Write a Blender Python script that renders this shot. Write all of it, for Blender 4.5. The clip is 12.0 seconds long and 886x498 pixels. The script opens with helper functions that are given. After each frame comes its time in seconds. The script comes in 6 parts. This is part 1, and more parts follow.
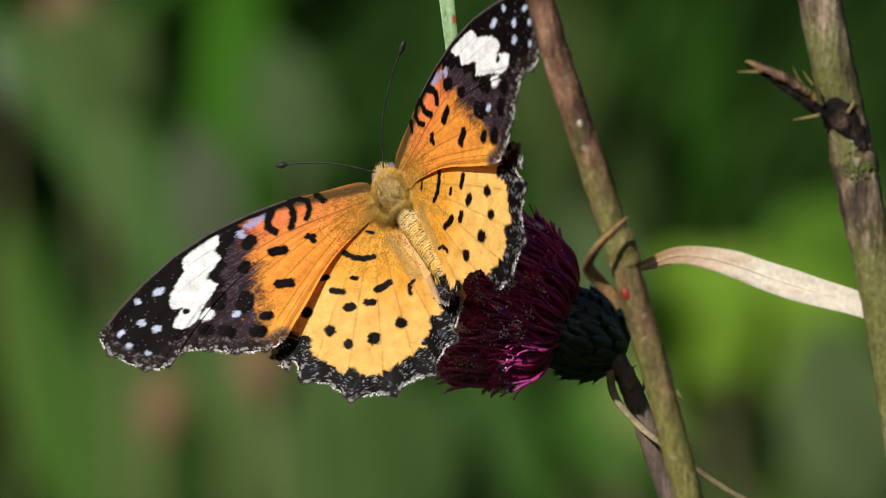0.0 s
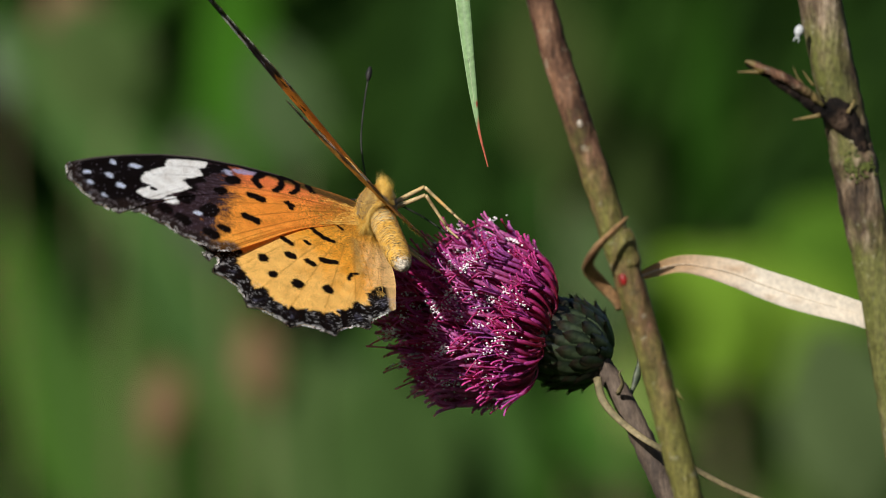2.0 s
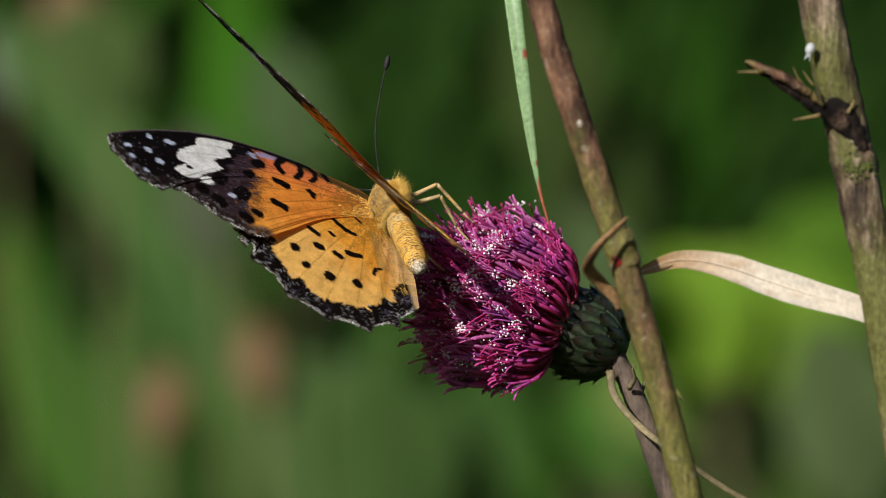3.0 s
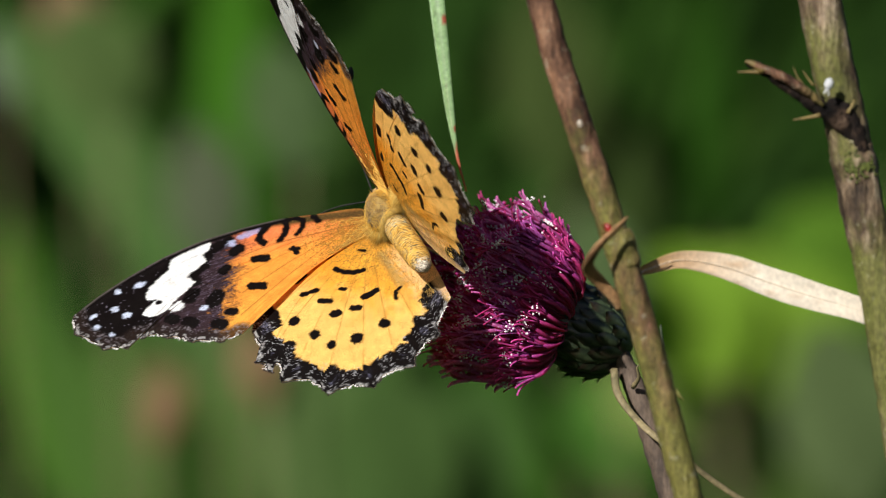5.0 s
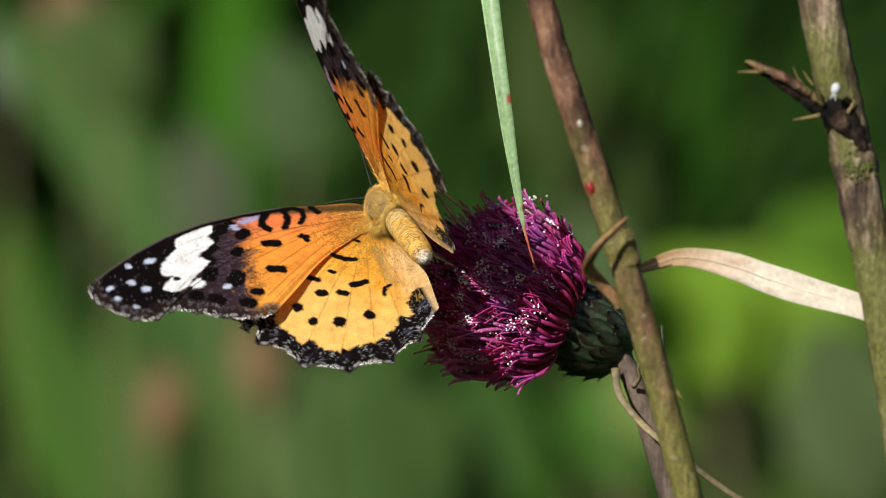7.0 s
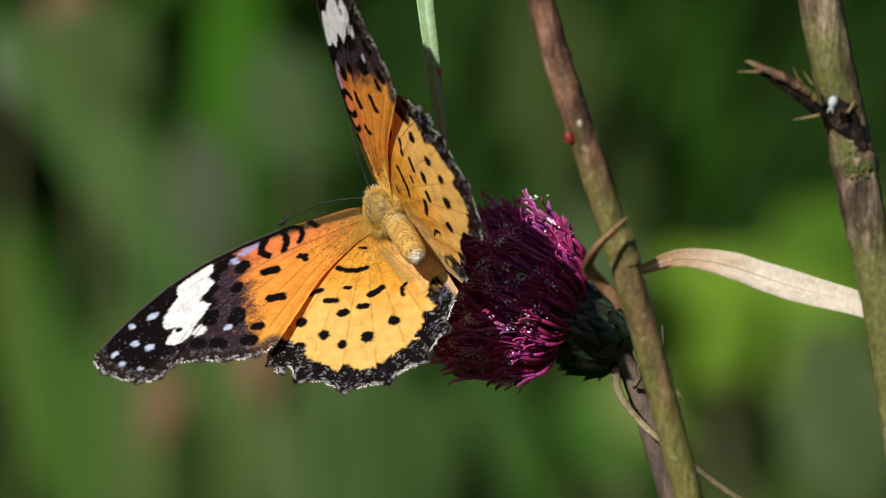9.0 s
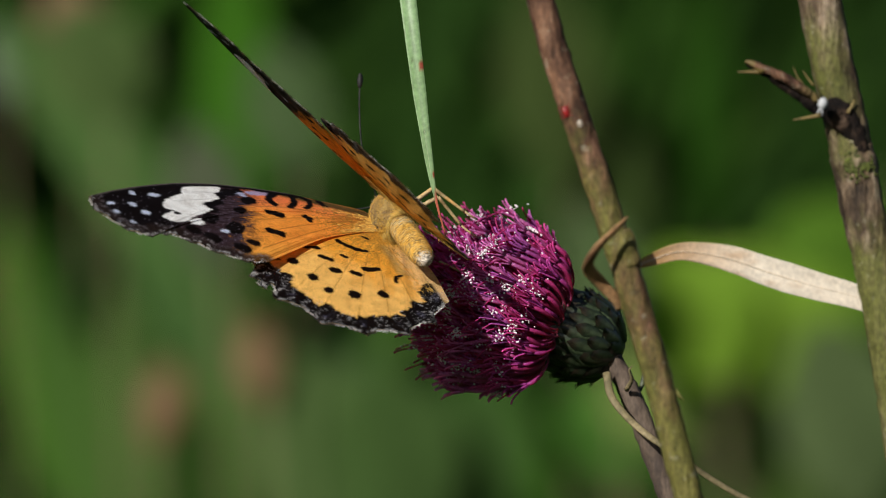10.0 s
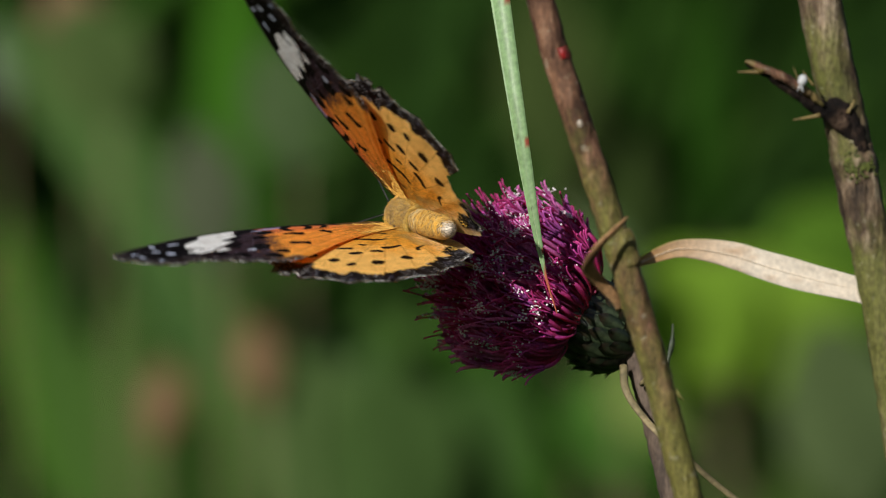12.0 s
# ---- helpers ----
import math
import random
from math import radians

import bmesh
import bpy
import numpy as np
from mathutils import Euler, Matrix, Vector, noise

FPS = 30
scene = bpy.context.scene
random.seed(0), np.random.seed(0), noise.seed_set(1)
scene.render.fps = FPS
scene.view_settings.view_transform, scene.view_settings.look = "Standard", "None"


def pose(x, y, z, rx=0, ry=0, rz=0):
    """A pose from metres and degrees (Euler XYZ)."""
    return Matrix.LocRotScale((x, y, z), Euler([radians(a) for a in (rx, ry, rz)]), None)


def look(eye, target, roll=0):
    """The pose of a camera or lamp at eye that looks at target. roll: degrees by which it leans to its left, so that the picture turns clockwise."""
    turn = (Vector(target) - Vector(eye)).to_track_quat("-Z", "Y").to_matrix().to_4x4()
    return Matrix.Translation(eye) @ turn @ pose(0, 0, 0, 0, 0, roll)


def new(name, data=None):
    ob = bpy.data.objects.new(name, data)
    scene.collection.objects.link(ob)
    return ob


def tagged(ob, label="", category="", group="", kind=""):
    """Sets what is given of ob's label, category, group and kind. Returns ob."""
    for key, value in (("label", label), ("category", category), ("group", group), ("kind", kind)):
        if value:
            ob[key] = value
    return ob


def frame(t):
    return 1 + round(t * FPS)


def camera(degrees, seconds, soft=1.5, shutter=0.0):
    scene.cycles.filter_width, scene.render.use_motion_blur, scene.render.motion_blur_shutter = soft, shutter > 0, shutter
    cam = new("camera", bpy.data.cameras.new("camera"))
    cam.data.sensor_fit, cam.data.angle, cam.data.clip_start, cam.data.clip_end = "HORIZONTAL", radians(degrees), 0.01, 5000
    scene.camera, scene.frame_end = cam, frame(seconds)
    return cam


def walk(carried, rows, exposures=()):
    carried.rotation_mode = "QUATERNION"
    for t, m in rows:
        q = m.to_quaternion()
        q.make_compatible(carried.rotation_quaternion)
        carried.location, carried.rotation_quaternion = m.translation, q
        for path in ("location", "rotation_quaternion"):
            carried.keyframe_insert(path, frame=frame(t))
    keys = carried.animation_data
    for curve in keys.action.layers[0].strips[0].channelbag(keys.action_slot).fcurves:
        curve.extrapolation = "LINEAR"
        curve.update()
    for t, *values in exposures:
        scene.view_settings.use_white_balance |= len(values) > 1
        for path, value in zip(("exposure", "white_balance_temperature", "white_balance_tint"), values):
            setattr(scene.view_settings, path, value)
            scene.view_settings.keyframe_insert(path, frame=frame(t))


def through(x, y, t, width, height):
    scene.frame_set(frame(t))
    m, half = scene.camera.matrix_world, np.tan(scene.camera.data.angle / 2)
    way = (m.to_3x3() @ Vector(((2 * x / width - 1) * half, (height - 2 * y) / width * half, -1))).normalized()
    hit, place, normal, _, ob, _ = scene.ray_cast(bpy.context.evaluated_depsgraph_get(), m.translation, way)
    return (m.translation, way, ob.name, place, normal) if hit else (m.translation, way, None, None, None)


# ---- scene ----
MM = 0.001
EYE_Z = 0.85
cam = camera(12.0, 12.0, soft=0.9, shutter=0.1)
walk(cam, [(0.0, pose(0, -0.55, EYE_Z, 90)), (12.0, pose(0, -0.55, EYE_Z, 90))], exposures=[(0.0, 0.12), (3.2, 0.12), (4.8, 0.28), (7.0, 0.29), (7.7, 0.12), (9.4, 0.05), (10.5, -0.06), (12.0, -0.06)])
cam.data.dof.use_dof = True
cam.data.dof.focus_distance = 0.543
cam.data.dof.aperture_fstop = 20.0

# ---- light ----
SUN_TO = Vector((-0.47, -0.745, 0.47)).normalized()
world = bpy.data.worlds.new("sky")
scene.world = world
world.use_nodes = True
wn = world.node_tree
sky = wn.nodes.new("ShaderNodeTexSky")
sky.sky_type, sky.sun_disc = "NISHITA", False
sky.sun_elevation = math.asin(SUN_TO.z)
sky.sun_rotation = math.atan2(SUN_TO.x, SUN_TO.y)
wn.links.new(sky.outputs["Color"], wn.nodes["Background"].inputs["Color"])
wn.nodes["Background"].inputs["Strength"].default_value = 0.048
sun_data = bpy.data.lights.new("sun", "SUN")
sun_data.energy, sun_data.angle, sun_data.color = 5.8, radians(0.53), (1.0, 0.96, 0.88)
sun = new("sun", sun_data)
sun.matrix_world = look(SUN_TO * 20, (0, 0, 0))


# ---- materials ----
def material(name, rough=0.6, spec=0.4):
    m = bpy.data.materials.new(name)
    m.use_nodes = True
    b = m.node_tree.nodes["Principled BSDF"]
    b.inputs["Roughness"].default_value = rough
    b.inputs["Specular IOR Level"].default_value = spec
    return m, m.node_tree, b


def noise_node(nt, scale, detail=4.0, rough=0.55, stretch=None):
    tex = nt.nodes.new("ShaderNodeTexNoise")
    tex.inputs["Scale"].default_value, tex.inputs["Detail"].default_value, tex.inputs["Roughness"].default_value = scale, detail, rough
    co = nt.nodes.new("ShaderNodeTexCoord")
    src = co.outputs["Object"]
    if stretch:
        mp = nt.nodes.new("ShaderNodeMapping")
        mp.inputs["Scale"].default_value = stretch
        nt.links.new(src, mp.inputs["Vector"])
        src = mp.outputs["Vector"]
    nt.links.new(src, tex.inputs["Vector"])
    return tex


def ramp(nt, src, stops):
    r = nt.nodes.new("ShaderNodeValToRGB")
    els = r.color_ramp.elements
    while len(els) < len(stops):
        els.new(0.5)
    for e, (p, col) in zip(els, stops):
        e.position, e.color = p, (*col, 1)
    nt.links.new(src, r.inputs["Fac"])
    return r


def mix_color(nt, fac, a, b, mode="MIX"):
    m = nt.nodes.new("ShaderNodeMix")
    m.data_type, m.blend_type = "RGBA", mode
    if isinstance(fac, float):
        m.inputs[0].default_value = fac
    else:
        nt.links.new(fac, m.inputs[0])
    for sock, v in ((m.inputs[6], a), (m.inputs[7], b)):
        if isinstance(v, tuple):
            sock.default_value = (*v, 1)
        else:
            nt.links.new(v, sock)
    return m.outputs[2]


def bump(nt, b, height, strength, dist):
    bp = nt.nodes.new("ShaderNodeBump")
    bp.inputs["Strength"].default_value, bp.inputs["Distance"].default_value = strength, dist
    nt.links.new(height, bp.inputs["Height"])
    nt.links.new(bp.outputs["Normal"], b.inputs["Normal"])


def noisy(name, stops, scale, rough=0.6, fine=None, stretch=None, bump_d=0.0, spec=0.4, vary=0.0):
    """A surface whose colour runs over stops with coarse noise, grained by a finer one."""
    m, nt, b = material(name, rough, spec)
    n1 = noise_node(nt, scale, stretch=stretch)
    col = ramp(nt, n1.outputs["Fac"], stops).outputs["Color"]
    n2 = noise_node(nt, fine or scale * 7, 3.0, stretch=stretch)
    grain = ramp(nt, n2.outputs["Fac"], [(0.3, (0.55, 0.55, 0.55)), (0.7, (1.3, 1.3, 1.3))]).outputs["Color"]
    col = mix_color(nt, 0.8, col, grain, "MULTIPLY")
    if vary:
        info = nt.nodes.new("ShaderNodeObjectInfo")
        v = ramp(nt, info.outputs["Random"], [(0.0, (1 - vary,) * 3), (1.0, (1 + vary,) * 3)]).outputs["Color"]
        col = mix_color(nt, 1.0, col, v, "MULTIPLY")
    nt.links.new(col, b.inputs["Base Color"])
    if bump_d:
        bump(nt, b, n2.outputs["Fac"], 0.7, bump_d)
    return m


def painted(name, rough=0.55, spec=0.25, grain_scale=9000.0, translucent=0.0, sheen=0.0, through=None, mottle=1.0):
    """Colour from the mesh's own pattern, broken up by fine scales."""
    m, nt, b = material(name, rough, spec)
    at = nt.nodes.new("ShaderNodeAttribute")
    at.attribute_name = "pattern"
    n1 = noise_node(nt, grain_scale, 2.0)
    n2 = noise_node(nt, 700.0, 3.0)
    g = ramp(nt, n1.outputs["Fac"], [(0.3, (1 - 0.38 * mottle,) * 3), (0.7, (1 + 0.30 * mottle,) * 3)]).outputs["Color"]
    g2 = ramp(nt, n2.outputs["Fac"], [(0.3, (1 - 0.15 * mottle, 1 - 0.18 * mottle, 1 - 0.2 * mottle)), (0.7, (1 + 0.12 * mottle,) * 3)]).outputs["Color"]
    col = mix_color(nt, 1.0, mix_color(nt, 1.0, at.outputs["Color"], g, "MULTIPLY"), g2, "MULTIPLY")
    nt.links.new(col, b.inputs["Base Color"])
    if sheen:
        b.inputs["Sheen Weight"].default_value = sheen
    bump(nt, b, n1.outputs["Fac"], 0.35, 0.00006)
    if translucent:
        tr = nt.nodes.new("ShaderNodeBsdfTranslucent")
        nt.links.new(mix_color(nt, 0.75, col, through) if through else col, tr.inputs["Color"])
        mx = nt.nodes.new("ShaderNodeMixShader")
        mx.inputs[0].default_value = translucent
        nt.links.new(b.outputs[0], mx.inputs[1])
        nt.links.new(tr.outputs[0], mx.inputs[2])
        nt.links.new(mx.outputs[0], nt.nodes["Material Output"].inputs["Surface"])
    return m


M_WING = painted("wing_scales", 0.5, 0.07, translucent=0.42)
M_UNDER = painted("wing_underside_scales", 0.6, 0.1, translucent=0.85, through=(0.95, 0.62, 0.26))
M_FRINGE = painted("wing_fringe", 0.7, 0.2)
M_FUR = painted("golden_fur", 0.55, 0.25)
M_BODY = noisy("body_skin", [(0.3, (0.10, 0.06, 0.015)), (0.5, (0.32, 0.20, 0.05)), (0.7, (0.42, 0.30, 0.10))], 900, 0.7, 5000, bump_d=0.0001)
M_ABDOMEN = painted("abdomen_scales", 0.6, 0.3, 5000.0)
M_EYE = noisy("eye", [(0.4, (0.10, 0.07, 0.065)), (0.6, (0.26, 0.20, 0.18))], 900, 0.14, 6000, spec=0.6)
M_ANTENNA = noisy("antenna", [(0.4, (0.010, 0.010, 0.010)), (0.6, (0.028, 0.026, 0.026))], 900, 0.55, spec=0.2)
M_LEG = noisy("leg_chitin", [(0.35, (0.24, 0.16, 0.07)), (0.5, (0.46, 0.34, 0.17)), (0.66, (0.62, 0.36, 0.12))], 500, 0.5)


def bark(name, tones, moss, moss_low, lichen):
    """Weathered bark: fine lengthwise grain, dark flecks, and moss that gathers towards the foot."""
    m, nt, b = material(name, 0.75, 0.3)
    n1 = noise_node(nt, 520, 5.0, 0.65, (1, 1, 0.22))
    col = ramp(nt, n1.outputs["Fac"], list(zip((0.30, 0.46, 0.56, 0.70), tones))).outputs["Color"]
    n5 = noise_node(nt, 170, 3.0, 0.6, (1, 1, 0.45))
    blot = ramp(nt, n5.outputs["Fac"], [(0.36, (0.38, 0.34, 0.32)), (0.50, (1.0, 1.0, 1.0)), (0.66, (1.35, 1.32, 1.25))]).outputs["Color"]
    col = mix_color(nt, 1.0, col, blot, "MULTIPLY")
    n2 = noise_node(nt, 2600, 3.0, 0.6, (1, 1, 0.5))
    grain = ramp(nt, n2.outputs["Fac"], [(0.30, (0.45, 0.42, 0.40)), (0.55, (1.0, 1.0, 1.0)), (0.75, (1.5, 1.45, 1.4))]).outputs["Color"]
    col = mix_color(nt, 0.9, col, grain, "MULTIPLY")
    n3 = noise_node(nt, 95, 4.0, 0.7, (1, 1, 0.5))
    co = nt.nodes.new("ShaderNodeTexCoord")
    sep = nt.nodes.new("ShaderNodeSeparateXYZ")
    nt.links.new(co.outputs["Object"], sep.inputs[0])
    rise = nt.nodes.new("ShaderNodeMapRange")
    rise.inputs["From Min"].default_value, rise.inputs["From Max"].default_value = EYE_Z + 0.030, EYE_Z - 0.030
    rise.inputs["To Min"].default_value, rise.inputs["To Max"].default_value = 0.0, moss_low
    nt.links.new(sep.outputs["Z"], rise.inputs["Value"])
    add = nt.nodes.new("ShaderNodeMath")
    nt.links.new(n3.outputs["Fac"], add.inputs[0])
    nt.links.new(rise.outputs[0], add.inputs[1])
    mask = ramp(nt, add.outputs[0], [(0.55, (0, 0, 0)), (0.72, (0.8, 0.8, 0.8))]).outputs["Color"]
    mcol = mix_color(nt, 0.9, moss, grain, "MULTIPLY")
    col = mix_color(nt, mask, col, mcol)
    n4 = noise_node(nt, 900, 3.0, 0.6)
    spot = ramp(nt, n4.outputs["Fac"], [(0.62, (0, 0, 0)), (0.68, (lichen,) * 3)]).outputs["Color"]
    col = mix_color(nt, spot, col, (0.36, 0.34, 0.25))
    nt.links.new(col, b.inputs["Base Color"])
    bump(nt, b, n1.outputs["Fac"], 1.0, 0.0009)
    return m


M_BARK = bark("stem_bark", ((0.020, 0.010, 0.006), (0.090, 0.043, 0.024), (0.16, 0.082, 0.048), (0.26, 0.155, 0.10)), (0.125, 0.125, 0.026), 0.32, 0.3)
M_BARK_GREY = bark("old_stem_bark", ((0.016, 0.010, 0.006), (0.075, 0.050, 0.030), (0.15, 0.108, 0.070), (0.34, 0.27, 0.20)), (0.105, 0.115, 0.024), 0.28, 0.25)
M_DARK_TWIG = noisy("dead_twig", [(0.40, (0.004, 0.003, 0.003)), (0.55, (0.014, 0.009, 0.007)), (0.62, (0.045, 0.028, 0.019)), (0.74, (0.10, 0.066, 0.046))], 420, 0.85, 2600, bump_d=0.0006, spec=0.15)
M_STRAW = noisy("dry_leaf", [(0.26, (0.30, 0.18, 0.10)), (0.36, (0.72, 0.58, 0.42)), (0.7, (0.86, 0.76, 0.62))], 160, 0.7, 1800, (1, 1, 4), 0.0001)
M_STRAW_DULL = noisy("weathered_fibre", [(0.3, (0.16, 0.13, 0.10)), (0.7, (0.40, 0.36, 0.30))], 600, 0.8)
M_DRY = painted("dry_leaf_blade", 0.6, 0.2, 1800.0, translucent=0.4, mottle=0.35)
M_MOSS = noisy("moss", [(0.3, (0.030, 0.040, 0.008)), (0.7, (0.11, 0.13, 0.022))], 900, 0.9)
M_SPUR = noisy("spur", [(0.3, (0.09, 0.06, 0.02)), (0.7, (0.22, 0.16, 0.05))], 500, 0.6)
M_PEDUNCLE = noisy("thistle_stem", [(0.3, (0.035, 0.025, 0.022)), (0.5, (0.085, 0.06, 0.045)), (0.7, (0.15, 0.11, 0.08))], 250, 0.8, 2500, (1, 1, 0.4), 0.0002)
M_TENDRIL = noisy("dry_tendril", [(0.3, (0.10, 0.085, 0.04)), (0.7, (0.24, 0.19, 0.10))], 250, 0.7)
M_BRACT = noisy("bract", [(0.3, (0.016, 0.026, 0.014)), (0.5, (0.045, 0.066, 0.034)), (0.68, (0.11, 0.13, 0.075))], 700, 0.55, 3000, bump_d=0.0001, vary=0.3)
M_FLORET = painted("floret", 0.4, 0.4, 3000.0, translucent=0.50, through=(0.70, 0.018, 0.07))
M_SCALE = painted("bract_scale", 0.36, 0.5, 3000.0)
M_POLLEN = noisy("pollen", [(0.3, (0.62, 0.52, 0.60)), (0.7, (0.85, 0.80, 0.84))], 1500, 0.8)
M_BLADE = painted("grass_blade", 0.45, 0.4, 1500.0, translucent=0.3, mottle=0.55)
M_RIB = noisy("blade_midrib", [(0.3, (0.24, 0.34, 0.17)), (0.7, (0.36, 0.46, 0.26))], 400, 0.5)
M_MITE = noisy("red_mite", [(0.3, (0.15, 0.006, 0.008)), (0.7, (0.28, 0.016, 0.016))], 900, 0.4)
M_FLUFF = noisy("white_wax", [(0.3, (0.34, 0.36, 0.38)), (0.7, (0.5, 0.51, 0.53))], 1500, 0.8)
M_GROUND = noisy("meadow_soil", [(0.3, (0.006, 0.014, 0.003)), (0.5, (0.012, 0.030, 0.005)), (0.7, (0.022, 0.048, 0.008))], 6, 1.0, 60, bump_d=0.01, spec=0.0)
M_SEDGE = painted("meadow_leaf", 0.8, 0.02, 300.0, translucent=0.4)
M_DEAD_LEAF = noisy("brown_leaf", [(0.3, (0.10, 0.055, 0.024)), (0.6, (0.16, 0.088, 0.038))], 30, 0.7, 200)


# ---- building helpers ----
def mesh_object(name, verts, faces, mat, parent=None, label="", colors=None, smooth=True):
    me = bpy.data.meshes.new(name)
    me.from_pydata([tuple(v) for v in verts], [], faces)
    if colors is not None:
        at = me.color_attributes.new("pattern", "FLOAT_COLOR", "POINT")
        buf = np.ones((len(verts), 4), dtype=np.float32)
        buf[:, :3] = colors
        at.data.foreach_set("color", buf.ravel())
    if smooth:
        me.polygons.foreach_set("use_smooth", [True] * len(me.polygons))
    me.materials.append(mat)
    ob = new(name, me)
    if parent:
        ob.parent = parent
    if label:
        tagged(ob, label)
    return ob


def smooth_path(points, n):
    """n points along a Catmull-Rom line through the given ones."""
    p = np.array(points, dtype=float)
    p = np.vstack([2 * p[0] - p[1], p, 2 * p[-1] - p[-2]])
    out = []
    for s in np.linspace(0, len(points) - 1 - 1e-6, n):
        i = int(s)
        t = s - i
        a, b, c, d = p[i:i + 4]
        out.append(0.5 * (2 * b + (c - a) * t + (2 * a - 5 * b + 4 * c - d) * t * t + (3 * b - a - 3 * c + d) * t ** 3))
    return np.array(out)


def tube_data(path, radius, sides=10, rough=0.0, freq=300.0, flat=1.0, caps=True):
    """Rings round a path; radius is a number or a function of 0..1. rough: unevenness, a share of the radius."""
    path = np.asarray(path, dtype=float)
    n = len(path)
    tang = np.gradient(path, axis=0)
    tang /= np.linalg.norm(tang, axis=1)[:, None] + 1e-12
    ref = np.array([0.0, 1.0, 0.0])
    if abs(tang[0] @ ref) > 0.9:
        ref = np.array([1.0, 0.0, 0.0])
    verts, faces = [], []
    for i in range(n):
        a = np.cross(tang[i], ref)
        a /= np.linalg.norm(a)
        b = np.cross(tang[i], a)
        ref = np.cross(a, tang[i])
        r = radius(i / (n - 1)) if callable(radius) else radius
        for k in range(sides):
            w = 2 * math.pi * k / sides
            d = a * math.cos(w) + b * math.sin(w) * flat
            rr = r
            if rough:
                rr *= 1 + rough * noise.noise(Vector(path[i] + d * r) * freq)
            verts.append(path[i] + d * rr)
    for i in range(n - 1):
        for k in range(sides):
            k2 = (k + 1) % sides
            faces.append((i * sides + k, i * sides + k2, (i + 1) * sides + k2, (i + 1) * sides + k))
    if caps:
        faces.append(tuple(range(sides))[::-1])
        faces.append(tuple(range((n - 1) * sides, n * sides)))
    return verts, faces


def tube(name, path, radius, mat, parent=None, label="", **kw):
    v, f = tube_data(path, radius, **kw)
    return mesh_object(name, v, f, mat, parent, label)


def joined(pieces):
    verts, faces, cols = [], [], []
    for v, f, *c in pieces:
        o = len(verts)
        verts.extend(v)
        faces.extend([tuple(i + o for i in q) for q in f])
        if c:
            cols.extend(c[0])
    return verts, faces, (np.array(cols) if cols else None)


def ball_data(center, rx, ry, rz, seg=12, rings=8):
    verts, faces = [], []
    for i in range(rings + 1):
        th = math.pi * i / rings
        for k in range(seg):
            ph = 2 * math.pi * k / seg
            verts.append((center[0] + rx * math.sin(th) * math.cos(ph), center[1] + ry * math.sin(th) * math.sin(ph), center[2] + rz * math.cos(th)))
    for i in range(rings):
        for k in range(seg):
            k2 = (k + 1) % seg
            faces.append((i * seg + k, (i + 1) * seg + k, (i + 1) * seg + k2, i * seg + k2))
    return verts, faces


def metres(points):
    """Millimetres right, away and up from the point the camera looks at, into the world."""
    return np.array(points) * MM + np.array([0, 0, EYE_Z])


def root(name, at, label, category, group="", kind=""):
    ob = new(name)
    ob.empty_display_size = 0.005
    ob.location = at
    return tagged(ob, label, category, group, kind)


# ---- ground and far bank ----
FAR = 2.0


def away(x, y, z):
    """Carries a point of the meadow's plan out along the line of sight, to its true distance."""
    return (x * FAR, -0.55 + (y + 0.55) * FAR, EYE_Z + (z - EYE_Z) * FAR)


def bank(y):
    """Height of the meadow's ground at the distance y."""
    return 3.75 * min(1, max(0, (y - 3.95) / 5.2)) ** 0.8


def build_ground():
    """One sheet: flat round the plants, rising into a meadow bank behind, then level out to the horizon."""
    ys = [-400, -60, -8, -2, 0, 1.5, 3.0, 3.9, 4.4, 5.0, 5.6, 6.4, 7.2, 8.2, 9.2, 11, 16, 60, 400]
    xs = [-400, -60, -10, -4, -2, -1, 0, 1, 2, 4, 10, 60, 400]
    verts, faces = [], []
    for y in ys:
        for x in xs:
            z = bank(y)
            verts.append((x, y, z + (0.03 * noise.noise(Vector((x, y, 0))) if abs(x) < 5 else 0)))
    w = len(xs)
    for j in range(len(ys) - 1):
        for i in range(w - 1):
            faces.append((j * w + i, j * w + i + 1, (j + 1) * w + i + 1, (j + 1) * w + i))
    ob = mesh_object("ground", verts, faces, M_GROUND)
    tagged(ob, "dark green meadow ground rising to a bank", "ground", kind="structure")


def leaf_strip(base, top, width, lean, col, rng, seg=9, fold=0.25):
    """A long meadow leaf from base to top, widest in the lower half."""
    base, top = np.array(base), np.array(top)
    side = np.array([math.cos(lean), math.sin(lean), 0.0])
    out = np.array([-side[1], side[0], 0.0])
    verts, faces, cols = [], [], []
    bow = rng.uniform(-0.06, 0.06) * np.linalg.norm(top - base)
    for i in range(seg):
        s = i / (seg - 1)
        p = base + (top - base) * s + (side * bow + out * bow * 0.6) * math.sin(math.pi * s)
        w = width * (0.35 + 1.1 * s) * (1 - s ** 3) if s < 0.5 else width * 0.9 * (1 - ((s - 0.5) / 0.5) ** 2.2) + 0.0003
        for k in (-1, 0, 1):
            verts.append(p + side * w * 0.5 * k + out * (fold * w * 0.5 * (1 - abs(k))))
            cols.append(np.array(col) * (0.85 + 0.3 * s))
    for i in range(seg - 1):
        for k in range(2):
            a = i * 3 + k
            faces.append((a, a + 1, a + 4, a + 3))
    return verts, faces, cols


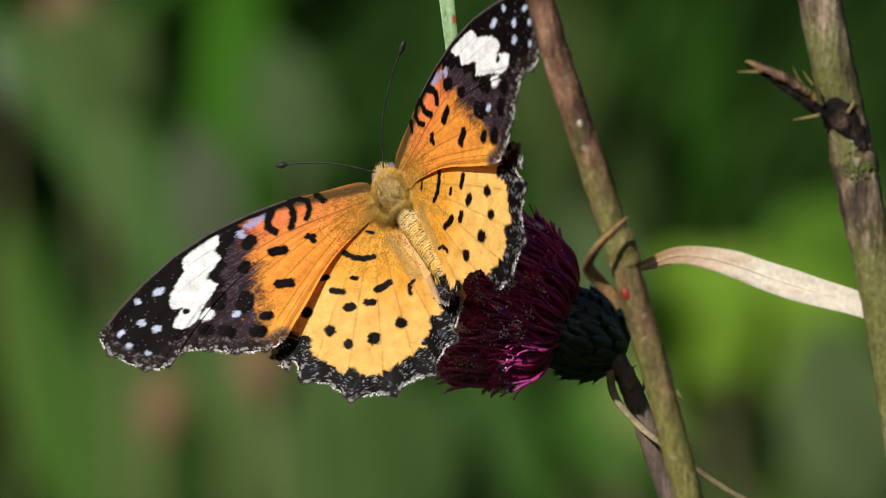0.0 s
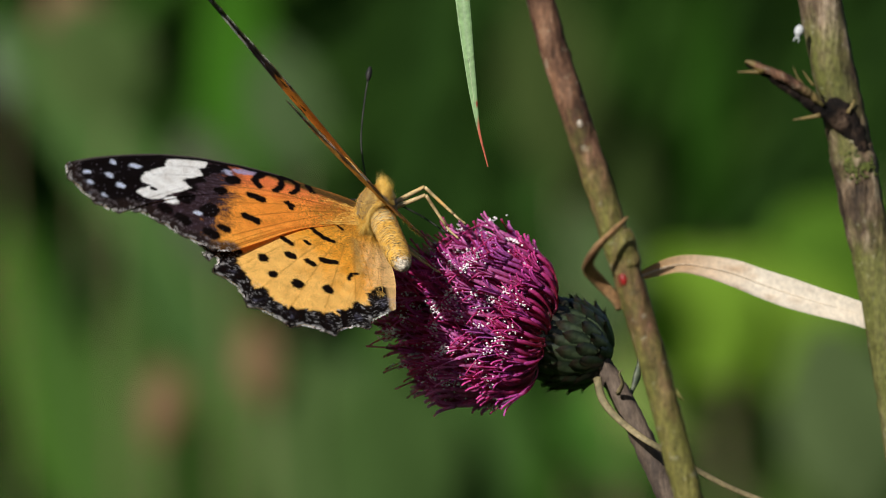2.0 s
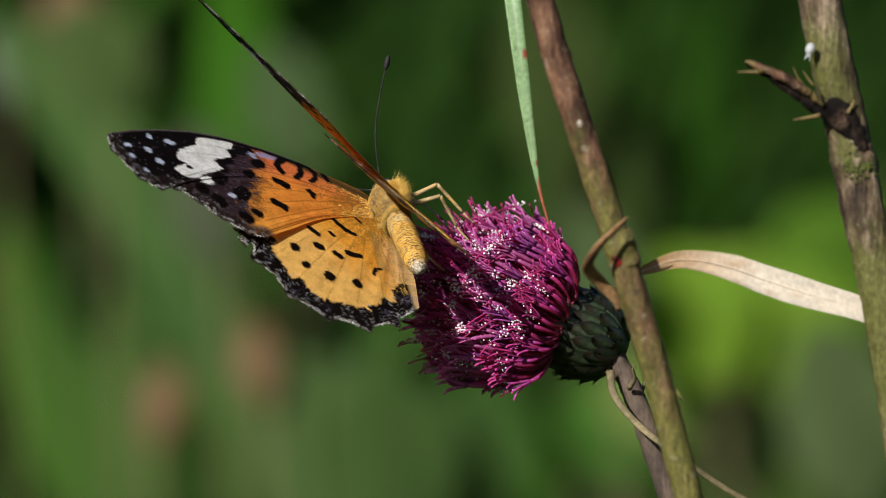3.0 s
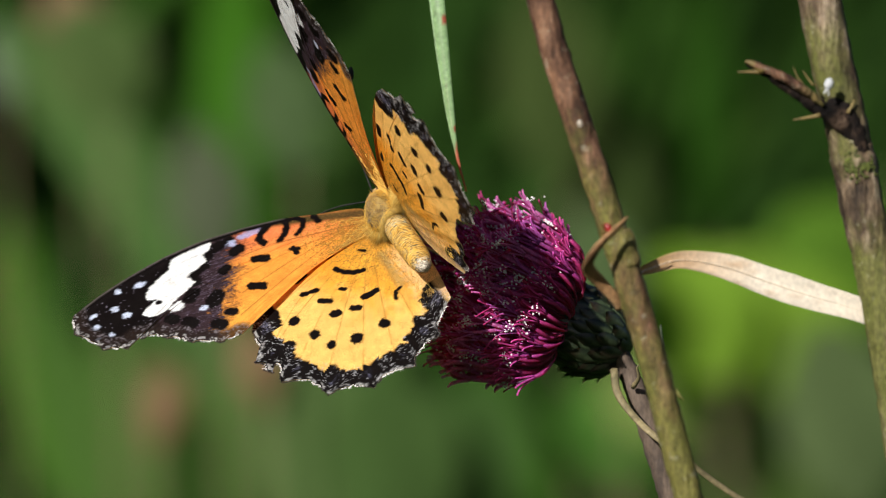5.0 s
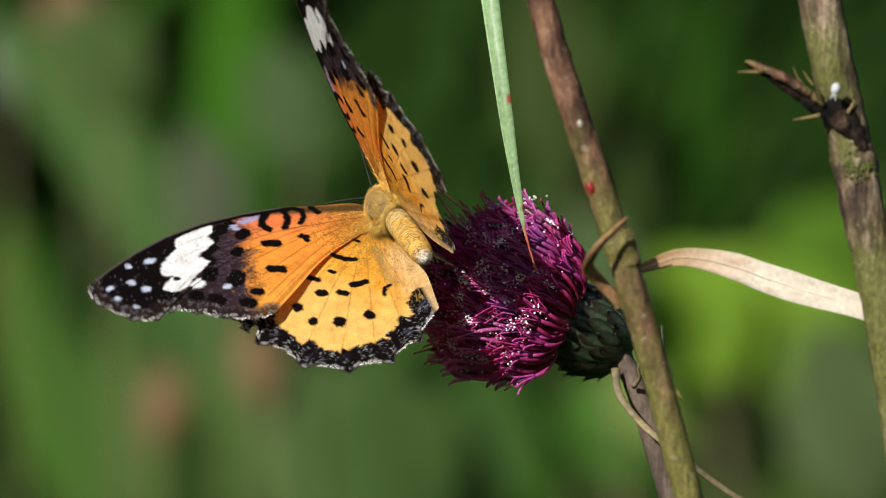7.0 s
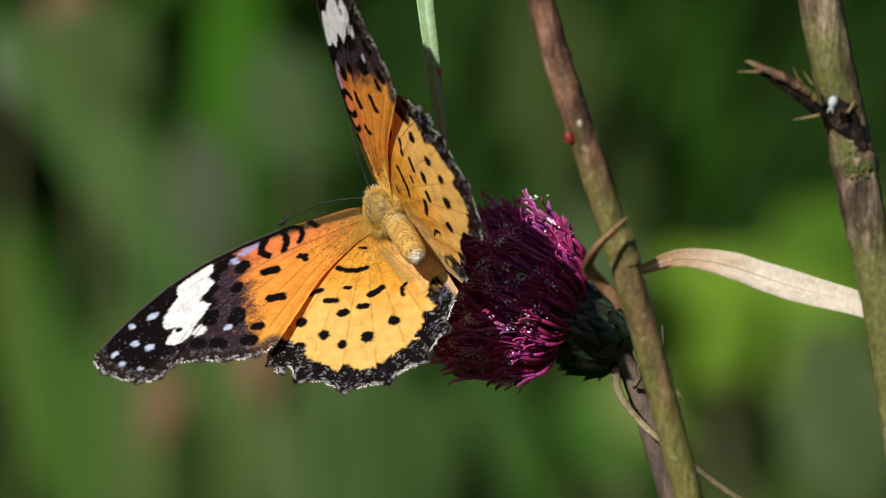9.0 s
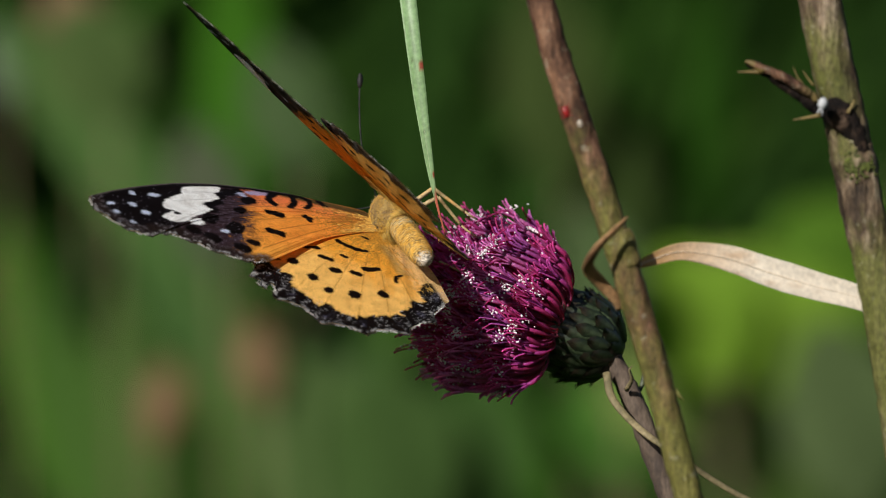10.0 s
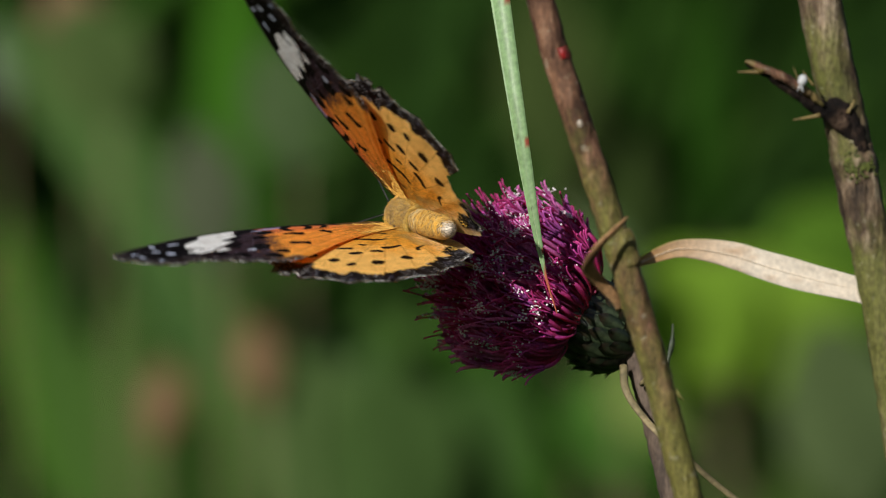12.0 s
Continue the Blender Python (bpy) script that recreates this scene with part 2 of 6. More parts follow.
def broad_leaf(name, at, rx, rz, turn, col, label, mat=None, yaw=0.0):
    """A rounded leaf on a stalk that stands in the ground."""
    ob = root(name, (at[0], at[1], 0.0), label, "leaf")
    verts, faces, cols = [], [], []
    n, k = 12, 9
    ct, st = math.cos(turn), math.sin(turn)
    for i in range(n):
        s = i / (n - 1)
        w = rx * math.sin(math.pi * min(0.985, 0.03 + 0.94 * s)) ** 0.7
        for j in range(k):
            e = -1 + 2 * j / (k - 1)
            lx, lz = e * w, (s - 0.5) * 2 * rz
            y = 0.15 * w * abs(e) + 0.25 * rz * (s - 0.5) ** 2 + 0.04 * rz * math.sin(9 * s) * e
            x = lx * ct - lz * st
            verts.append((x * math.cos(yaw) - y * math.sin(yaw), x * math.sin(yaw) + y * math.cos(yaw), at[2] + lx * st + lz * ct))
            cols.append(np.array(col) * (0.85 + 0.3 * (abs(e) > 0.1)))
    for i in range(n - 1):
        for j in range(k - 1):
            a = i * k + j
            faces.append((a, a + 1, a + k + 1, a + k))
    mesh_object("leaf_blade", verts, faces, mat or M_SEDGE, ob, colors=np.array(cols))
    foot = (rz * st, 0.0, at[2] - rz * ct)
    tube("leaf_stalk", smooth_path([(foot[0] + 0.02, 0.004, -0.01), (foot[0] * 0.5 + 0.02, 0.004, foot[2] * 0.5), foot], 16), 0.0011 * FAR, M_TENDRIL, ob, sides=6)
    return ob


def build_meadow():
    rng = random.Random(11)
    dark, mid, fresh, pale = (0.014, 0.036, 0.008), (0.023, 0.058, 0.011), (0.036, 0.095, 0.014), (0.050, 0.104, 0.022)
    near, far = [], []

    def grown(x, y):
        px, py, _ = away(x, y, 0)
        return px, py, bank(py) - 0.02
    for i in range(460):
        y = rng.uniform(1.9, 2.9)
        x = rng.uniform(-0.34, 0.34) * (y + 0.55) / 1.2
        h = rng.uniform(0.5, 1.3 if x < 0.05 * (y + 0.55) else 0.95)
        # right of centre the strips take near-black greens, shade put into their colour
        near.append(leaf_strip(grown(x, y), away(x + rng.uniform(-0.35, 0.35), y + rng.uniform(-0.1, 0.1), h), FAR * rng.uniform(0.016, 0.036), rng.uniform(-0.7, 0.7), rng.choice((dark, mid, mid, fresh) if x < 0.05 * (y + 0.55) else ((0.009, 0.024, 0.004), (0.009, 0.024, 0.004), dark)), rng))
    # leaves that stand out: share of the half width where they cross eye height and where they end, height above the eye, distance, width, colour
    tall = [(-0.47, -0.45, 0.40, 2.2, 0.034, fresh), (-0.24, -0.30, 0.10, 2.1, 0.036, pale), (-0.10, -0.02, 0.02, 2.0, 0.030, mid),
            (-0.95, -0.90, -0.02, 2.1, 0.030, fresh), (0.22, 0.30, 0.34, 2.3, 0.034, mid), (0.60, 0.56, 0.34, 2.2, 0.030, mid), (0.92, 0.98, 0.34, 2.3, 0.026, dark),
            (0.20, 0.15, -0.05, 2.0, 0.036, mid), (-0.36, -0.42, -0.06, 2.0, 0.036, mid), (-0.72, -0.66, -0.05, 2.0, 0.036, mid), (0.75, 0.8, -0.08, 2.0, 0.036, mid)]
    for f0, f1, up, y, w, col in tall:
        half = 0.1051 * (y + 0.55)
        x0, x1 = f0 * half, f1 * half
        top = EYE_Z + up
        foot = x0 + (x0 - x1) * min(1.2, 0.85 / max(0.2, abs(up)))
        near.append(leaf_strip(grown(foot, y), away(x1, y + 0.02, top), w * FAR, rng.uniform(-0.35, 0.35), col, rng, seg=14))
    for i in range(2600):
        y = rng.uniform(2.7, 4.4)
        x = rng.uniform(-0.75, 0.75) * (y + 0.55) / 2.2
        g = (bank(away(x, y, 0)[1]) - EYE_Z) / FAR + EYE_Z
        # bank grass on the right is coloured almost black to stand for deep shade
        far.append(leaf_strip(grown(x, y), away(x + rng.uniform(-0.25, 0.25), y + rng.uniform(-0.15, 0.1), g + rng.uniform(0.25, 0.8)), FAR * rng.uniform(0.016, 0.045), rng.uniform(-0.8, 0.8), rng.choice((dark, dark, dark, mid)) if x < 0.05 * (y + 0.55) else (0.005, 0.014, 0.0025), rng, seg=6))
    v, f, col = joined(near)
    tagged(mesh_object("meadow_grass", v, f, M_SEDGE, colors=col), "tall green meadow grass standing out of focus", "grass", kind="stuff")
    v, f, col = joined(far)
    tagged(mesh_object("bank_grass", v, f, M_SEDGE, colors=col), "dark green bank grass, right part painted darker for shade", "grass", kind="stuff")
    # broad leaves are coloured lighter as if sunlit, most in the right-hand patch
    for px, rx, rz, turn, col, label in (([(129.7, 1620.0, -34.6)], 0.035, 0.036, 0.5, (0.1504, 0.2740, 0.0273), "broad green leaf with soft sunlight put into its colour"),
                                         ([(163.2, 1680.0, -31.1)], 0.043, 0.031, -0.3, (0.1450, 0.2600, 0.0300), "broad green leaf with soft sunlight put into its colour"),
                                         ([(186.7, 1640.0, -46.7)], 0.035, 0.036, 0.9, (0.1417, 0.2510, 0.0273), "broad green leaf with soft sunlight put into its colour"),
                                         ([(154.0, 1720.0, -63.6)], 0.047, 0.031, 0.1, (0.1589, 0.2740, 0.0396), "broad green leaf with soft sunlight put into its colour"),
                                         ([(216.7, 1740.0, -8.9)], 0.043, 0.036, -0.6, (0.0700, 0.1500, 0.0160), "broad green leaf with soft sunlight put into its colour"),
                                         ([(117.3, 1660.0, -70.8)], 0.035, 0.031, 0.4, (0.1589, 0.2370, 0.0587), "broad green leaf with soft sunlight put into its colour"),
                                         ([(195.2, 1740.0, -79.5)], 0.041, 0.030, 0.7, (0.1060, 0.2030, 0.0273), "broad green leaf with soft sunlight put into its colour"),
                                         ([(-158.2, 1640.0, -96.6)], 0.019, 0.080, 0.15, (0.062, 0.120, 0.028), "broad green leaf with soft sunlight put into its colour"),
                                         ([(-85.5, 1620.0, -104.4)], 0.019, 0.080, 0.3, (0.062, 0.120, 0.030), "broad green leaf with soft sunlight put into its colour"),
                                         ([(-7.1, 1650.0, -105.9)], 0.019, 0.080, 0.1, (0.050, 0.105, 0.022), "broad green leaf with soft sunlight put into its colour"),
                                         ([(-191.2, 1700.0, -105.3)], 0.020, 0.089, 0.3, (0.0581, 0.1250, 0.0251), "broad green leaf with soft sunlight put into its colour"),
                                         ([(-113.8, 1660.0, -112.3)], 0.020, 0.081, 0.6, (0.0528, 0.1150, 0.0235), "broad green leaf with soft sunlight put into its colour"),
                                         ([(-49.9, 1720.0, -106.2)], 0.020, 0.081, -0.2, (0.0581, 0.1250, 0.0259), "broad green leaf with soft sunlight put into its colour"),
                                         ([(-222.3, 1740.0, -61.1)], 0.019, 0.081, 0.2, (0.0528, 0.1300, 0.0159), "broad green leaf with soft sunlight put into its colour"),
                                         ([(35.0, 1700.0, -108.3)], 0.020, 0.081, 0.4, (0.0387, 0.1060, 0.0134), "broad green leaf with soft sunlight put into its colour"),
                                         ([(90.9, 1740.0, -97.9)], 0.032, 0.035, 0.1, (0.0520, 0.1350, 0.0220), "broad green leaf with soft sunlight put into its colour"),
                                         ([(191.8, 1700.0, -108.3)], 0.020, 0.081, 0.2, (0.0529, 0.0910, 0.0218), "broad green leaf with soft sunlight put into its colour"),
                                         ([(-175.9, 1570.0, 94.1)], 0.029, 0.031, 0.3, (0.0713, 0.1170, 0.0360), "pale green leaf on a stalk"),
                                         ([(-114.0, 1480.0, 24.8)], 0.019, 0.034, 0.15, (0.085, 0.105, 0.062), "faded grey green leaf on a stalk"),
                                         ([(-173.8, 1670.0, 44.9)], 0.022, 0.098, 0.66, (0.0713, 0.1410, 0.0393), "long pale green slanting leaf"),
                                         ([(-144.2, 1820.0, -37.8)], 0.020, 0.076, 0.45, (0.0616, 0.1280, 0.0360), "long pale green slanting leaf"),
                                         ([(-118.1, 1870.0, 94.4)], 0.022, 0.093, 0.05, (0.0414, 0.1320, 0.0109), "long fresh green leaf"),
                                         ([(-236.5, 1700.0, 99.8)], 0.010, 0.022, 0.1, (0.1443, 0.1890, 0.1305), "small pale silvery leaf on a stalk"),
                                         ([(-55.1, 1570.0, -70.8)], 0.025, 0.034, 0.2, (0.0616, 0.1170, 0.0393), "pale green leaf on a stalk"),
                                         ([(-83.0, 1670.0, 74.7)], 0.022, 0.036, 0.2, (0.0713, 0.1170, 0.0468), "pale green leaf on a stalk"),
                                         ([(-36.0, 1760.0, -92.0)], 0.036, 0.060, 0.1, (0.070, 0.128, 0.034), "pale green leaf on a stalk"),
                                         ([(-78.0, 1790.0, -118.0)], 0.034, 0.060, -0.2, (0.066, 0.122, 0.034), "pale green leaf on a stalk"),
                                         ([(8.0, 1800.0, -78.0)], 0.026, 0.060, 0.2, (0.050, 0.110, 0.024), "long fresh green leaf"),
                                         ([(-24.0, 1540.0, -104.0)], 0.034, 0.046, 0.15, (0.050, 0.096, 0.026), "pale green leaf on a stalk"),
                                         ([(14.0, 1570.0, -108.0)], 0.030, 0.046, -0.2, (0.046, 0.098, 0.024), "pale green leaf on a stalk"),
                                         ([(-62.0, 1550.0, -98.0)], 0.034, 0.050, 0.2, (0.078, 0.132, 0.042), "pale green leaf on a stalk"),
                                         ([(205.0, 1600.0, -86.0)], 0.034, 0.050, 0.2, (0.078, 0.115, 0.046), "pale green leaf on a stalk"),
                                         ([(62.0, 1850.0, 96.0)], 0.030, 0.060, 0.1, (0.046, 0.072, 0.020), "long dull green leaf"),
                                         ([(96.0, 1880.0, 40.0)], 0.024, 0.060, 0.15, (0.040, 0.066, 0.018), "long dull green leaf"),
                                         ([(150.0, 1840.0, 84.0)], 0.014, 0.080, 0.03, (0.018, 0.056, 0.006), "long fresh green leaf"),
                                         # two added leaves, coloured near black to act as shaded gaps beside the cane
                                         ([(245.0, 1800.0, 100.0)], 0.011, 0.060, 0.08, (0.012, 0.030, 0.006), "added narrow leaf painted dark as a shaded gap"),
                                         ([(193.0, 1800.0, 66.0)], 0.008, 0.055, 0.05, (0.012, 0.030, 0.006), "added narrow leaf painted dark as a shaded gap"),
                                         ([(78.4, 1570.0, -11.1)], 0.020, 0.034, 0.3, (0.0748, 0.1170, 0.0468), "faded grey green leaf on a stalk")):
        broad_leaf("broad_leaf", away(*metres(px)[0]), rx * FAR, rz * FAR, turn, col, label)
    for px, rx, rz, turn in (([(-208.5, 1800.0, 134.2)], 0.019, 0.017, 0.3), ([(-91.9, 1540.0, -55.8)], 0.010, 0.021, 0.15), ([(-142.5, 1580.0, -78.2)], 0.010, 0.022, -0.2), ([(-265.3, 2000.0, -30.4)], 0.014, 0.030, 0.1), ([(-193.0, 2500.0, 96.5)], 0.012, 0.040, 0.0), ([(27.9, 2600.0, 160.9)], 0.014, 0.030, 0.2)):
        broad_leaf("dead_leaf", away(*metres(px)[0]), rx * FAR, rz * FAR, turn, (0.2165, 0.1230, 0.0409), "withered brown leaf on a stalk", M_DEAD_LEAF)


# ---- woody stems ----
def build_front_stem():
    ob = root("dead_cane", (0.010, -0.036, 0.0), "slanting brown dead cane with patches of moss", "cane")
    line = metres([(9.0, -36.0, 40.7), (10.7, -36.0, 34.5), (11.9, -36.0, 30.4), (13.7, -36.0, 23.8), (17.0, -36.0, 13.8), (19.5, -36.0, 6.3), (22.2, -36.0, -2.4), (25.1, -36.0, -11.7), (27.6, -36.0, -21.1), (29.9, -36.0, -30.0), (32.1, -36.0, -38.5), (37.3, -36.0, -59.2)])
    foot = np.array([[line[-1][0] + 0.02, -0.036, 0.55], [line[-1][0] + 0.05, -0.036, -0.02]])
    p = smooth_path(np.vstack([line, foot]) - np.array(ob.location), 150)
    tube("stalk", p, lambda s: (1.74 + 0.08 * s) * MM, M_BARK, ob, sides=18, rough=0.10, freq=900)
    knot = metres([(21.1, -36.0, 1.8), (21.6, -36.0, 0.8), (22.0, -36.0, -0.6), (22.5, -36.0, -2.3)]) - np.array(ob.location)
    tube("knot", smooth_path(knot, 14), lambda s: (1.70 + 0.28 * math.sin(math.pi * s)) * MM, M_BARK, ob, "swollen knot", sides=16, rough=0.15, freq=700)
    scar = metres([(16.5, -37.5, 15.9), (16.8, -37.5, 14.4)]) - np.array(ob.location)
    tube("scar", smooth_path(scar, 6), lambda s: (0.12 + 0.3 * math.sin(math.pi * s)) * MM, M_STRAW_DULL, ob, "pale lichen speck", sides=8)
    thorn = metres([(28.2, -36.0, -17.2), (28.9, -36.4, -18.0), (29.5, -36.6, -18.5)]) - np.array(ob.location)
    tube("thorn", smooth_path(thorn, 8), lambda s: 0.34 * MM * (1.05 - s), M_BARK, ob, "small dark thorn", sides=7)
    curl = metres([(21.7, -34.0, -7.4), (20.8, -35.0, -5.8), (19.2, -36.0, -4.1), (17.7, -38.0, -2.5), (17.8, -40.0, -1.2), (19.0, -41.0, 0.6), (20.9, -40.5, 2.4), (22.4, -40.0, 3.9)]) - np.array(ob.location)
    tube("curled_sheath", smooth_path(curl, 30), lambda s: (0.78 * math.sin(math.pi * (0.12 + 0.84 * s)) ** 0.7 + 0.05) * MM, M_STRAW_DARK, ob, "curled dry brown leaf sheath", sides=10, flat=0.45, rough=0.1, freq=700)
    return ob


def by_side(points):
    """As metres(), for the cane that stands 16 mm nearer to the camera than these points, on the same lines of sight."""
    out = []
    for x, y, z in points:
        k = (534 + y) / (550 + y)
        out.append((x * k, y - 16, z * k))
    return metres(out)


def build_side_stem():
    ob = root("mossy_cane", (0.056, -0.030, 0.0), "thick grey brown dead cane with green moss", "cane")
    line = by_side([(45.4, -14.0, 42.5), (46.9, -14.0, 36.0), (47.9, -14.0, 31.7), (49.7, -14.0, 22.7), (51.5, -14.0, 14.8), (53.5, -14.0, 4.4), (55.2, -14.0, -2.8), (56.8, -14.0, -11.4), (58.6, -14.0, -22.9), (61.1, -14.0, -40.2), (63.3, -14.0, -61.7)])
    foot = np.array([[line[-1][0] + 0.01, -0.030, 0.55], [line[-1][0] + 0.03, -0.030, -0.02]])
    p = smooth_path(np.vstack([line, foot]) - np.array(ob.location), 150)
    tube("stalk", p, lambda s: (2.66 + 0.15 * s) * MM, M_BARK_GREY, ob, sides=20, rough=0.08, freq=800)
    o = np.array(ob.location)
    twig = by_side([(53.4, -14.2, 10.1), (52.4, -15.2, 12.8), (50.5, -16.6, 15.9), (47.5, -17.5, 17.9), (44.5, -18.0, 20.0), (41.6, -18.5, 21.9), (39.4, -19.0, 23.1), (38.3, -19.0, 23.6)]) - o
    tw = tube("twig", smooth_path(twig, 40), lambda s: float(np.interp(s, [0, 0.12, 0.3, 0.48, 0.62, 0.75, 0.85, 1], [0.4, 0.85, 0.95, 0.95, 0.9, 0.7, 0.62, 0.4])) * MM, M_DARK_TWIG, ob, "broken blackish side twig", sides=14, rough=0.55, freq=900)
    for pts, r in (([(40.4, -19.6, 22.5), (38.8, -19.6, 23.4), (38.0, -19.6, 23.6)], 0.75), ([(39.9, -19.4, 22.3), (38.6, -19.4, 22.3), (37.1, -19.4, 22.3)], 0.4), ([(47.6, -18.0, 16.9), (46.1, -18.0, 16.6), (44.2, -18.0, 16.3)], 0.45), ([(45.4, -18.0, 20.9), (44.8, -18.0, 21.6), (44.2, -18.0, 23.0)], 0.2), ([(46.8, -18.0, 20.6), (46.1, -18.0, 21.5), (45.4, -18.0, 22.6)], 0.22), ([(51.2, -17.0, 17.2), (51.7, -17.0, 18.1), (52.0, -17.0, 18.8)], 0.35)):
        sp = smooth_path(by_side(pts) - o, 8)
        tube("spur", sp, lambda s: (0.72 * r * (1.05 - 0.8 * s)) * MM, M_SPUR, tw, "straw coloured spur", sides=7)
    # blackened skin of the cane round the foot of the twig, a ragged patch that hugs the bark, and moss on the node below it
    rough_edge = random.Random(21)
    seam = smooth_path(by_side([(50.4, -14.0, 19.4), (50.9, -14.0, 17.2), (51.5, -14.0, 14.8), (52.2, -14.0, 11.2)]) - o, 30)
    verts, faces = [], []
    for i, at in enumerate(seam):
        u = i / 29
        mid = float(np.interp(u, [0, 0.4, 0.7, 1], [-0.45, -0.1, 0.35, 0.55]))
        half = float(np.interp(u, [0, 0.12, 0.35, 0.6, 0.85, 1], [0.20, 0.55, 0.80, 0.55, 0.40, 0.12])) + rough_edge.uniform(-0.1, 0.1)
        for k in range(13):
            e = k / 6 - 1
            w = mid + e * half
            lift = 2.68 + 0.20 * (1 - abs(e) ** 4) * min(1, 5 * u, 5 * (1 - u)) + 0.10 * noise.noise(Vector((u * 14, w * 5, 2.0)))
            lift = 2.45 if k in (0, 12) else lift
            verts.append(at + np.array((math.sin(w), -math.cos(w), 0.2 * math.sin(w))) * lift * MM)
    for i in range(29):
        for k in range(12):
            faces.append((i * 13 + k, i * 13 + k + 1, (i + 1) * 13 + k + 1, (i + 1) * 13 + k))
    mesh_object("branch_scar", verts, faces, M_DARK_TWIG, ob, "blackened rotten scar at the foot of the twig")
    node = by_side([(51.85, -14.0, 13.0), (52.1, -14.0, 11.7), (52.4, -14.0, 10.3), (52.6, -14.0, 9.0)]) - o
    tube("node", smooth_path(node, 14), lambda s: (2.60 + 0.32 * math.sin(math.pi * s)) * MM, M_BARK_GREY, ob, "swollen node", sides=20, rough=0.10, freq=700)
    tuft = []
    for _ in range(150):
        w, z = rough_edge.gauss(0.1, 0.38), rough_edge.gauss(10.6, 0.7)
        c = by_side([(52.3 - 0.20 * (z - 10.6), -14.0, z)])[0] - o + np.array((math.sin(w), -math.cos(w), 0)) * 2.86 * MM
        r = rough_edge.uniform(0.10, 0.24) * MM
        tuft.append(ball_data(c, r, r, r * rough_edge.uniform(0.7, 1.5), 6, 4))
    v, f, _ = joined(tuft)
    tagged(mesh_object("moss_tuft", v, f, M_MOSS, ob, "small tuft of green moss"), kind="stuff")
    pale = by_side([(39.2, -19.7, 23.2), (41.6, -19.7, 22.2), (44.4, -19.4, 20.7), (46.4, -18.9, 19.4), (48.0, -18.6, 18.0)]) - o
    tube("bark_strip", smooth_path(pale, 18), lambda s: 0.62 * MM * math.sin(math.pi * (0.15 + 0.75 * s)), M_BARK, tw, "brown peeling bark", sides=10, rough=0.5, freq=1200)
    return ob


def ribbon(path, width, mat, parent, name, label="", across=(0, 1, 0), cup=0.2, thick=0.12, colors=None):
    """A leaf with thickness: width is a function of 0..1, in millimetres."""
    n = len(path)
    across = np.array(across, dtype=float)
    tang = np.gradient(path, axis=0)
    verts, faces, cols = [], [], []
    k = 7
    for i in range(n):
        s = i / (n - 1)
        t = tang[i] / np.linalg.norm(tang[i])
        a = across if across.ndim == 1 else across[i]
        a = a - t * (a @ t)
        a /= np.linalg.norm(a)
        nrm = np.cross(t, a)
        w = width(s) * MM
        for side in (1, -1):
            for j in range(k):
                e = -1 + 2 * j / (k - 1)
                verts.append(path[i] + a * w * 0.5 * e + nrm * (cup * w * (e * e - 0.5) + side * thick * 0.5 * MM * (1 - 0.7 * e * e)))
                if colors:
                    cols.append(colors(s, e))
    m = 2 * k
    for i in range(n - 1):
        for j in range(k - 1):
            a = i * m + j
            faces.append((a, a + 1, a + m + 1, a + m))
            b = i * m + k + j
            faces.append((b, b + m, b + m + 1, b + 1))
        for j0, j1 in ((0, k), (k - 1, 2 * k - 1)):
            faces.append((i * m + j0, i * m + j1, (i + 1) * m + j1, (i + 1) * m + j0))
    return mesh_object(name, verts, faces, mat, parent, label, colors=np.array(cols) if colors else None)


def build_dry_leaf():
    base = metres([(22.7, -33.0, -4.1)])[0]
    ob = root("dry_leaf", tuple(base), "curved bleached dry grass leaf with brown spots", "leaf")
    p = smooth_path(metres([(22.1, -34.4, -4.4), (23.7, -33.6, -3.6), (25.4, -32.4, -2.9), (28.9, -30.0, -1.9), (32.5, -28.8, -2.2), (36.2, -28.0, -3.1), (39.7, -27.5, -4.4), (43.3, -27.1, -5.6), (46.9, -26.7, -6.7), (50.8, -26.3, -7.8), (54.2, -25.6, -9.0), (57.8, -24.5, -10.0)]) - base, 48)
    t = np.linspace(0, 1, 48)[:, None]

    def dry(s, e):
        w = min(1.0, max(0.0, (s - 0.15) / 0.38))
        col = np.array((0.58, 0.32, 0.10)) * (1 - w) + np.array((0.90, 0.82, 0.71)) * w
        edge = min(1.0, max(0.0, (e - 0.55) / 0.4)) * max(0.0, 1 - s / 0.45)
        col = col * (1 - edge) + np.array((0.30, 0.17, 0.07)) * edge
        spot = noise.noise(Vector((s * 22, e * 1.3, 4.2))) + 0.5 * noise.noise(Vector((s * 70, e * 4, 1.2)))
        brown = min(1.0, max(0.0, (spot - 0.35) / 0.5)) * max(0.0, 1 - abs(s - 0.45) / 0.5)
        col = col * (1 - 0.45 * brown * np.array((0.5, 0.75, 1.0)))
        return col * (0.93 + 0.07 * math.cos(e * 21 + 2 * noise.noise(Vector((s * 9, e, 0)))))

    across = np.array([0.05, 0.8, 0.45]) * (1 - t) ** 4 + np.array([0.1, 0.22, 1.0]) * (1 - (1 - t) ** 4)
    ribbon(p, lambda s: float(np.interp(s, [0, 0.1, 0.2, 0.28, 0.45, 0.63, 0.82, 1], [0.5, 0.9, 1.6, 2.2, 3.5, 3.9, 3.2, 2.8])), M_DRY, ob, "leaf_blade", across=across, cup=0.10, colors=dry)
    tube("midrib", p[:44] + np.array([0, -0.00008, 0]), lambda s: 0.07 * MM * (1.1 - s), M_STRAW, ob, "faint pale midrib", sides=6)
    return ob


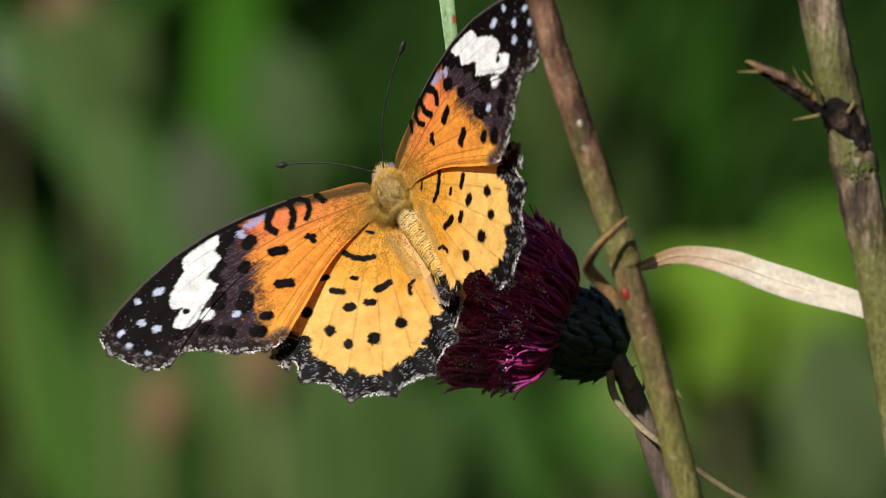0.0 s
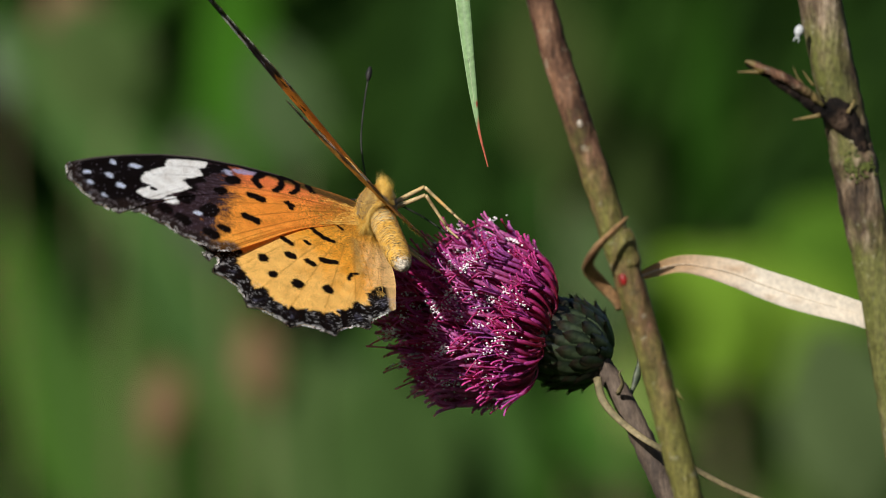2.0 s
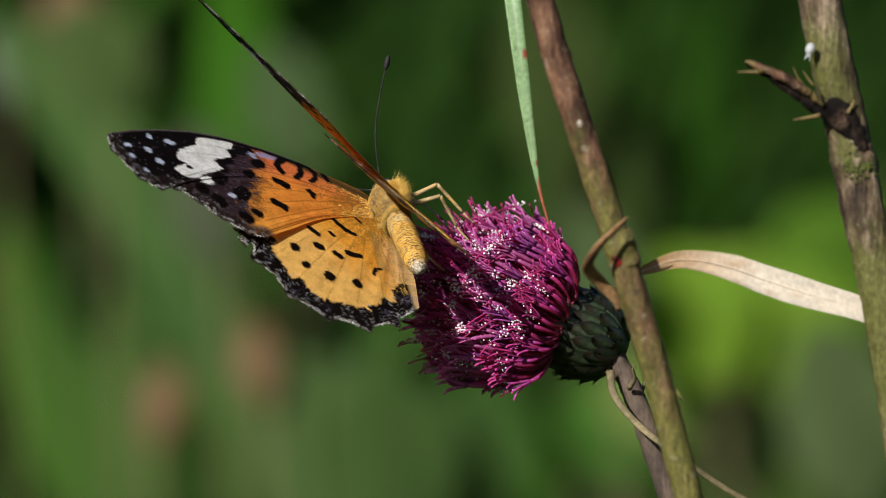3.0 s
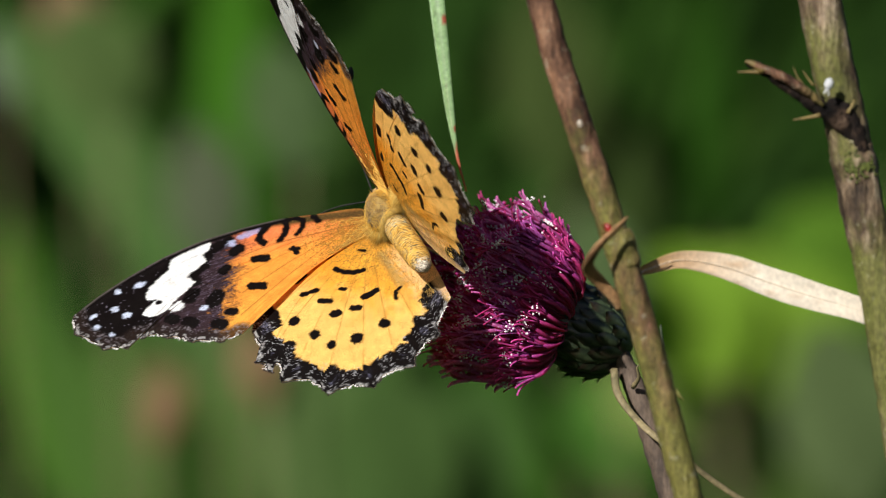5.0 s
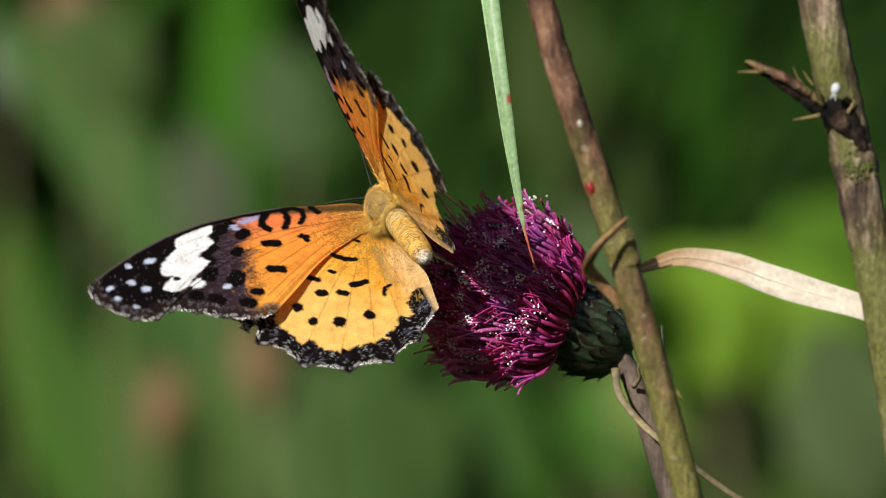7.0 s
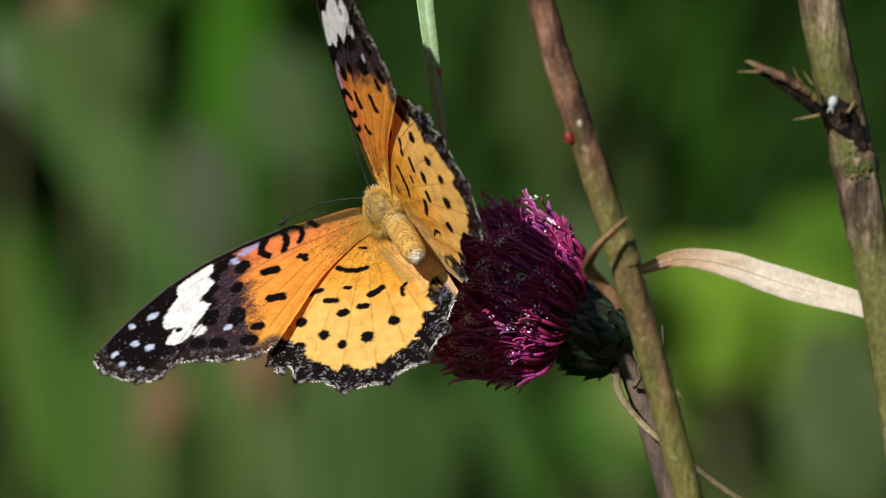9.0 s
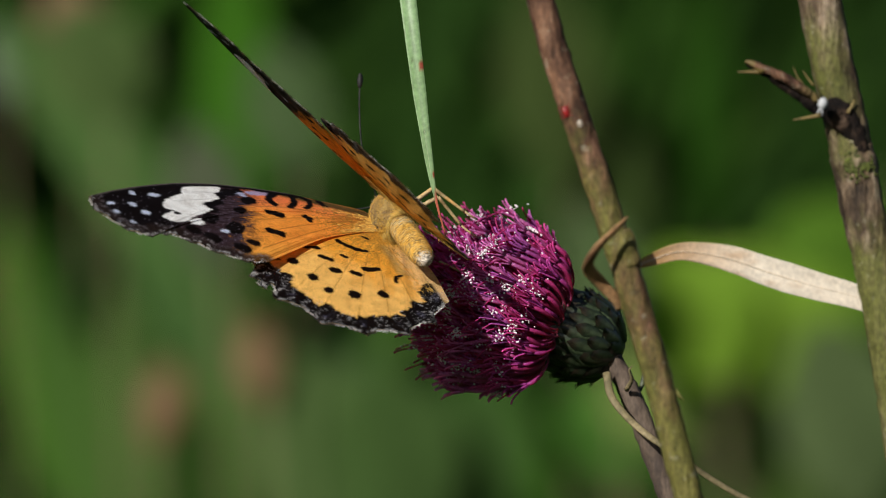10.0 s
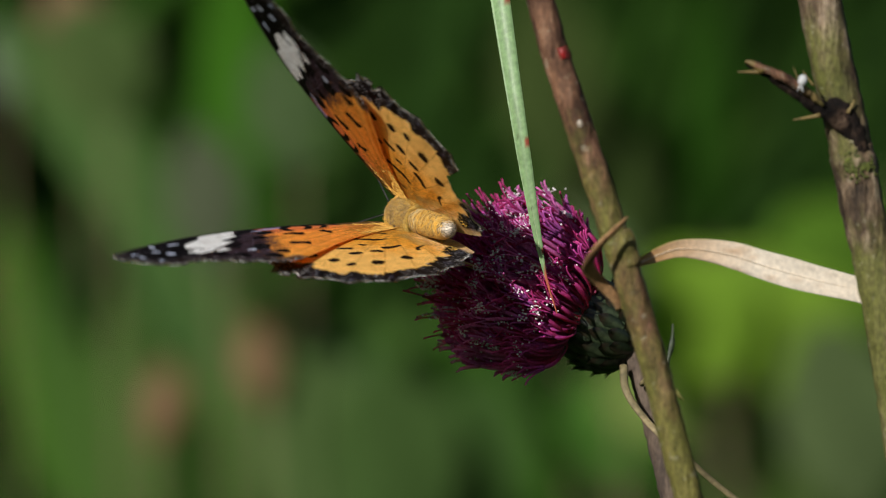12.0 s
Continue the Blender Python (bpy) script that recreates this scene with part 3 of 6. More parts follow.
def build_grass_blade():
    ob = root("grass_blade", (0, 0, 0), "green grass blade hanging tip down with a reddish dry end", "leaf")
    p = smooth_path([(0, 0, 0), (-0.0006, 0.0003, 0.006), (-0.0006, 0.0008, 0.016), (-0.0002, 0.0026, 0.03), (0.0006, 0.009, 0.05), (0.002, 0.030, 0.09), (0.006, 0.055, 0.16), (0.03, 0.10, 0.24)], 170)

    up = p[:, 2] * 1000

    def height(s):
        return float(np.interp(s, np.linspace(0, 1, len(p)), up))

    def col(s, e):
        z = height(s)
        g = np.array((0.25, 0.40, 0.19)) * (0.92 + 0.16 * abs(math.sin(e * 9)) - 0.12 * (abs(e) < 0.2))
        red = np.array((0.46, 0.12, 0.07))
        w = min(1.0, max(0.0, (z - 5.0 - 0.8 * e) / 1.2))
        c = red * (1 - w) + g * w
        if e > 0.6 and noise.noise(Vector((z * 0.55, 3.1, 0))) > 0.32:
            c = np.array((0.30, 0.07, 0.04))
        if noise.noise(Vector((z * 0.9, e * 1.4, 7.7))) > 0.56:
            c = c * np.array((0.55, 0.5, 0.5))
        return c
    tube("midrib", p[30:] + np.array([0, -0.00012, 0]), lambda s: 0.05 * MM, M_RIB, ob, "pale midrib", sides=6)
    ribbon(p, lambda s: float(np.interp(height(s), [0, 5, 6.5, 10, 19, 41, 90, 240], [0.16, 0.38, 0.6, 1.1, 1.85, 2.65, 3.0, 2.2])), M_BLADE, ob, "blade", across=(1, -0.35, 0), cup=0.14, colors=col)
    return ob


# ---- thistle ----
def build_thistle():
    pivot = metres([(30.8, 8.0, -34.7)])[0]
    ob = root("thistle", tuple(pivot), "purple thistle flower head on a dark slender stalk", "flower")
    o = np.array(pivot)
    line = metres([(20.1, 9.0, -12.1), (21.8, 9.0, -14.0), (23.5, 9.0, -16.8), (25.5, 8.0, -21.2), (27.8, 8.0, -26.9), (30.8, 8.0, -34.7), (34.1, 8.0, -45.6), (38.6, 8.0, -64.3)]) - o
    foot = np.array([[line[-1][0] + 0.01, 0, 0.5 - o[2]], [line[-1][0] + 0.03, 0, -0.02 - o[2]]])
    tube("stalk", smooth_path(np.vstack([line, foot]), 120), lambda s: (1.55 - 0.35 * min(1, s * 12) + 0.9 * s) * MM, M_PEDUNCLE, ob, sides=14, rough=0.12, freq=900)
    ten = metres([(21.5, 7.0, -16.4), (22.0, 5.0, -19.3), (23.8, 3.0, -21.8), (26.6, 0.0, -24.3), (29.9, 0.0, -26.5), (33.7, 2.0, -29.2), (38.3, 4.0, -32.0), (43.7, 6.0, -34.6)]) - o
    tube("tendril", smooth_path(ten, 40), lambda s: 0.55 * MM * (1 - 0.3 * s), M_TENDRIL, ob, "thin dry bent leaf stalk", sides=8, flat=0.5)
    leaflet = smooth_path(metres([(25.2, 9.5, -20.4), (26.9, 10.5, -16.8), (27.7, 11.0, -13.2), (27.5, 11.0, -10.2)]) - o, 20)
    ribbon(leaflet, lambda s: 0.25 + 0.85 * math.sin(math.pi * min(1.0, 0.15 + 0.85 * s)) * (0.75 + 0.25 * math.cos(18 * s)), M_BRACT, ob, "stem_leaf", "narrow dark green spiny leaf", across=(1, 0.3, 0), thick=0.2)
    stip = metres([(24.1, 6.0, -18.6), (24.7, 4.0, -17.2), (24.3, 3.0, -15.9), (24.9, 3.0, -15.3)]) - o
    tube("stipule", smooth_path(stip, 10), lambda s: 0.35 * MM * (1.05 - s), M_TENDRIL, ob, "small green leaf scrap", sides=6)

    head_at = Vector(metres([(18.5, 11.0, -11.9)])[0] - o)
    axis = Vector((-0.93, -0.10, 0.34)).normalized()
    frame_m = axis.to_track_quat("Z", "Y").to_matrix().to_4x4()
    frame_m.translation = head_at
    rng = random.Random(5)
    cup = [(-5.6, 1.2), (-5.0, 2.5), (-3.9, 4.0), (-2.3, 5.2), (-0.5, 5.7), (1.5, 5.5), (3.5, 4.9), (5.0, 4.4)]
    rings = smooth_path([(z, r, 0) for z, r in cup], 24)
    v, f = [], []
    for z, r, _ in rings:
        v += [(r * math.cos(2 * math.pi * k / 24) * MM, r * math.sin(2 * math.pi * k / 24) * MM, z * MM) for k in range(24)]
    for i in range(23):
        f += [(i * 24 + k, i * 24 + (k + 1) % 24, (i + 1) * 24 + (k + 1) % 24, (i + 1) * 24 + k) for k in range(24)]
    f += [tuple(range(24))[::-1], tuple(range(23 * 24, 24 * 24))]
    head = mesh_object("involucre", v, f, M_BRACT, ob, "dark green scaly cup of the flower head")
    head.matrix_local = frame_m
    # overlapping scales round the cup
    bv, bf, bc = [], [], []
    L, W = 4.2, 2.2
    prof = [(0, 0.55), (0.3, 0.98), (0.58, 0.92), (0.8, 0.55), (0.92, 0.2), (1.0, 0.03)]
    for s, w in prof:
        for e, lift in ((-1, 0.0), (-0.55, 0.24), (0, 0.36), (0.55, 0.24), (1, 0.0)):
            ridge = np.array((0.036, 0.052, 0.026)) * (1 - abs(e)) ** 1.3 + np.array((0.006, 0.012, 0.006)) * abs(e)
            bc.append(ridge * (1 - 0.5 * s) if s < 0.75 else np.array((0.022, 0.016, 0.010)))
            bv.append((e * W * 0.5 * w * MM, (lift * 1.3 * w + 0.05 + 0.10 * s + 2.8 * max(0, s - 0.75)) * MM, s * L * MM))
    for i in range(len(prof) - 1):
        for k in range(4):
            a = i * 5 + k
            bf.append((a, a + 5, a + 6, a + 1))
    nb = len(bv)
    bc += bc
    bv += [(x, y - 0.25 * MM, z) for x, y, z in bv]
    bf += [tuple(i + nb for i in q[::-1]) for q in bf]
    first = None
    for ring in range(8):
        z0 = -5.2 + ring * 1.25
        n = (8, 11, 14, 16, 17, 17, 16, 15)[ring]
        rad = float(np.interp(z0, [q[0] for q in cup], [q[1] for q in cup]))
        r2 = float(np.interp(z0 + 2.5, [q[0] for q in cup], [q[1] for q in cup]))
        for k in range(n):
            th = 2 * math.pi * (k + 0.5 * (ring % 2)) / n + rng.uniform(-0.05, 0.05)
            out = Vector((math.cos(th), math.sin(th), 0))
            up = (out * (r2 - rad) + Vector((0, 0, 2.5))).normalized()
            up = (up + out * rng.uniform(0.02, 0.12)).normalized()
            side = up.cross(out).normalized()
            nrm = side.cross(up).normalized()
            if nrm.dot(out) < 0:
                side, nrm = -side, -nrm
            m = Matrix((side, nrm, up)).transposed().to_4x4()
            m.translation = out * rad * MM + Vector((0, 0, z0 * MM))
            if first is None:
                first = mesh_object("bract", bv, bf, M_SCALE, head, colors=np.array(bc))
                b = first
            else:
                b = new("bract", first.data)
                b.parent = head
            b.matrix_local = m @ Matrix.Diagonal((1, 1, rng.uniform(0.85, 1.1), 1))

    # florets: slender tubes that spread from the cup, each with five narrow lobes, a dark anther tube and a thin style
    def floret_mesh(ring, kind):
        r = random.Random(100 + 10 * ring + kind)
        q = (0.15, 0.42, 0.66, 0.86, 1.0)[ring]
        ln = (14.3 - 2.6 * q * q) * r.uniform(0.88, 1.12)
        flare = 7.0 * q ** 1.2
        short = ((1.0, 1.0, 1.0, 1.0), (1.0, 0.95, 0.9, 0.85), (0.95, 0.85, 0.75, 0.60), (0.50, 0.62, 0.78, 0.95), (0.32, 0.46, 0.62, 0.80))[ring][kind]
        ln, flare = ln * short, flare * (0.6 + 0.4 * short)
        wob, wob2 = r.uniform(-1.0, 1.0), r.uniform(-1.0, 1.0)
        pts = [(0, 0, 0), (0.48 * flare, 0.1 * wob2, 0.12 * ln), (0.80 * flare, 0.4 * wob2, 0.42 * ln), (0.98 * flare + 0.2 * wob, 0.9 * wob2, 0.75 * ln), (1.04 * flare + 0.4 * wob, 1.1 * wob2, ln)]
        path = smooth_path([np.array(p) * MM for p in pts], 12)
        v, f = tube_data(path, lambda s: (0.12 + 0.05 * s + 0.15 * max(0, math.sin(math.pi * min(1, max(0, (s - 0.45) / 0.62))))) * MM, 6)
        base = np.array((0.62, 0.20, 0.30))
        mid = np.array(((0.48, 0.038, 0.21), (0.52, 0.030, 0.13), (0.40, 0.038, 0.24), (0.57, 0.085, 0.31))[kind])
        tip = np.array(((0.53, 0.080, 0.42), (0.57, 0.070, 0.33), (0.45, 0.11, 0.46), (0.61, 0.18, 0.52))[kind])
        tone = r.uniform(0.75, 1.15)
        cols = []
        for i in range(12):
            s = i / 11
            col = base * (1 - 2 * s) + mid * 2 * s if s < 0.5 else mid * (2 - 2 * s) + tip * (2 * s - 1)
            cols += [col * tone * r.uniform(0.9, 1.1)] * 6
        pieces = [(v, f, cols)]
        end, step = path[-1], path[-1] - path[-3]
        step = step / np.linalg.norm(step)
        side = np.cross(step, (0.2, 0.9, 0.3))
        side /= np.linalg.norm(side)
        other = np.cross(step, side)
        # anther tube and style
        dark = np.array(((0.050, 0.006, 0.055), (0.22, 0.015, 0.09), (0.075, 0.010, 0.085), (0.30, 0.030, 0.17))[kind])
        bend = side * r.uniform(-0.7, 0.7) + other * r.uniform(-0.7, 0.7)
        sp = smooth_path([end, end + (step * 2.0 + bend * 0.3) * MM, end + (step * (4.2 - 0.35 * ring) + bend * 1.3) * MM], 8)
        v, f = tube_data(sp, lambda s: (0.24 + 0.07 * math.sin(math.pi * s) - 0.05 * s) * MM, 6)
        pieces.append((v, f, [dark * (0.7 + 0.6 * (i // 6) / 7) for i in range(len(v))]))
        tipward = sp[-1] - sp[-3]
        tipward = tipward / np.linalg.norm(tipward)
        st = smooth_path([sp[-1], sp[-1] + (tipward * 1.2 + bend * 0.25) * MM, sp[-1] + (tipward * r.uniform(1.8, 3.0) + bend * 0.8) * MM], 6)
        v, f = tube_data(st, lambda s: (0.10 + 0.06 * max(0, s - 0.5)) * MM, 5)
        pieces.append((v, f, [np.array((0.50, 0.045, 0.24))] * len(v)))
        for w in range(5):
            th = w * 2 * math.pi / 5 + r.uniform(-0.3, 0.3)
            out = side * math.cos(th) + other * math.sin(th)
            reach, curl = r.uniform(1.9, 3.4), r.uniform(0.2, 1.1)
            lobe = smooth_path([end + out * 0.18 * MM, end + (step * 0.45 * reach + out * 0.45) * MM, end + (step * 0.85 * reach + out * (0.5 + 0.6 * curl)) * MM, end + (step * reach + out * (0.5 + 1.2 * curl)) * MM], 7)
            v, f = tube_data(lobe, lambda s: (0.19 - 0.06 * s) * MM, 5, flat=0.6)
            pieces.append((v, f, [tip * (0.95 + 0.55 * (i // 5) / 6) for i in range(len(v))]))
        return joined(pieces), sp[-3], tipward

    brush = (frame_m.to_3x3().inverted() @ Vector((-0.94, -0.08, 0.33))).normalized()
    turn_to = Vector((0, 0, 1)).rotation_difference(brush).to_matrix().to_4x4()
    shapes = {}
    pollen, inner = [], []
    count = 540
    for i in range(count):
        u = (i + 0.5) / count
        th = i * 2.399963
        q = math.sqrt(u)
        ring = int(np.searchsorted((0.12, 0.26, 0.44, 0.68), q * q))
        key = (ring, rng.randrange(4))
        start = Vector((math.cos(th) * 4.6 * q * MM, math.sin(th) * 4.6 * q * MM, (5.2 - 1.1 * q * q) * MM))
        loose = 2.3 if rng.random() < 0.10 else 1.0
        m = Matrix.Translation(start) @ turn_to @ Matrix.Rotation(th + rng.uniform(-0.25, 0.25), 4, "Z") @ Matrix.Rotation(rng.gauss(0, 0.08) * loose, 4, "X") @ Matrix.Rotation(rng.gauss(0.0, 0.065) * loose + (0.16 if ring == 4 and key[1] < 2 else 0.0), 4, "Y") @ Matrix.Diagonal((1, 1, rng.uniform(0.86, 1.12), 1))
        if key not in shapes:
            (v, f, cc), end, way = floret_mesh(*key)
            ob_f = mesh_object("floret", v, f, M_FLORET, head, colors=cc)
            shapes[key] = (ob_f.data, end, way, (v, f, cc))
            ob_f.matrix_local = m
        elif i % 2 == 0:
            inner.append((key, m))
        else:
            b = new("floret", shapes[key][0])
            b.parent = head
            b.matrix_local = m
        if rng.random() < 0.62:
            p = m @ Vector(shapes[key][1])
            d = (m.to_3x3() @ Vector(shapes[key][2])).normalized()
            p = p + d * rng.uniform(-2.0, 1.5) * MM
            spread = rng.uniform(0.15, 0.42)
            for _ in range(rng.choice((5, 8, 12, 20, 34, 60))):
                w = p + Vector((rng.gauss(0, 1), rng.gauss(0, 1), rng.gauss(0, 1))) * spread * MM + d * rng.gauss(0, 0.6) * MM
                pollen.append(ball_data(w, *(rng.uniform(0.08, 0.18) * MM,) * 3, 6, 4))
    packed = []
    for key, m in inner:
        v, f, cc = shapes[key][3]
        packed.append(([m @ Vector(p) for p in v], f, list(cc)))
    v, f, cc = joined(packed)
    tagged(mesh_object("floret_mass", v, f, M_FLORET, head, colors=cc), kind="stuff")
    v, f, _ = joined(pollen)
    tagged(mesh_object("pollen", v, f, M_POLLEN, head, "clumps of white pollen"), kind="stuff")
    return ob


# ---- small animals on the stems ----
def build_mite():
    ob = root("red_mite", (0, 0, 0), "tiny red mite crawling up the brown stem", "mite")
    mesh_object("body", *ball_data((0, 0, 0.2 * MM), 0.42 * MM, 0.34 * MM, 0.75 * MM, 12, 8), M_MITE, ob)
    for s in (-1, 1):
        for k in range(4):
            z = (0.75 - 0.4 * k) * MM
            tube("leg", smooth_path([(0, 0, z), (s * 0.6 * MM, -0.1 * MM, z + 0.1 * MM), (s * 0.85 * MM, 0.3 * MM, z + 0.05 * MM)], 6), 0.06 * MM, M_MITE, ob, sides=5)
    return ob


def build_fluff():
    ob = root("white_insect", (0, 0, 0), "tiny white waxy insect walking along the mossy stem", "insect")
    mesh_object("body", *ball_data((0, 0, 0), 0.58 * MM, 0.48 * MM, 0.74 * MM, 12, 8), M_FLUFF, ob)
    for s in (-1, 1):
        tube("wax_tail", smooth_path([(0, 0, -0.6 * MM), (s * 0.25 * MM, 0, -1.1 * MM), (s * 0.3 * MM, 0, -1.5 * MM)], 6), lambda q: 0.16 * MM * (1.1 - q), M_FLUFF, ob, sides=6)
    return ob


# ---- butterfly ----
FORE_LEAD = [(1.5, 1.5), (3.8, 3.1), (5.2, 8.5), (6.4, 12.9), (7.0, 18.0), (7.1, 24.0), (6.4, 29.5), (5.0, 34.5), (3.3, 39.0), (1.3, 42.9)]
FORE_OUT = [(1.3, 42.9), (-0.6, 43.2), (-3.9, 41.8), (-6.3, 39.4), (-6.9, 37.4), (-6.2, 35.6), (-6.4, 33.8), (-7.6, 31.6), (-9.1, 29.5), (-10.5, 27.0), (-11.3, 24.4), (-11.0, 22.5)]
FORE_TRAIL = [(-0.6, 1.5), (-3.8, 11.0), (-8.1, 18.0), (-11.0, 22.5)]
HIND_LEAD = [(1.5, 1.5), (1.9, 5.6), (1.5, 10.0), (0.4, 15.0), (-1.2, 19.0), (-2.9, 22.0), (-4.8, 23.7)]
HIND_OUT = [(-4.8, 23.7), (-8.0, 24.5), (-10.6, 25.0), (-11.7, 25.6), (-12.1, 23.9), (-13.9, 24.1), (-17.2, 22.2), (-20.3, 20.2), (-22.2, 17.7), (-23.1, 14.6), (-23.5, 11.4), (-23.0, 8.6), (-21.6, 5.8), (-19.8, 3.2), (-17.2, 0.5)]
HIND_TEAR = [(-23.6, 13.0), (-21.6, 12.2), (-18.7, 11.2), (-17.6, 8.6), (-18.6, 5.6), (-18.0, 3.4), (-19.4, 1.6), (-27.0, -1.0), (-27.0, 13.0)]
HIND_TRAIL = [(-2.5, 0.7), (-10.0, -0.4), (-17.2, 0.5)]
# strokes as lines of points with a half width, in the same millimetres
FORE_LINES = [([(5.0, 9.0), (3.8, 8.6)], 0.36), ([(5.9, 12.9), (5.7, 11.3), (4.8, 10.5), (3.6, 10.8), (2.5, 11.9)], 0.30), ([(5.9, 12.9), (4.7, 12.8), (3.6, 13.2), (2.4, 14.3)], 0.36),
    ([(6.0, 15.1), (4.9, 16.3), (3.9, 16.8), (2.9, 16.3)], 0.44), ([(0.2, 12.9), (-0.7, 12.6)], 0.30), ([(0.2, 13.2), (-0.2, 12.2)], 0.22), ([(0.4, 18.0), (0.0, 16.7)], 0.62), ([(-3.9, 19.5), (-4.5, 18.2)], 0.58), ([(-6.9, 23.4), (-7.2, 22.7)], 0.5)]
FORE_BLOTS = [([(5.1, 22.0), (4.8, 23.3), (3.9, 23.9)], 0.85), ([(5.6, 20.6), (5.2, 21.6)], 0.6), ([(3.4, 19.7), (3.1, 20.3)], 0.78), ([(2.4, 24.6), (1.4, 26.6)], 0.72), ([(0.5, 22.0), (0.2, 22.5)], 0.62), ([(-1.9, 27.1), (-2.5, 27.7)], 0.9),
    ([(-3.7, 24.2), (-4.4, 24.9)], 1.0), ([(-8.2, 25.4), (-8.6, 24.7)], 0.75), ([(-4.7, 31.0), (-5.2, 30.4)], 0.7), ([(-6.2, 28.9), (-6.7, 28.2)], 0.75)]
FORE_BAND = [(6.2, 23.1), (6.2, 26.4), (5.5, 28.0), (4.9, 28.8), (3.8, 29.1), (3.1, 30.0), (2.1, 31.5), (1.6, 32.3), (0.2, 33.1), (-0.2, 32.9), (-0.4, 32.0), (-0.9, 31.4), (-1.3, 32.5), (-2.0, 33.7), (-2.5, 34.2), (-3.3, 33.4), (-3.4, 32.3), (-3.0, 31.2), (-1.8, 29.5), (-0.8, 27.7), (0.0, 26.6), (1.3, 27.3), (2.0, 27.0), (2.2, 26.0), (3.2, 24.4), (4.5, 24.6), (5.0, 23.7)]
FORE_PATCH = [(-3.0, 30.8), (-2.3, 29.3), (-2.7, 28.8), (-3.5, 28.5), (-3.9, 29.5), (-3.6, 30.6)]
FORE_DOTS = [(2.9, 33.5, 0.62, 0.3), (3.0, 36.5, 0.5, 0.1), (0.0, 37.5, 0.5, 0.0), (-1.7, 36.1, 0.5, 0.1), (0.1, 40.5, 0.42, 0.3), (-2.0, 40.4, 0.38, 0.2), (-4.1, 38.7, 0.36, 0.1), (-4.0, 40.6, 0.3, 0.0), (-5.0, 26.4, 0.5, 0.2)]
HIND_LINES = [([(-3.2, 10.2), (-4.5, 9.6), (-5.4, 8.7), (-5.9, 7.4)], 0.31), ([(-6.8, 11.3), (-7.2, 10.8)], 0.22), ([(-4.1, 15.7), (-4.8, 13.9)], 0.32), ([(-6.8, 14.4), (-7.8, 13.3)], 0.33), ([(-9.9, 14.0), (-10.2, 13.5)], 0.5), ([(-10.8, 11.6), (-11.2, 10.9)], 0.38),
    ([(-10.1, 9.5), (-10.2, 7.7)], 0.4), ([(-11.8, 5.0), (-11.9, 5.7), (-13.0, 6.3)], 0.2), ([(-0.2, 9.3), (-0.5, 10.0)], 0.4), ([(-1.2, 15.2), (-1.1, 14.0)], 0.45), ([(-4.4, 22.0), (-5.0, 20.9)], 0.75), ([(-10.2, 22.2), (-10.6, 20.9)], 0.62), ([(-2.4, 6.2), (-3.0, 5.6)], 0.12)]
HIND_SPOTS = [(-7.4, 18.7, 0.72), (-11.3, 17.6, 0.68), (-14.2, 16.6, 0.6), (-15.5, 13.5, 0.78), (-15.7, 9.5, 0.70)]


def seg_dist(p, x0, y0, x1, y1):
    a, b = np.array((x0, y0)), np.array((x1, y1))
    ab = b - a
    t = np.clip(((p - a) @ ab) / (ab @ ab + 1e-9), 0, 1)
    return np.linalg.norm(p - a - t[:, None] * ab, axis=1)


def line_dist(p, pts):
    return np.min([seg_dist(p, *a, *b) for a, b in zip(pts, pts[1:])], axis=0)


def value_noise(p, scale, seed):
    """Smooth noise from -1 to 1 at points p, in millimetres."""
    rng = np.random.RandomState(seed)
    g = rng.uniform(-1, 1, (64, 64))
    q = p / scale + 17.3
    i = np.floor(q).astype(int)
    f = q - i
    f = f * f * (3 - 2 * f)
    a, b = g[i[:, 0] % 64, i[:, 1] % 64], g[(i[:, 0] + 1) % 64, i[:, 1] % 64]
    c, d = g[i[:, 0] % 64, (i[:, 1] + 1) % 64], g[(i[:, 0] + 1) % 64, (i[:, 1] + 1) % 64]
    return (a * (1 - f[:, 0]) + b * f[:, 0]) * (1 - f[:, 1]) + (c * (1 - f[:, 0]) + d * f[:, 0]) * f[:, 1]


def lay(col, new_col, amount):
    return col + (np.array(new_col) - col) * np.clip(amount, 0, 1)[:, None]


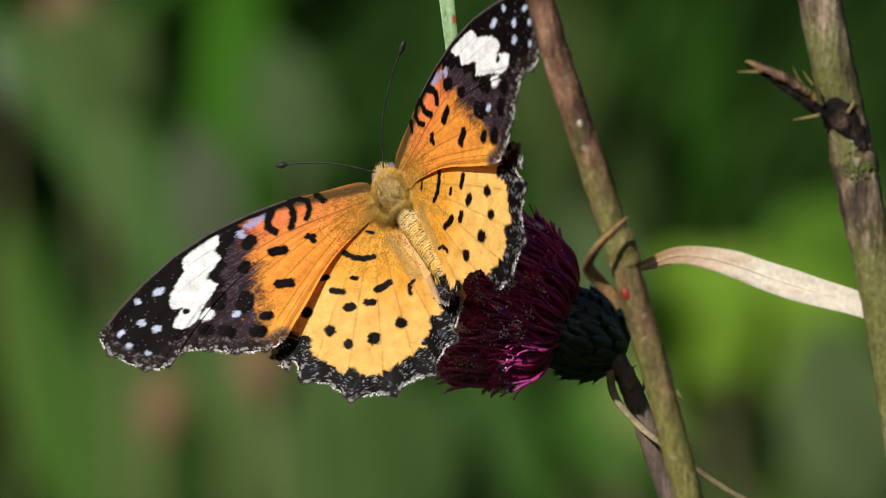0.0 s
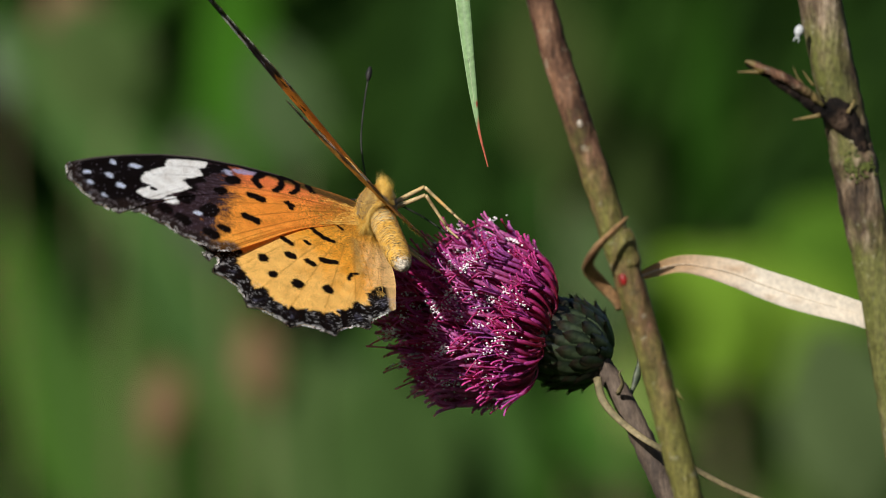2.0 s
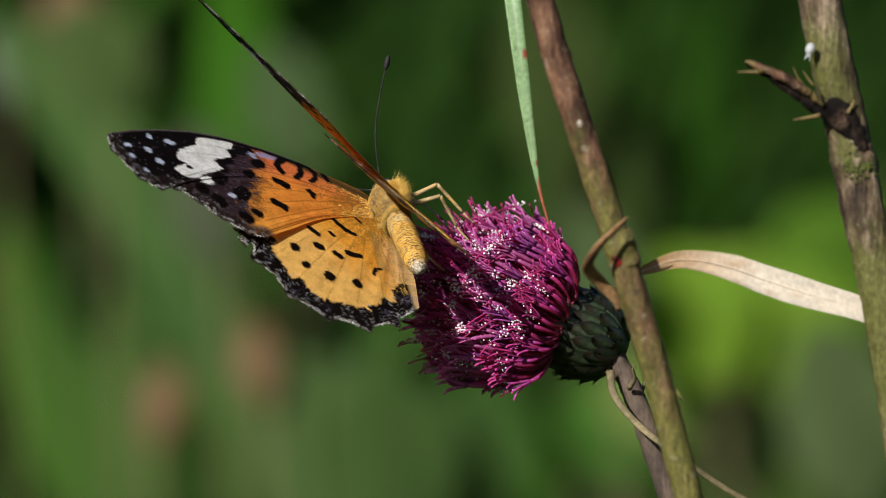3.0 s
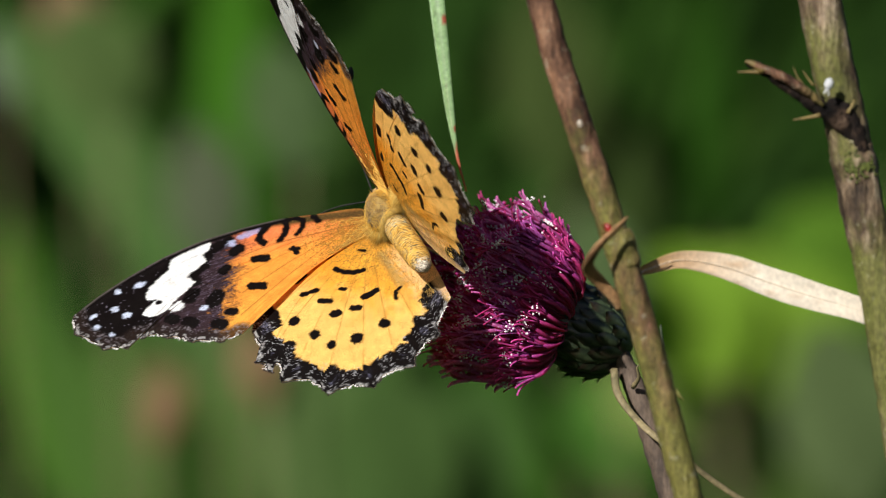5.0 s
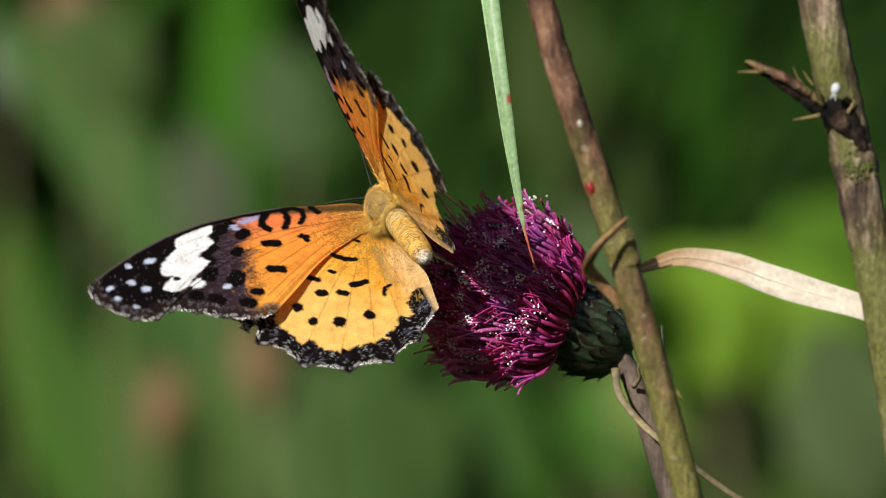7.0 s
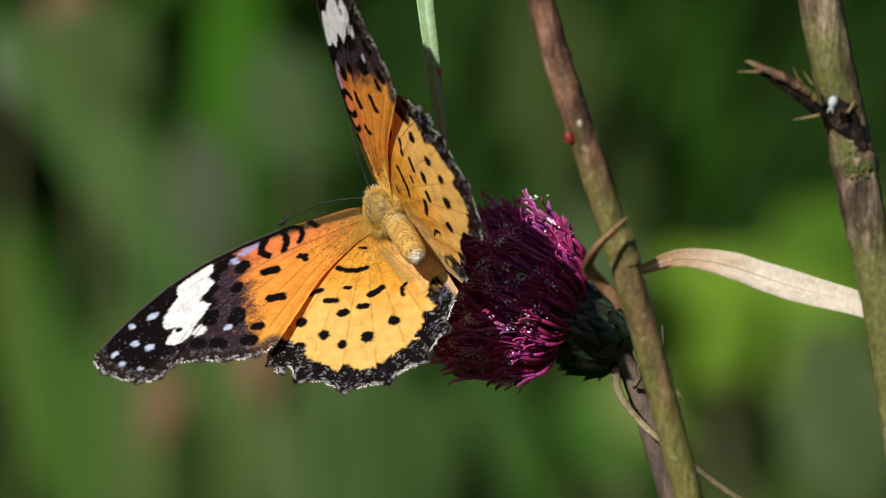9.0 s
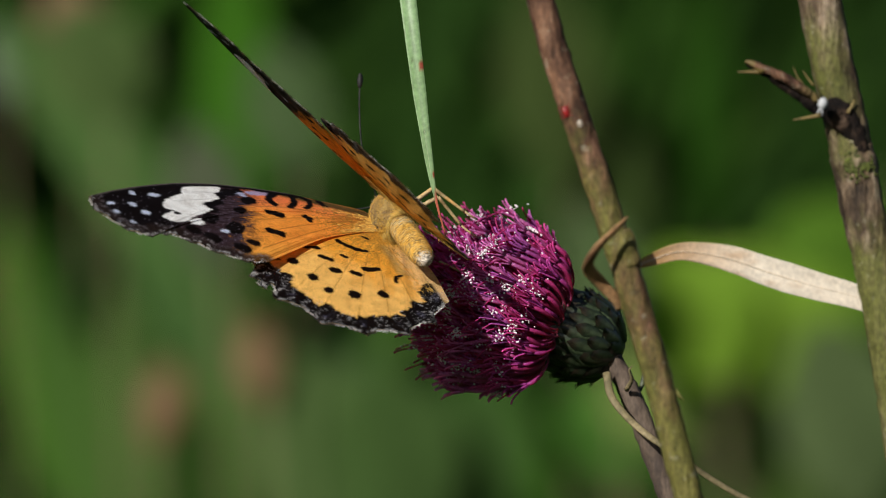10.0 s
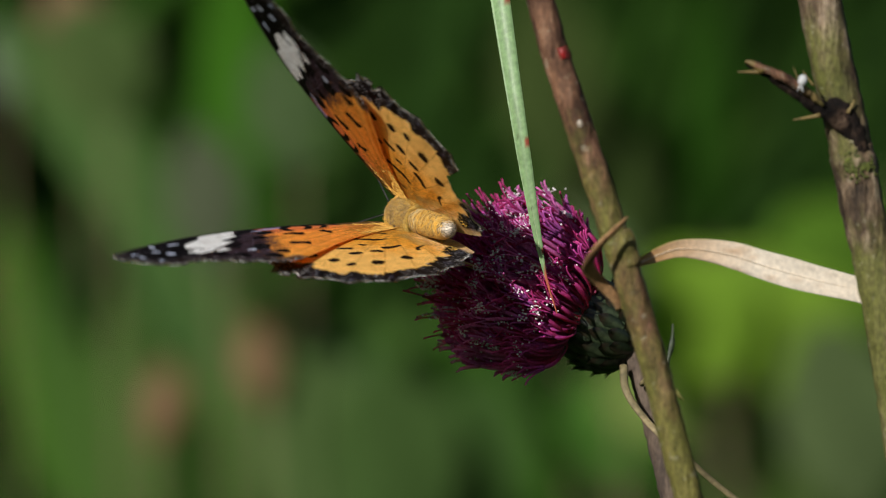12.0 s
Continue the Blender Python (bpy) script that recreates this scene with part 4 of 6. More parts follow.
def wing_grid(lead, out, trail, ns, nt, scallop, veins):
    """A wing laid between its three edges. Points in millimetres, and their place: s from root to margin, t from front to back."""
    s = np.linspace(0, 1, ns)
    t = np.linspace(0, 1, nt)
    lp = smooth_path([(*p, 0) for p in lead], ns)[:, :2]
    tp = smooth_path([(*p, 0) for p in trail], ns)[:, :2]
    op = smooth_path([(*p, 0) for p in out], nt)[:, :2]
    tg = np.gradient(op, axis=0)
    nrm = np.stack([-tg[:, 1], tg[:, 0]], 1)
    nrm /= np.linalg.norm(nrm, axis=1)[:, None] + 1e-9
    nrm *= np.sign(np.sum(nrm * (op - op.mean(0) * 0.5), axis=1).mean())
    wav = scallop * ((1 - np.abs(np.sin(math.pi * veins * t))) ** 1.3 - 0.35) * np.clip(12 * t, 0, 1) * np.clip(12 * (1 - t), 0, 1)
    rg = np.random.RandomState(3)
    jag = np.convolve(rg.uniform(-1, 1, nt + 8), np.ones(3) / 3, "same")[4:-4] * 0.24
    op = op + nrm * (wav + jag)[:, None]
    ss, tt = np.meshgrid(s, t, indexing="ij")
    S3, T3 = ss[..., None], tt[..., None]
    P = (1 - T3) * lp[:, None] + T3 * tp[:, None] + S3 * (op[None] - (1 - T3) * lp[-1] - T3 * tp[-1])
    faces = [(i * nt + j, i * nt + j + 1, (i + 1) * nt + j + 1, (i + 1) * nt + j) for i in range(ns - 1) for j in range(nt - 1)]
    return P.reshape(-1, 2), ss.ravel(), tt.ravel(), op, faces


def edge_dist(P, op):
    d = np.full(len(P), 1e9)
    at = np.zeros(len(P))
    for k in range(0, len(op), 2):
        e = np.hypot(P[:, 0] - op[k, 0], P[:, 1] - op[k, 1])
        nearer = e < d
        d[nearer] = e[nearer]
        at[nearer] = k / (len(op) - 1)
    return d, at


BLACK = (0.006, 0.004, 0.004)
DUSK = (0.036, 0.021, 0.026)
WHITE = (0.93, 0.94, 0.97)
BLUE = (0.34, 0.39, 0.70)


def soft(d, r, edge=0.1):
    return np.clip((r - d) / edge + 0.5, 0, 1)


def polygon_dist(P, poly):
    """Distance to a closed outline, negative inside."""
    d = np.full(len(P), 1e9)
    inside = np.zeros(len(P), dtype=bool)
    for (x0, y0), (x1, y1) in zip(poly, poly[1:] + poly[:1]):
        d = np.minimum(d, seg_dist(P, x0, y0, x1, y1))
        cross = ((P[:, 1] < y0) != (P[:, 1] < y1)) & (P[:, 0] < (x1 - x0) * (P[:, 1] - y0) / (y1 - y0 + 1e-12) + x0)
        inside ^= cross
    return np.where(inside, -d, d)


def vein_lines(P, root_at, ends, col, width, tint, strength):
    for e in ends:
        mid = (np.array(root_at) * 0.45 + np.array(e) * 0.55) + np.array((0.35, 0.0))
        dd = np.minimum(seg_dist(P, *root_at, *mid), seg_dist(P, *mid, *e))
        col = lay(col, tint, strength * soft(dd, width, 0.1))
    return col


def fore_colors(P, s, t, op):
    n1, n2, n3 = value_noise(P, 0.35, 1), value_noise(P, 1.4, 2), value_noise(P, 0.18, 3)
    streak = value_noise(P * np.array((3.0, 0.45)), 0.35, 41)
    d, at = edge_dist(P, op)
    v, u = P[:, 0], P[:, 1]
    col = np.tile(np.array((0.96, 0.37, 0.060)), (len(P), 1))
    col = lay(col, (0.92, 0.24, 0.085), np.clip((v + 1.2 - 0.05 * u) / 4.5, 0, 0.95))
    col = lay(col, (0.96, 0.45, 0.075), np.clip((-v - 3 - 0.12 * u) / 5, 0, 0.6))
    col = lay(col, (0.36, 0.20, 0.030), np.clip((11.5 - u) / 8 + 0.25 * n1 + 0.5 * n3, 0, 0.8))
    col = lay(col, (0.10, 0.06, 0.02), soft(seg_dist(P, 2.5, 2, 7.0, 17), 0.75, 0.7))
    col = vein_lines(P, (1.0, 4.0), [(2.0, 20), (-1.5, 20), (-4.5, 21), (-8, 22)], col, 0.085, (0.36, 0.12, 0.02), 0.55)
    col = lay(col, (0.30, 0.12, 0.03), 0.6 * soft(np.minimum(seg_dist(P, 1, 3, 2.2, 15.5), seg_dist(P, 2.2, 15.5, 1.8, 19.5)), 0.1, 0.12))
    dust = value_noise(P, 0.11, 78) + 0.5 * n3
    col = lay(col, (0.20, 0.10, 0.03), 0.7 * soft(-dust, -0.25 - 0.55 * np.clip((u - 3.0) / 9.0, 0, 1), 0.15) * (u < 12.5))
    # dusky outer third, its scales running outwards
    bound = u - (20.6 - 0.36 * (v - 1.0)) + 0.9 * n2
    col = lay(col, DUSK, bound / 3.2 + 0.52 + 0.2 * n1 + 0.28 * streak + 0.25 * n3)
    col = lay(col, (0.16, 0.12, 0.19), 0.55 * np.clip(streak + 0.3 * n3, 0, 1) * soft(np.abs(bound - 3.2), 2.6, 2.0) * (u < 32))
    col = lay(col, BLACK, np.clip((u - 30.5 + 0.25 * v + n2) / 1.6, 0, 1) * 0.9)
    blue = line_dist(P, [(5.7, 16.3), (5.5, 18.8)])
    col = lay(col, BLUE, 0.8 * soft(blue + 0.22 * n1 + 0.2 * streak, 0.62, 0.35))
    band = polygon_dist(P, FORE_BAND) + 0.07 * n1 + 0.14 * streak
    col = lay(col, BLACK, 0.95 * soft(band, 1.0 + 0.5 * n2, 0.7) * (u > 24.5) * (v > -0.8))
    col = lay(col, BLACK, 0.9 * soft(polygon_dist(P, [(-0.2, 30.0), (6.2, 27.0), (7.0, 32.0), (1.8, 43.0), (-7.0, 40.0), (-6.0, 34.5)]), 0.0, 1.2))
    for pts, r in FORE_LINES + FORE_BLOTS:
        col = lay(col, BLACK, soft(line_dist(P, pts) + 0.12 * n1 + 0.07 * n3, r + 0.12, 0.22))
    col = lay(col, WHITE, soft(band, 0.14, 0.16))
    col = lay(col, WHITE, 0.95 * soft(polygon_dist(P, FORE_PATCH) + 0.1 * n1 + 0.16 * streak, 0.0, 0.2))
    for a, b in (((4.9, 23.6), (4.2, 29.0)), ((2.9, 25.3), (1.4, 32.0)), ((-0.3, 27.5), (-3.2, 32.4))):
        col = lay(col, (0.42, 0.42, 0.45), 0.6 * soft(seg_dist(P, *a, *b), 0.05, 0.1))
    col = lay(col, BLACK, 0.9 * soft(seg_dist(P, -2.3, 29.4, -3.5, 31.6), 0.07, 0.12))
    col = lay(col, (0.44, 0.48, 0.72), 0.9 * soft(np.hypot(v - 4.8, u - 20.3) + 0.3 * n1 + 0.3 * streak, 0.62, 0.4))
    # dark leading edge
    lead = line_dist(P, FORE_LEAD[3:])
    col = lay(col, BLACK, soft(lead + 0.1 * n1, 0.85, 0.3))
    col = lay(col, (0.16, 0.14, 0.13), 0.6 * soft(lead, 0.22, 0.2))
    col = lay(col, BLACK, soft(np.hypot(v + 1.4, u - 31.7) + 0.1 * n1, 0.45, 0.2))
    for x, y, r, grow in FORE_DOTS:
        col = lay(col, (0.60, 0.67, 0.88), 0.95 * soft(np.hypot((v - x) * 1.15, (u - y) / (1 + grow)) + 0.16 * n1 + 0.14 * streak, r, 0.25))
    speck = (n3 > 0.84) & (u > 23)
    col = lay(col, (0.30, 0.26, 0.34), 0.5 * speck * (col.max(1) < 0.2))
    # mottled margin
    phase = np.abs(np.cos(math.pi * 8 * at))
    col = lay(col, (0.022, 0.014, 0.012), soft(d, 1.6, 0.9) * 0.9)
    col = lay(col, (0.40, 0.36, 0.42), 0.4 * soft(np.abs(d - 1.35 - 0.4 * n2), 0.4, 0.3) * (phase > 0.3) * np.clip(0.1 + n3 + 0.6 * n1, 0, 1))
    col = lay(col, (0.66, 0.64, 0.66), 0.6 * soft(np.abs(d - 0.3), 0.22, 0.15) * (phase > 0.35) * np.clip(0.2 + 1.5 * n3, 0, 1))
    return col


def hind_colors(P, s, t, op):
    n1, n2, n3 = value_noise(P, 0.35, 4), value_noise(P, 1.4, 5), value_noise(P, 0.17, 6)
    d, at = edge_dist(P, op)
    v, u = P[:, 0], P[:, 1]
    rad = np.hypot(v + 0.5, u)
    ang = np.arctan2(u, -v - 0.5)
    ray = value_noise(np.stack([ang * 14.0, rad * 0.35], 1), 0.35, 43)
    col = np.tile(np.array((0.95, 0.42, 0.050)), (len(P), 1))
    col = lay(col, (0.88, 0.31, 0.020), np.clip((v + 5) / 5, 0, 0.9))
    col = lay(col, (1.0, 0.63, 0.20), np.clip((rad - 11) / 9 + 0.2 * n2 + 0.12 * ray, 0, 0.75))
    col = lay(col, (0.50, 0.29, 0.045), np.clip((12.0 - rad) / 10 + 0.25 * n1 + 0.5 * n3 + 0.15 * ray, 0, 0.6))
    col = lay(col, (0.92, 0.62, 0.30), np.clip((4.6 - u) / 2.6 + 0.3 * n1, 0, 0.8) * np.clip((-v - 4) / 3, 0, 1))
    dust = value_noise(P, 0.11, 77) + 0.5 * n3
    col = lay(col, (0.36, 0.27, 0.10), 0.6 * soft(seg_dist(P, -5.0, 4.2, -11.5, 4.6) + 0.3 * n3, 0.55, 0.7))
    col = vein_lines(P, (-1.0, 4.0), [(-4.2, 22.8), (-9.5, 23.4), (-14.2, 22.0), (-18.0, 19.2), (-20.6, 15.4), (-20.8, 10.8), (-19.8, 6.2), (-17.0, 3.0)], col, 0.085, (0.50, 0.23, 0.04), 0.6)
    col = lay(col, (0.20, 0.11, 0.03), 0.7 * soft(-dust, -0.25 - 0.55 * np.clip((rad - 3.0) / 9.0, 0, 1), 0.15) * (rad < 12.5))
    # black border, bulging inwards between the veins
    phase = np.cos(math.pi * 8 * at) ** 2
    inner = 2.1 + 2.3 * phase ** 0.7 + 0.35 * n2 + 0.14 * n1 + 0.1 * ray
    for pts, r in HIND_LINES:
        col = lay(col, BLACK, soft(line_dist(P, pts) + 0.1 * n1 + 0.06 * n3, r * 1.05 + 0.08, 0.18))
    for x, y, r in HIND_SPOTS:
        col = lay(col, BLACK, soft(np.hypot(v - x, u - y) + 0.14 * n1 + 0.06 * n3, r + 0.10, 0.18))
    col = lay(col, BLACK, soft(d, inner, 0.3) * np.clip((u - 0.6) / 0.8, 0.3, 1))
    lun = soft(np.abs(d - 1.75 + 0.3 * n2), 0.5, 0.4) * np.clip((phase - 0.45) * 3, 0, 1) * np.clip(0.35 + n3 + 0.6 * n1 + 0.4 * ray, 0, 1)
    col = lay(col, (0.34, 0.34, 0.54), 0.35 * lun)
    fleck = soft(-value_noise(P, 0.13, 16) - 0.3 * n1 - 0.2 * ray, -0.62, 0.2) * soft(np.abs(d - 1.5), 1.5, 0.4) * (n2 > -0.45)
    col = lay(col, (0.62, 0.62, 0.68), 0.5 * fleck)
    col = lay(col, (0.70, 0.69, 0.70), 0.5 * soft(np.abs(d - 0.25), 0.18, 0.15) * np.clip(0.1 + 1.6 * n1, 0, 1))
    return col


def under_colors(P, s, t, op):
    n1, n2 = value_noise(P, 0.5, 7), value_noise(P, 2.2, 8)
    d, at = edge_dist(P, op)
    v, u = P[:, 0], P[:, 1]
    col = np.tile(np.array((0.50, 0.38, 0.20)), (len(P), 1))
    col = lay(col, (0.30, 0.19, 0.09), 0.8 * soft(n2, -0.15, 0.3) + 0.15 * n1)
    r = np.hypot(v, u)
    for k in range(8):
        col = lay(col, (0.80, 0.76, 0.68), 0.9 * soft(np.abs(r - 3.5 - 2.8 * k - 0.8 * n2), 0.5, 0.25) * (n1 + 1.2 * n2 > -0.3))
        col = lay(col, (0.10, 0.06, 0.03), 0.8 * soft(np.abs(r - 4.3 - 2.8 * k - 0.8 * n2), 0.14, 0.15))
    return lay(col, (0.25, 0.18, 0.12), soft(d, 1.2, 0.5))


def fore_under_colors(P, s, t, op):
    n1, n2 = value_noise(P, 0.5, 17), value_noise(P, 2.2, 18)
    v, u = P[:, 0], P[:, 1]
    col = np.tile(np.array((0.74, 0.20, 0.06)), (len(P), 1))
    for pts, r in FORE_LINES + FORE_BLOTS:
        col = lay(col, BLACK, soft(line_dist(P, pts), r * 0.9, 0.2))
    col = lay(col, BLACK, np.clip((u - 21 + 0.3 * v) / 2, 0, 0.85))
    col = lay(col, (0.30, 0.24, 0.12), np.clip((u - 33 + n2) / 2, 0, 0.9))
    col = lay(col, WHITE, soft(polygon_dist(P, FORE_BAND) + 0.2 * n1, 0.0, 0.2))
    return lay(col, (0.42, 0.30, 0.12), soft(seg_dist(P, 3, 2, 7.1, 22), 0.8, 0.6))


def fur_piece(p, d, ln, w, col):
    d = np.array(d) / np.linalg.norm(d)
    a = np.cross(d, (0.3, 0.5, 0.81))
    a /= np.linalg.norm(a)
    b = np.cross(d, a)
    p = np.array(p)
    v = [p + a * w, p - a * 0.5 * w + b * 0.87 * w, p - a * 0.5 * w - b * 0.87 * w, p + d * ln]
    return v, [(0, 1, 3), (1, 2, 3), (2, 0, 3)], [np.array(col) * 0.7] * 3 + [np.array(col) * 1.15]


def build_wing(name, parent, side, lead, out, trail, shift, paint, under, scallop, veins, label, tear=None):
    """side: 1 left, -1 right. tear: an outline of the piece that is torn away. The wing turns about its hinge, at shift."""
    P, s, t, op, faces = wing_grid(lead, out, trail, 300, 220, scallop, veins)
    cols = paint(P, s, t, op)
    if tear:
        gone = polygon_dist(P, tear) + 0.15 * value_noise(P, 0.4, 31) < 0
        faces = [q for q in faces if not gone[q[0]]]
    v, u = P[:, 0] - shift[0], P[:, 1] - shift[1]
    camber = 0.55 * np.sin(math.pi * np.clip(s, 0, 1)) * np.sin(math.pi * t) + 0.15 * np.sin(veins * 2 * math.pi * t) * s * (1 - 0.6 * s) + 0.025 * np.sin(veins * 6 * math.pi * t + 1.0) * s * (1 - s)
    if side < 0:
        faces = [q[::-1] for q in faces]
    faces_up = [q[::-1] for q in faces]
    xyz = np.stack([v, side * u, camber], 1) * MM
    wing = mesh_object(name, xyz, faces_up, M_WING, parent, label, colors=cols)
    rh = random.Random(33)
    hairs = []
    if name == "forewing":
        for _ in range(1300):
            b = 1.8 + rh.random() ** 1.6 * 6.5
            a = rh.uniform(-0.9 - 0.2 * b, 1.2 + 0.3 * b)
            hv = np.array((-0.35 + rh.gauss(0, 0.25), side * (0.95 + rh.gauss(0, 0.15)), 0.16 + rh.gauss(0, 0.08)))
            hairs.append(fur_piece(np.array((a - shift[0], side * (b - shift[1]), 0.10)) * MM, hv, rh.uniform(0.4, 1.2) * MM, 0.028 * MM, rh.choice(((0.72, 0.38, 0.06), (0.56, 0.30, 0.05), (0.78, 0.50, 0.11), (0.34, 0.20, 0.05)))))
    else:
        for _ in range(1500):
            a, b = -rh.random() ** 1.3 * 15.0, 1.6 + abs(rh.gauss(0, 1.0)) * 1.8
            hv = np.array((-1.0 + rh.gauss(0, 0.2), side * (0.3 + rh.gauss(0, 0.25)), 0.22 + rh.gauss(0, 0.12)))
            hairs.append(fur_piece(np.array((a - shift[0], side * (b - shift[1]), 0.05)) * MM, hv, rh.uniform(0.5, 1.5) * MM, 0.03 * MM, rh.choice(((0.78, 0.46, 0.08), (0.60, 0.36, 0.07), (0.84, 0.58, 0.18), (0.45, 0.28, 0.07)))))
    hv, hf, hc = joined(hairs)
    tagged(mesh_object("hair", hv, hf, M_FUR, wing, "golden hair at the wing root", colors=hc), kind="stuff")
    low = np.stack([v, side * u, camber - 0.09], 1) * MM
    mesh_object("wing_underside", low, faces, M_UNDER, wing, "mottled buff and silver underside", colors=under(P, s, t, op))
    # fringe of tiny hairs on the margin
    rng = random.Random(21)
    pieces = []
    tg = np.gradient(op, axis=0)
    for k in range(2, len(op) - 2):
        for _ in range(6):
            p = op[k] + tg[k] * rng.uniform(-0.5, 0.5)
            if tear and polygon_dist(p[None], tear)[0] < 0:
                continue
            nn = np.array((-tg[k, 1], tg[k, 0]))
            nn /= np.linalg.norm(nn) + 1e-9
            if nn @ (op[k] - np.array((-4.0, 12.0))) < 0:
                nn = -nn
            dv = nn + np.array((rng.uniform(-0.5, 0.5), rng.uniform(-0.5, 0.5)))
            ln = rng.uniform(0.12, 0.34)
            q = p + dv * ln
            w = tg[k] / (np.linalg.norm(tg[k]) + 1e-9) * 0.04
            z = -0.04
            pts = [(p + w, z), (p - w, z), (q, z + rng.uniform(-0.1, 0.1))]
            vv = [((a[0] - shift[0]) * MM, side * (a[1] - shift[1]) * MM, b * MM) for a, b in pts]
            vv += [(a, b, c - 0.05 * MM) for a, b, c in vv[:2]]
            pale = abs(math.cos(math.pi * veins * k / len(op))) < 0.75
            cc = (0.78, 0.76, 0.76) if pale and rng.random() < 0.75 else (0.03, 0.022, 0.02)
            pieces.append((vv, [(0, 1, 2), (3, 4, 2)], [cc] * 5))
    fv, ff, fc = joined(pieces)
    tagged(mesh_object("fringe", fv, ff, M_FRINGE, wing, "white and black scale fringe", colors=fc), kind="stuff")
    return wing


def build_butterfly():
    ob = root("butterfly", (0, 0, EYE_Z), "orange and black spotted fritillary butterfly feeding on the thistle", "butterfly")
    parts = {}
    parts["fl"] = build_wing("forewing", ob, 1, FORE_LEAD, FORE_OUT, FORE_TRAIL, (2.0, 1.5), fore_colors, fore_under_colors, 0.5, 8, "orange forewing with a black tip and white band")
    parts["fr"] = build_wing("forewing", ob, -1, FORE_LEAD, FORE_OUT, FORE_TRAIL, (2.0, 1.5), fore_colors, fore_under_colors, 0.5, 8, "orange forewing with a black tip and white band")
    parts["hl"] = build_wing("hindwing", ob, 1, HIND_LEAD, HIND_OUT, HIND_TRAIL, (2.0, 1.5), hind_colors, under_colors, 1.45, 8, "yellow orange hindwing with black spots and scalloped border")
    parts["hr"] = build_wing("hindwing", ob, -1, HIND_LEAD, HIND_OUT, HIND_TRAIL, (2.0, 1.5), hind_colors, under_colors, 1.45, 8, "yellow orange hindwing with black spots and a torn border", HIND_TEAR)
    rng = random.Random(9)
    # thorax and its fur
    th = mesh_object("thorax", *ball_data((0.1 * MM, 0, 0.15 * MM), 3.5 * MM, 2.85 * MM, 2.2 * MM, 22, 14), M_BODY, ob, "furry golden brown thorax")
    pieces = []
    for i in range(11000):
        a, z = rng.uniform(0, 2 * math.pi), rng.uniform(-1, 1)
        q = math.sqrt(1 - z * z)
        nrm = np.array((z, q * math.cos(a), q * math.sin(a)))
        p = nrm * np.array((3.5, 2.85, 2.2)) + np.array((0.1, 0, 0.15))
        dirv = 0.30 * nrm + np.array((-0.9, 0.3 * nrm[1], 0)) + np.array([rng.gauss(0, 0.20) for _ in range(3)])
        col = rng.choice(((0.72, 0.38, 0.05), (0.58, 0.30, 0.04), (0.76, 0.48, 0.09), (0.70, 0.48, 0.12)))
        if math.hypot(nrm[1], 0.8 * nrm[0] + 0.1) < 0.62 + rng.gauss(0, 0.08) and nrm[2] > 0 and rng.random() < 0.74 + 0.2 * math.sin(7 * nrm[0] + 5 * nrm[1]):
            col = rng.choice(((0.06, 0.032, 0.016), (0.15, 0.08, 0.03), (0.30, 0.18, 0.06), (0.34, 0.27, 0.20)))
        if nrm[0] > 0.8:
            col = rng.choice(((0.58, 0.42, 0.22), (0.52, 0.30, 0.10), (0.62, 0.48, 0.30)))
        if nrm[2] < -0.2:
            col = (0.55, 0.50, 0.42)
        nap = math.hypot(nrm[1], 0.8 * nrm[0] + 0.1) < 0.6 and nrm[2] > 0
        pieces.append(fur_piece(p * MM, dirv, (rng.uniform(0.14, 0.34) if nap else rng.uniform(0.35, 0.9)) * MM, 0.034 * MM, col))
    for i in range(1800):
        side = rng.choice((-1, 1))
        px = rng.uniform(-2.6, 1.4)
        p = np.array((px, side * 2.5 * math.sqrt(1 - (px / 3.6) ** 2), rng.uniform(0.5, 1.3)))
        dirv = np.array((-0.7 + rng.gauss(0, 0.35), side * (0.9 + rng.gauss(0, 0.2)), 0.30 + rng.gauss(0, 0.22)))
        pieces.append(fur_piece(p * MM, dirv, rng.uniform(1.2, 2.8) * MM, 0.026 * MM, rng.choice(((0.74, 0.44, 0.08), (0.62, 0.38, 0.07), (0.78, 0.58, 0.18), (0.50, 0.30, 0.05)))))
    for i in range(1500):
        a = rng.uniform(0.0, math.pi)
        p = np.array((-1.9 - rng.random() * 0.9, 2.1 * math.cos(a), 1.75 * math.sin(a)))
        dirv = np.array((-1.0, 0.25 * math.cos(a) + rng.gauss(0, 0.15), 0.16 * math.sin(a) + rng.gauss(0, 0.12)))
        pieces.append(fur_piece(p * MM, dirv, rng.uniform(0.9, 2.2) * MM, 0.032 * MM, rng.choice(((0.70, 0.43, 0.08), (0.58, 0.34, 0.06), (0.74, 0.54, 0.16), (0.50, 0.36, 0.12)))))
    for i in range(3600):
        side = rng.choice((-1, 1))
        px = rng.uniform(-2.9, 1.2)
        p = np.array((px, side * 2.85 * math.sqrt(1 - (px / 3.6) ** 2) * rng.uniform(0.75, 1.0), rng.uniform(0.2, 1.2)))
        dirv = np.array((-0.9 + rng.gauss(0, 0.3), side * 0.8, 0.15 + rng.gauss(0, 0.2)))
        pieces.append(fur_piece(p * MM, dirv, rng.uniform(0.5, 1.4) * MM, 0.03 * MM, rng.choice(((0.72, 0.42, 0.08), (0.60, 0.34, 0.06), (0.74, 0.48, 0.12), (0.76, 0.54, 0.17)))))
    v, f, cc = joined(pieces)
    tagged(mesh_object("fur", v, f, M_FUR, th, colors=cc), kind="stuff")
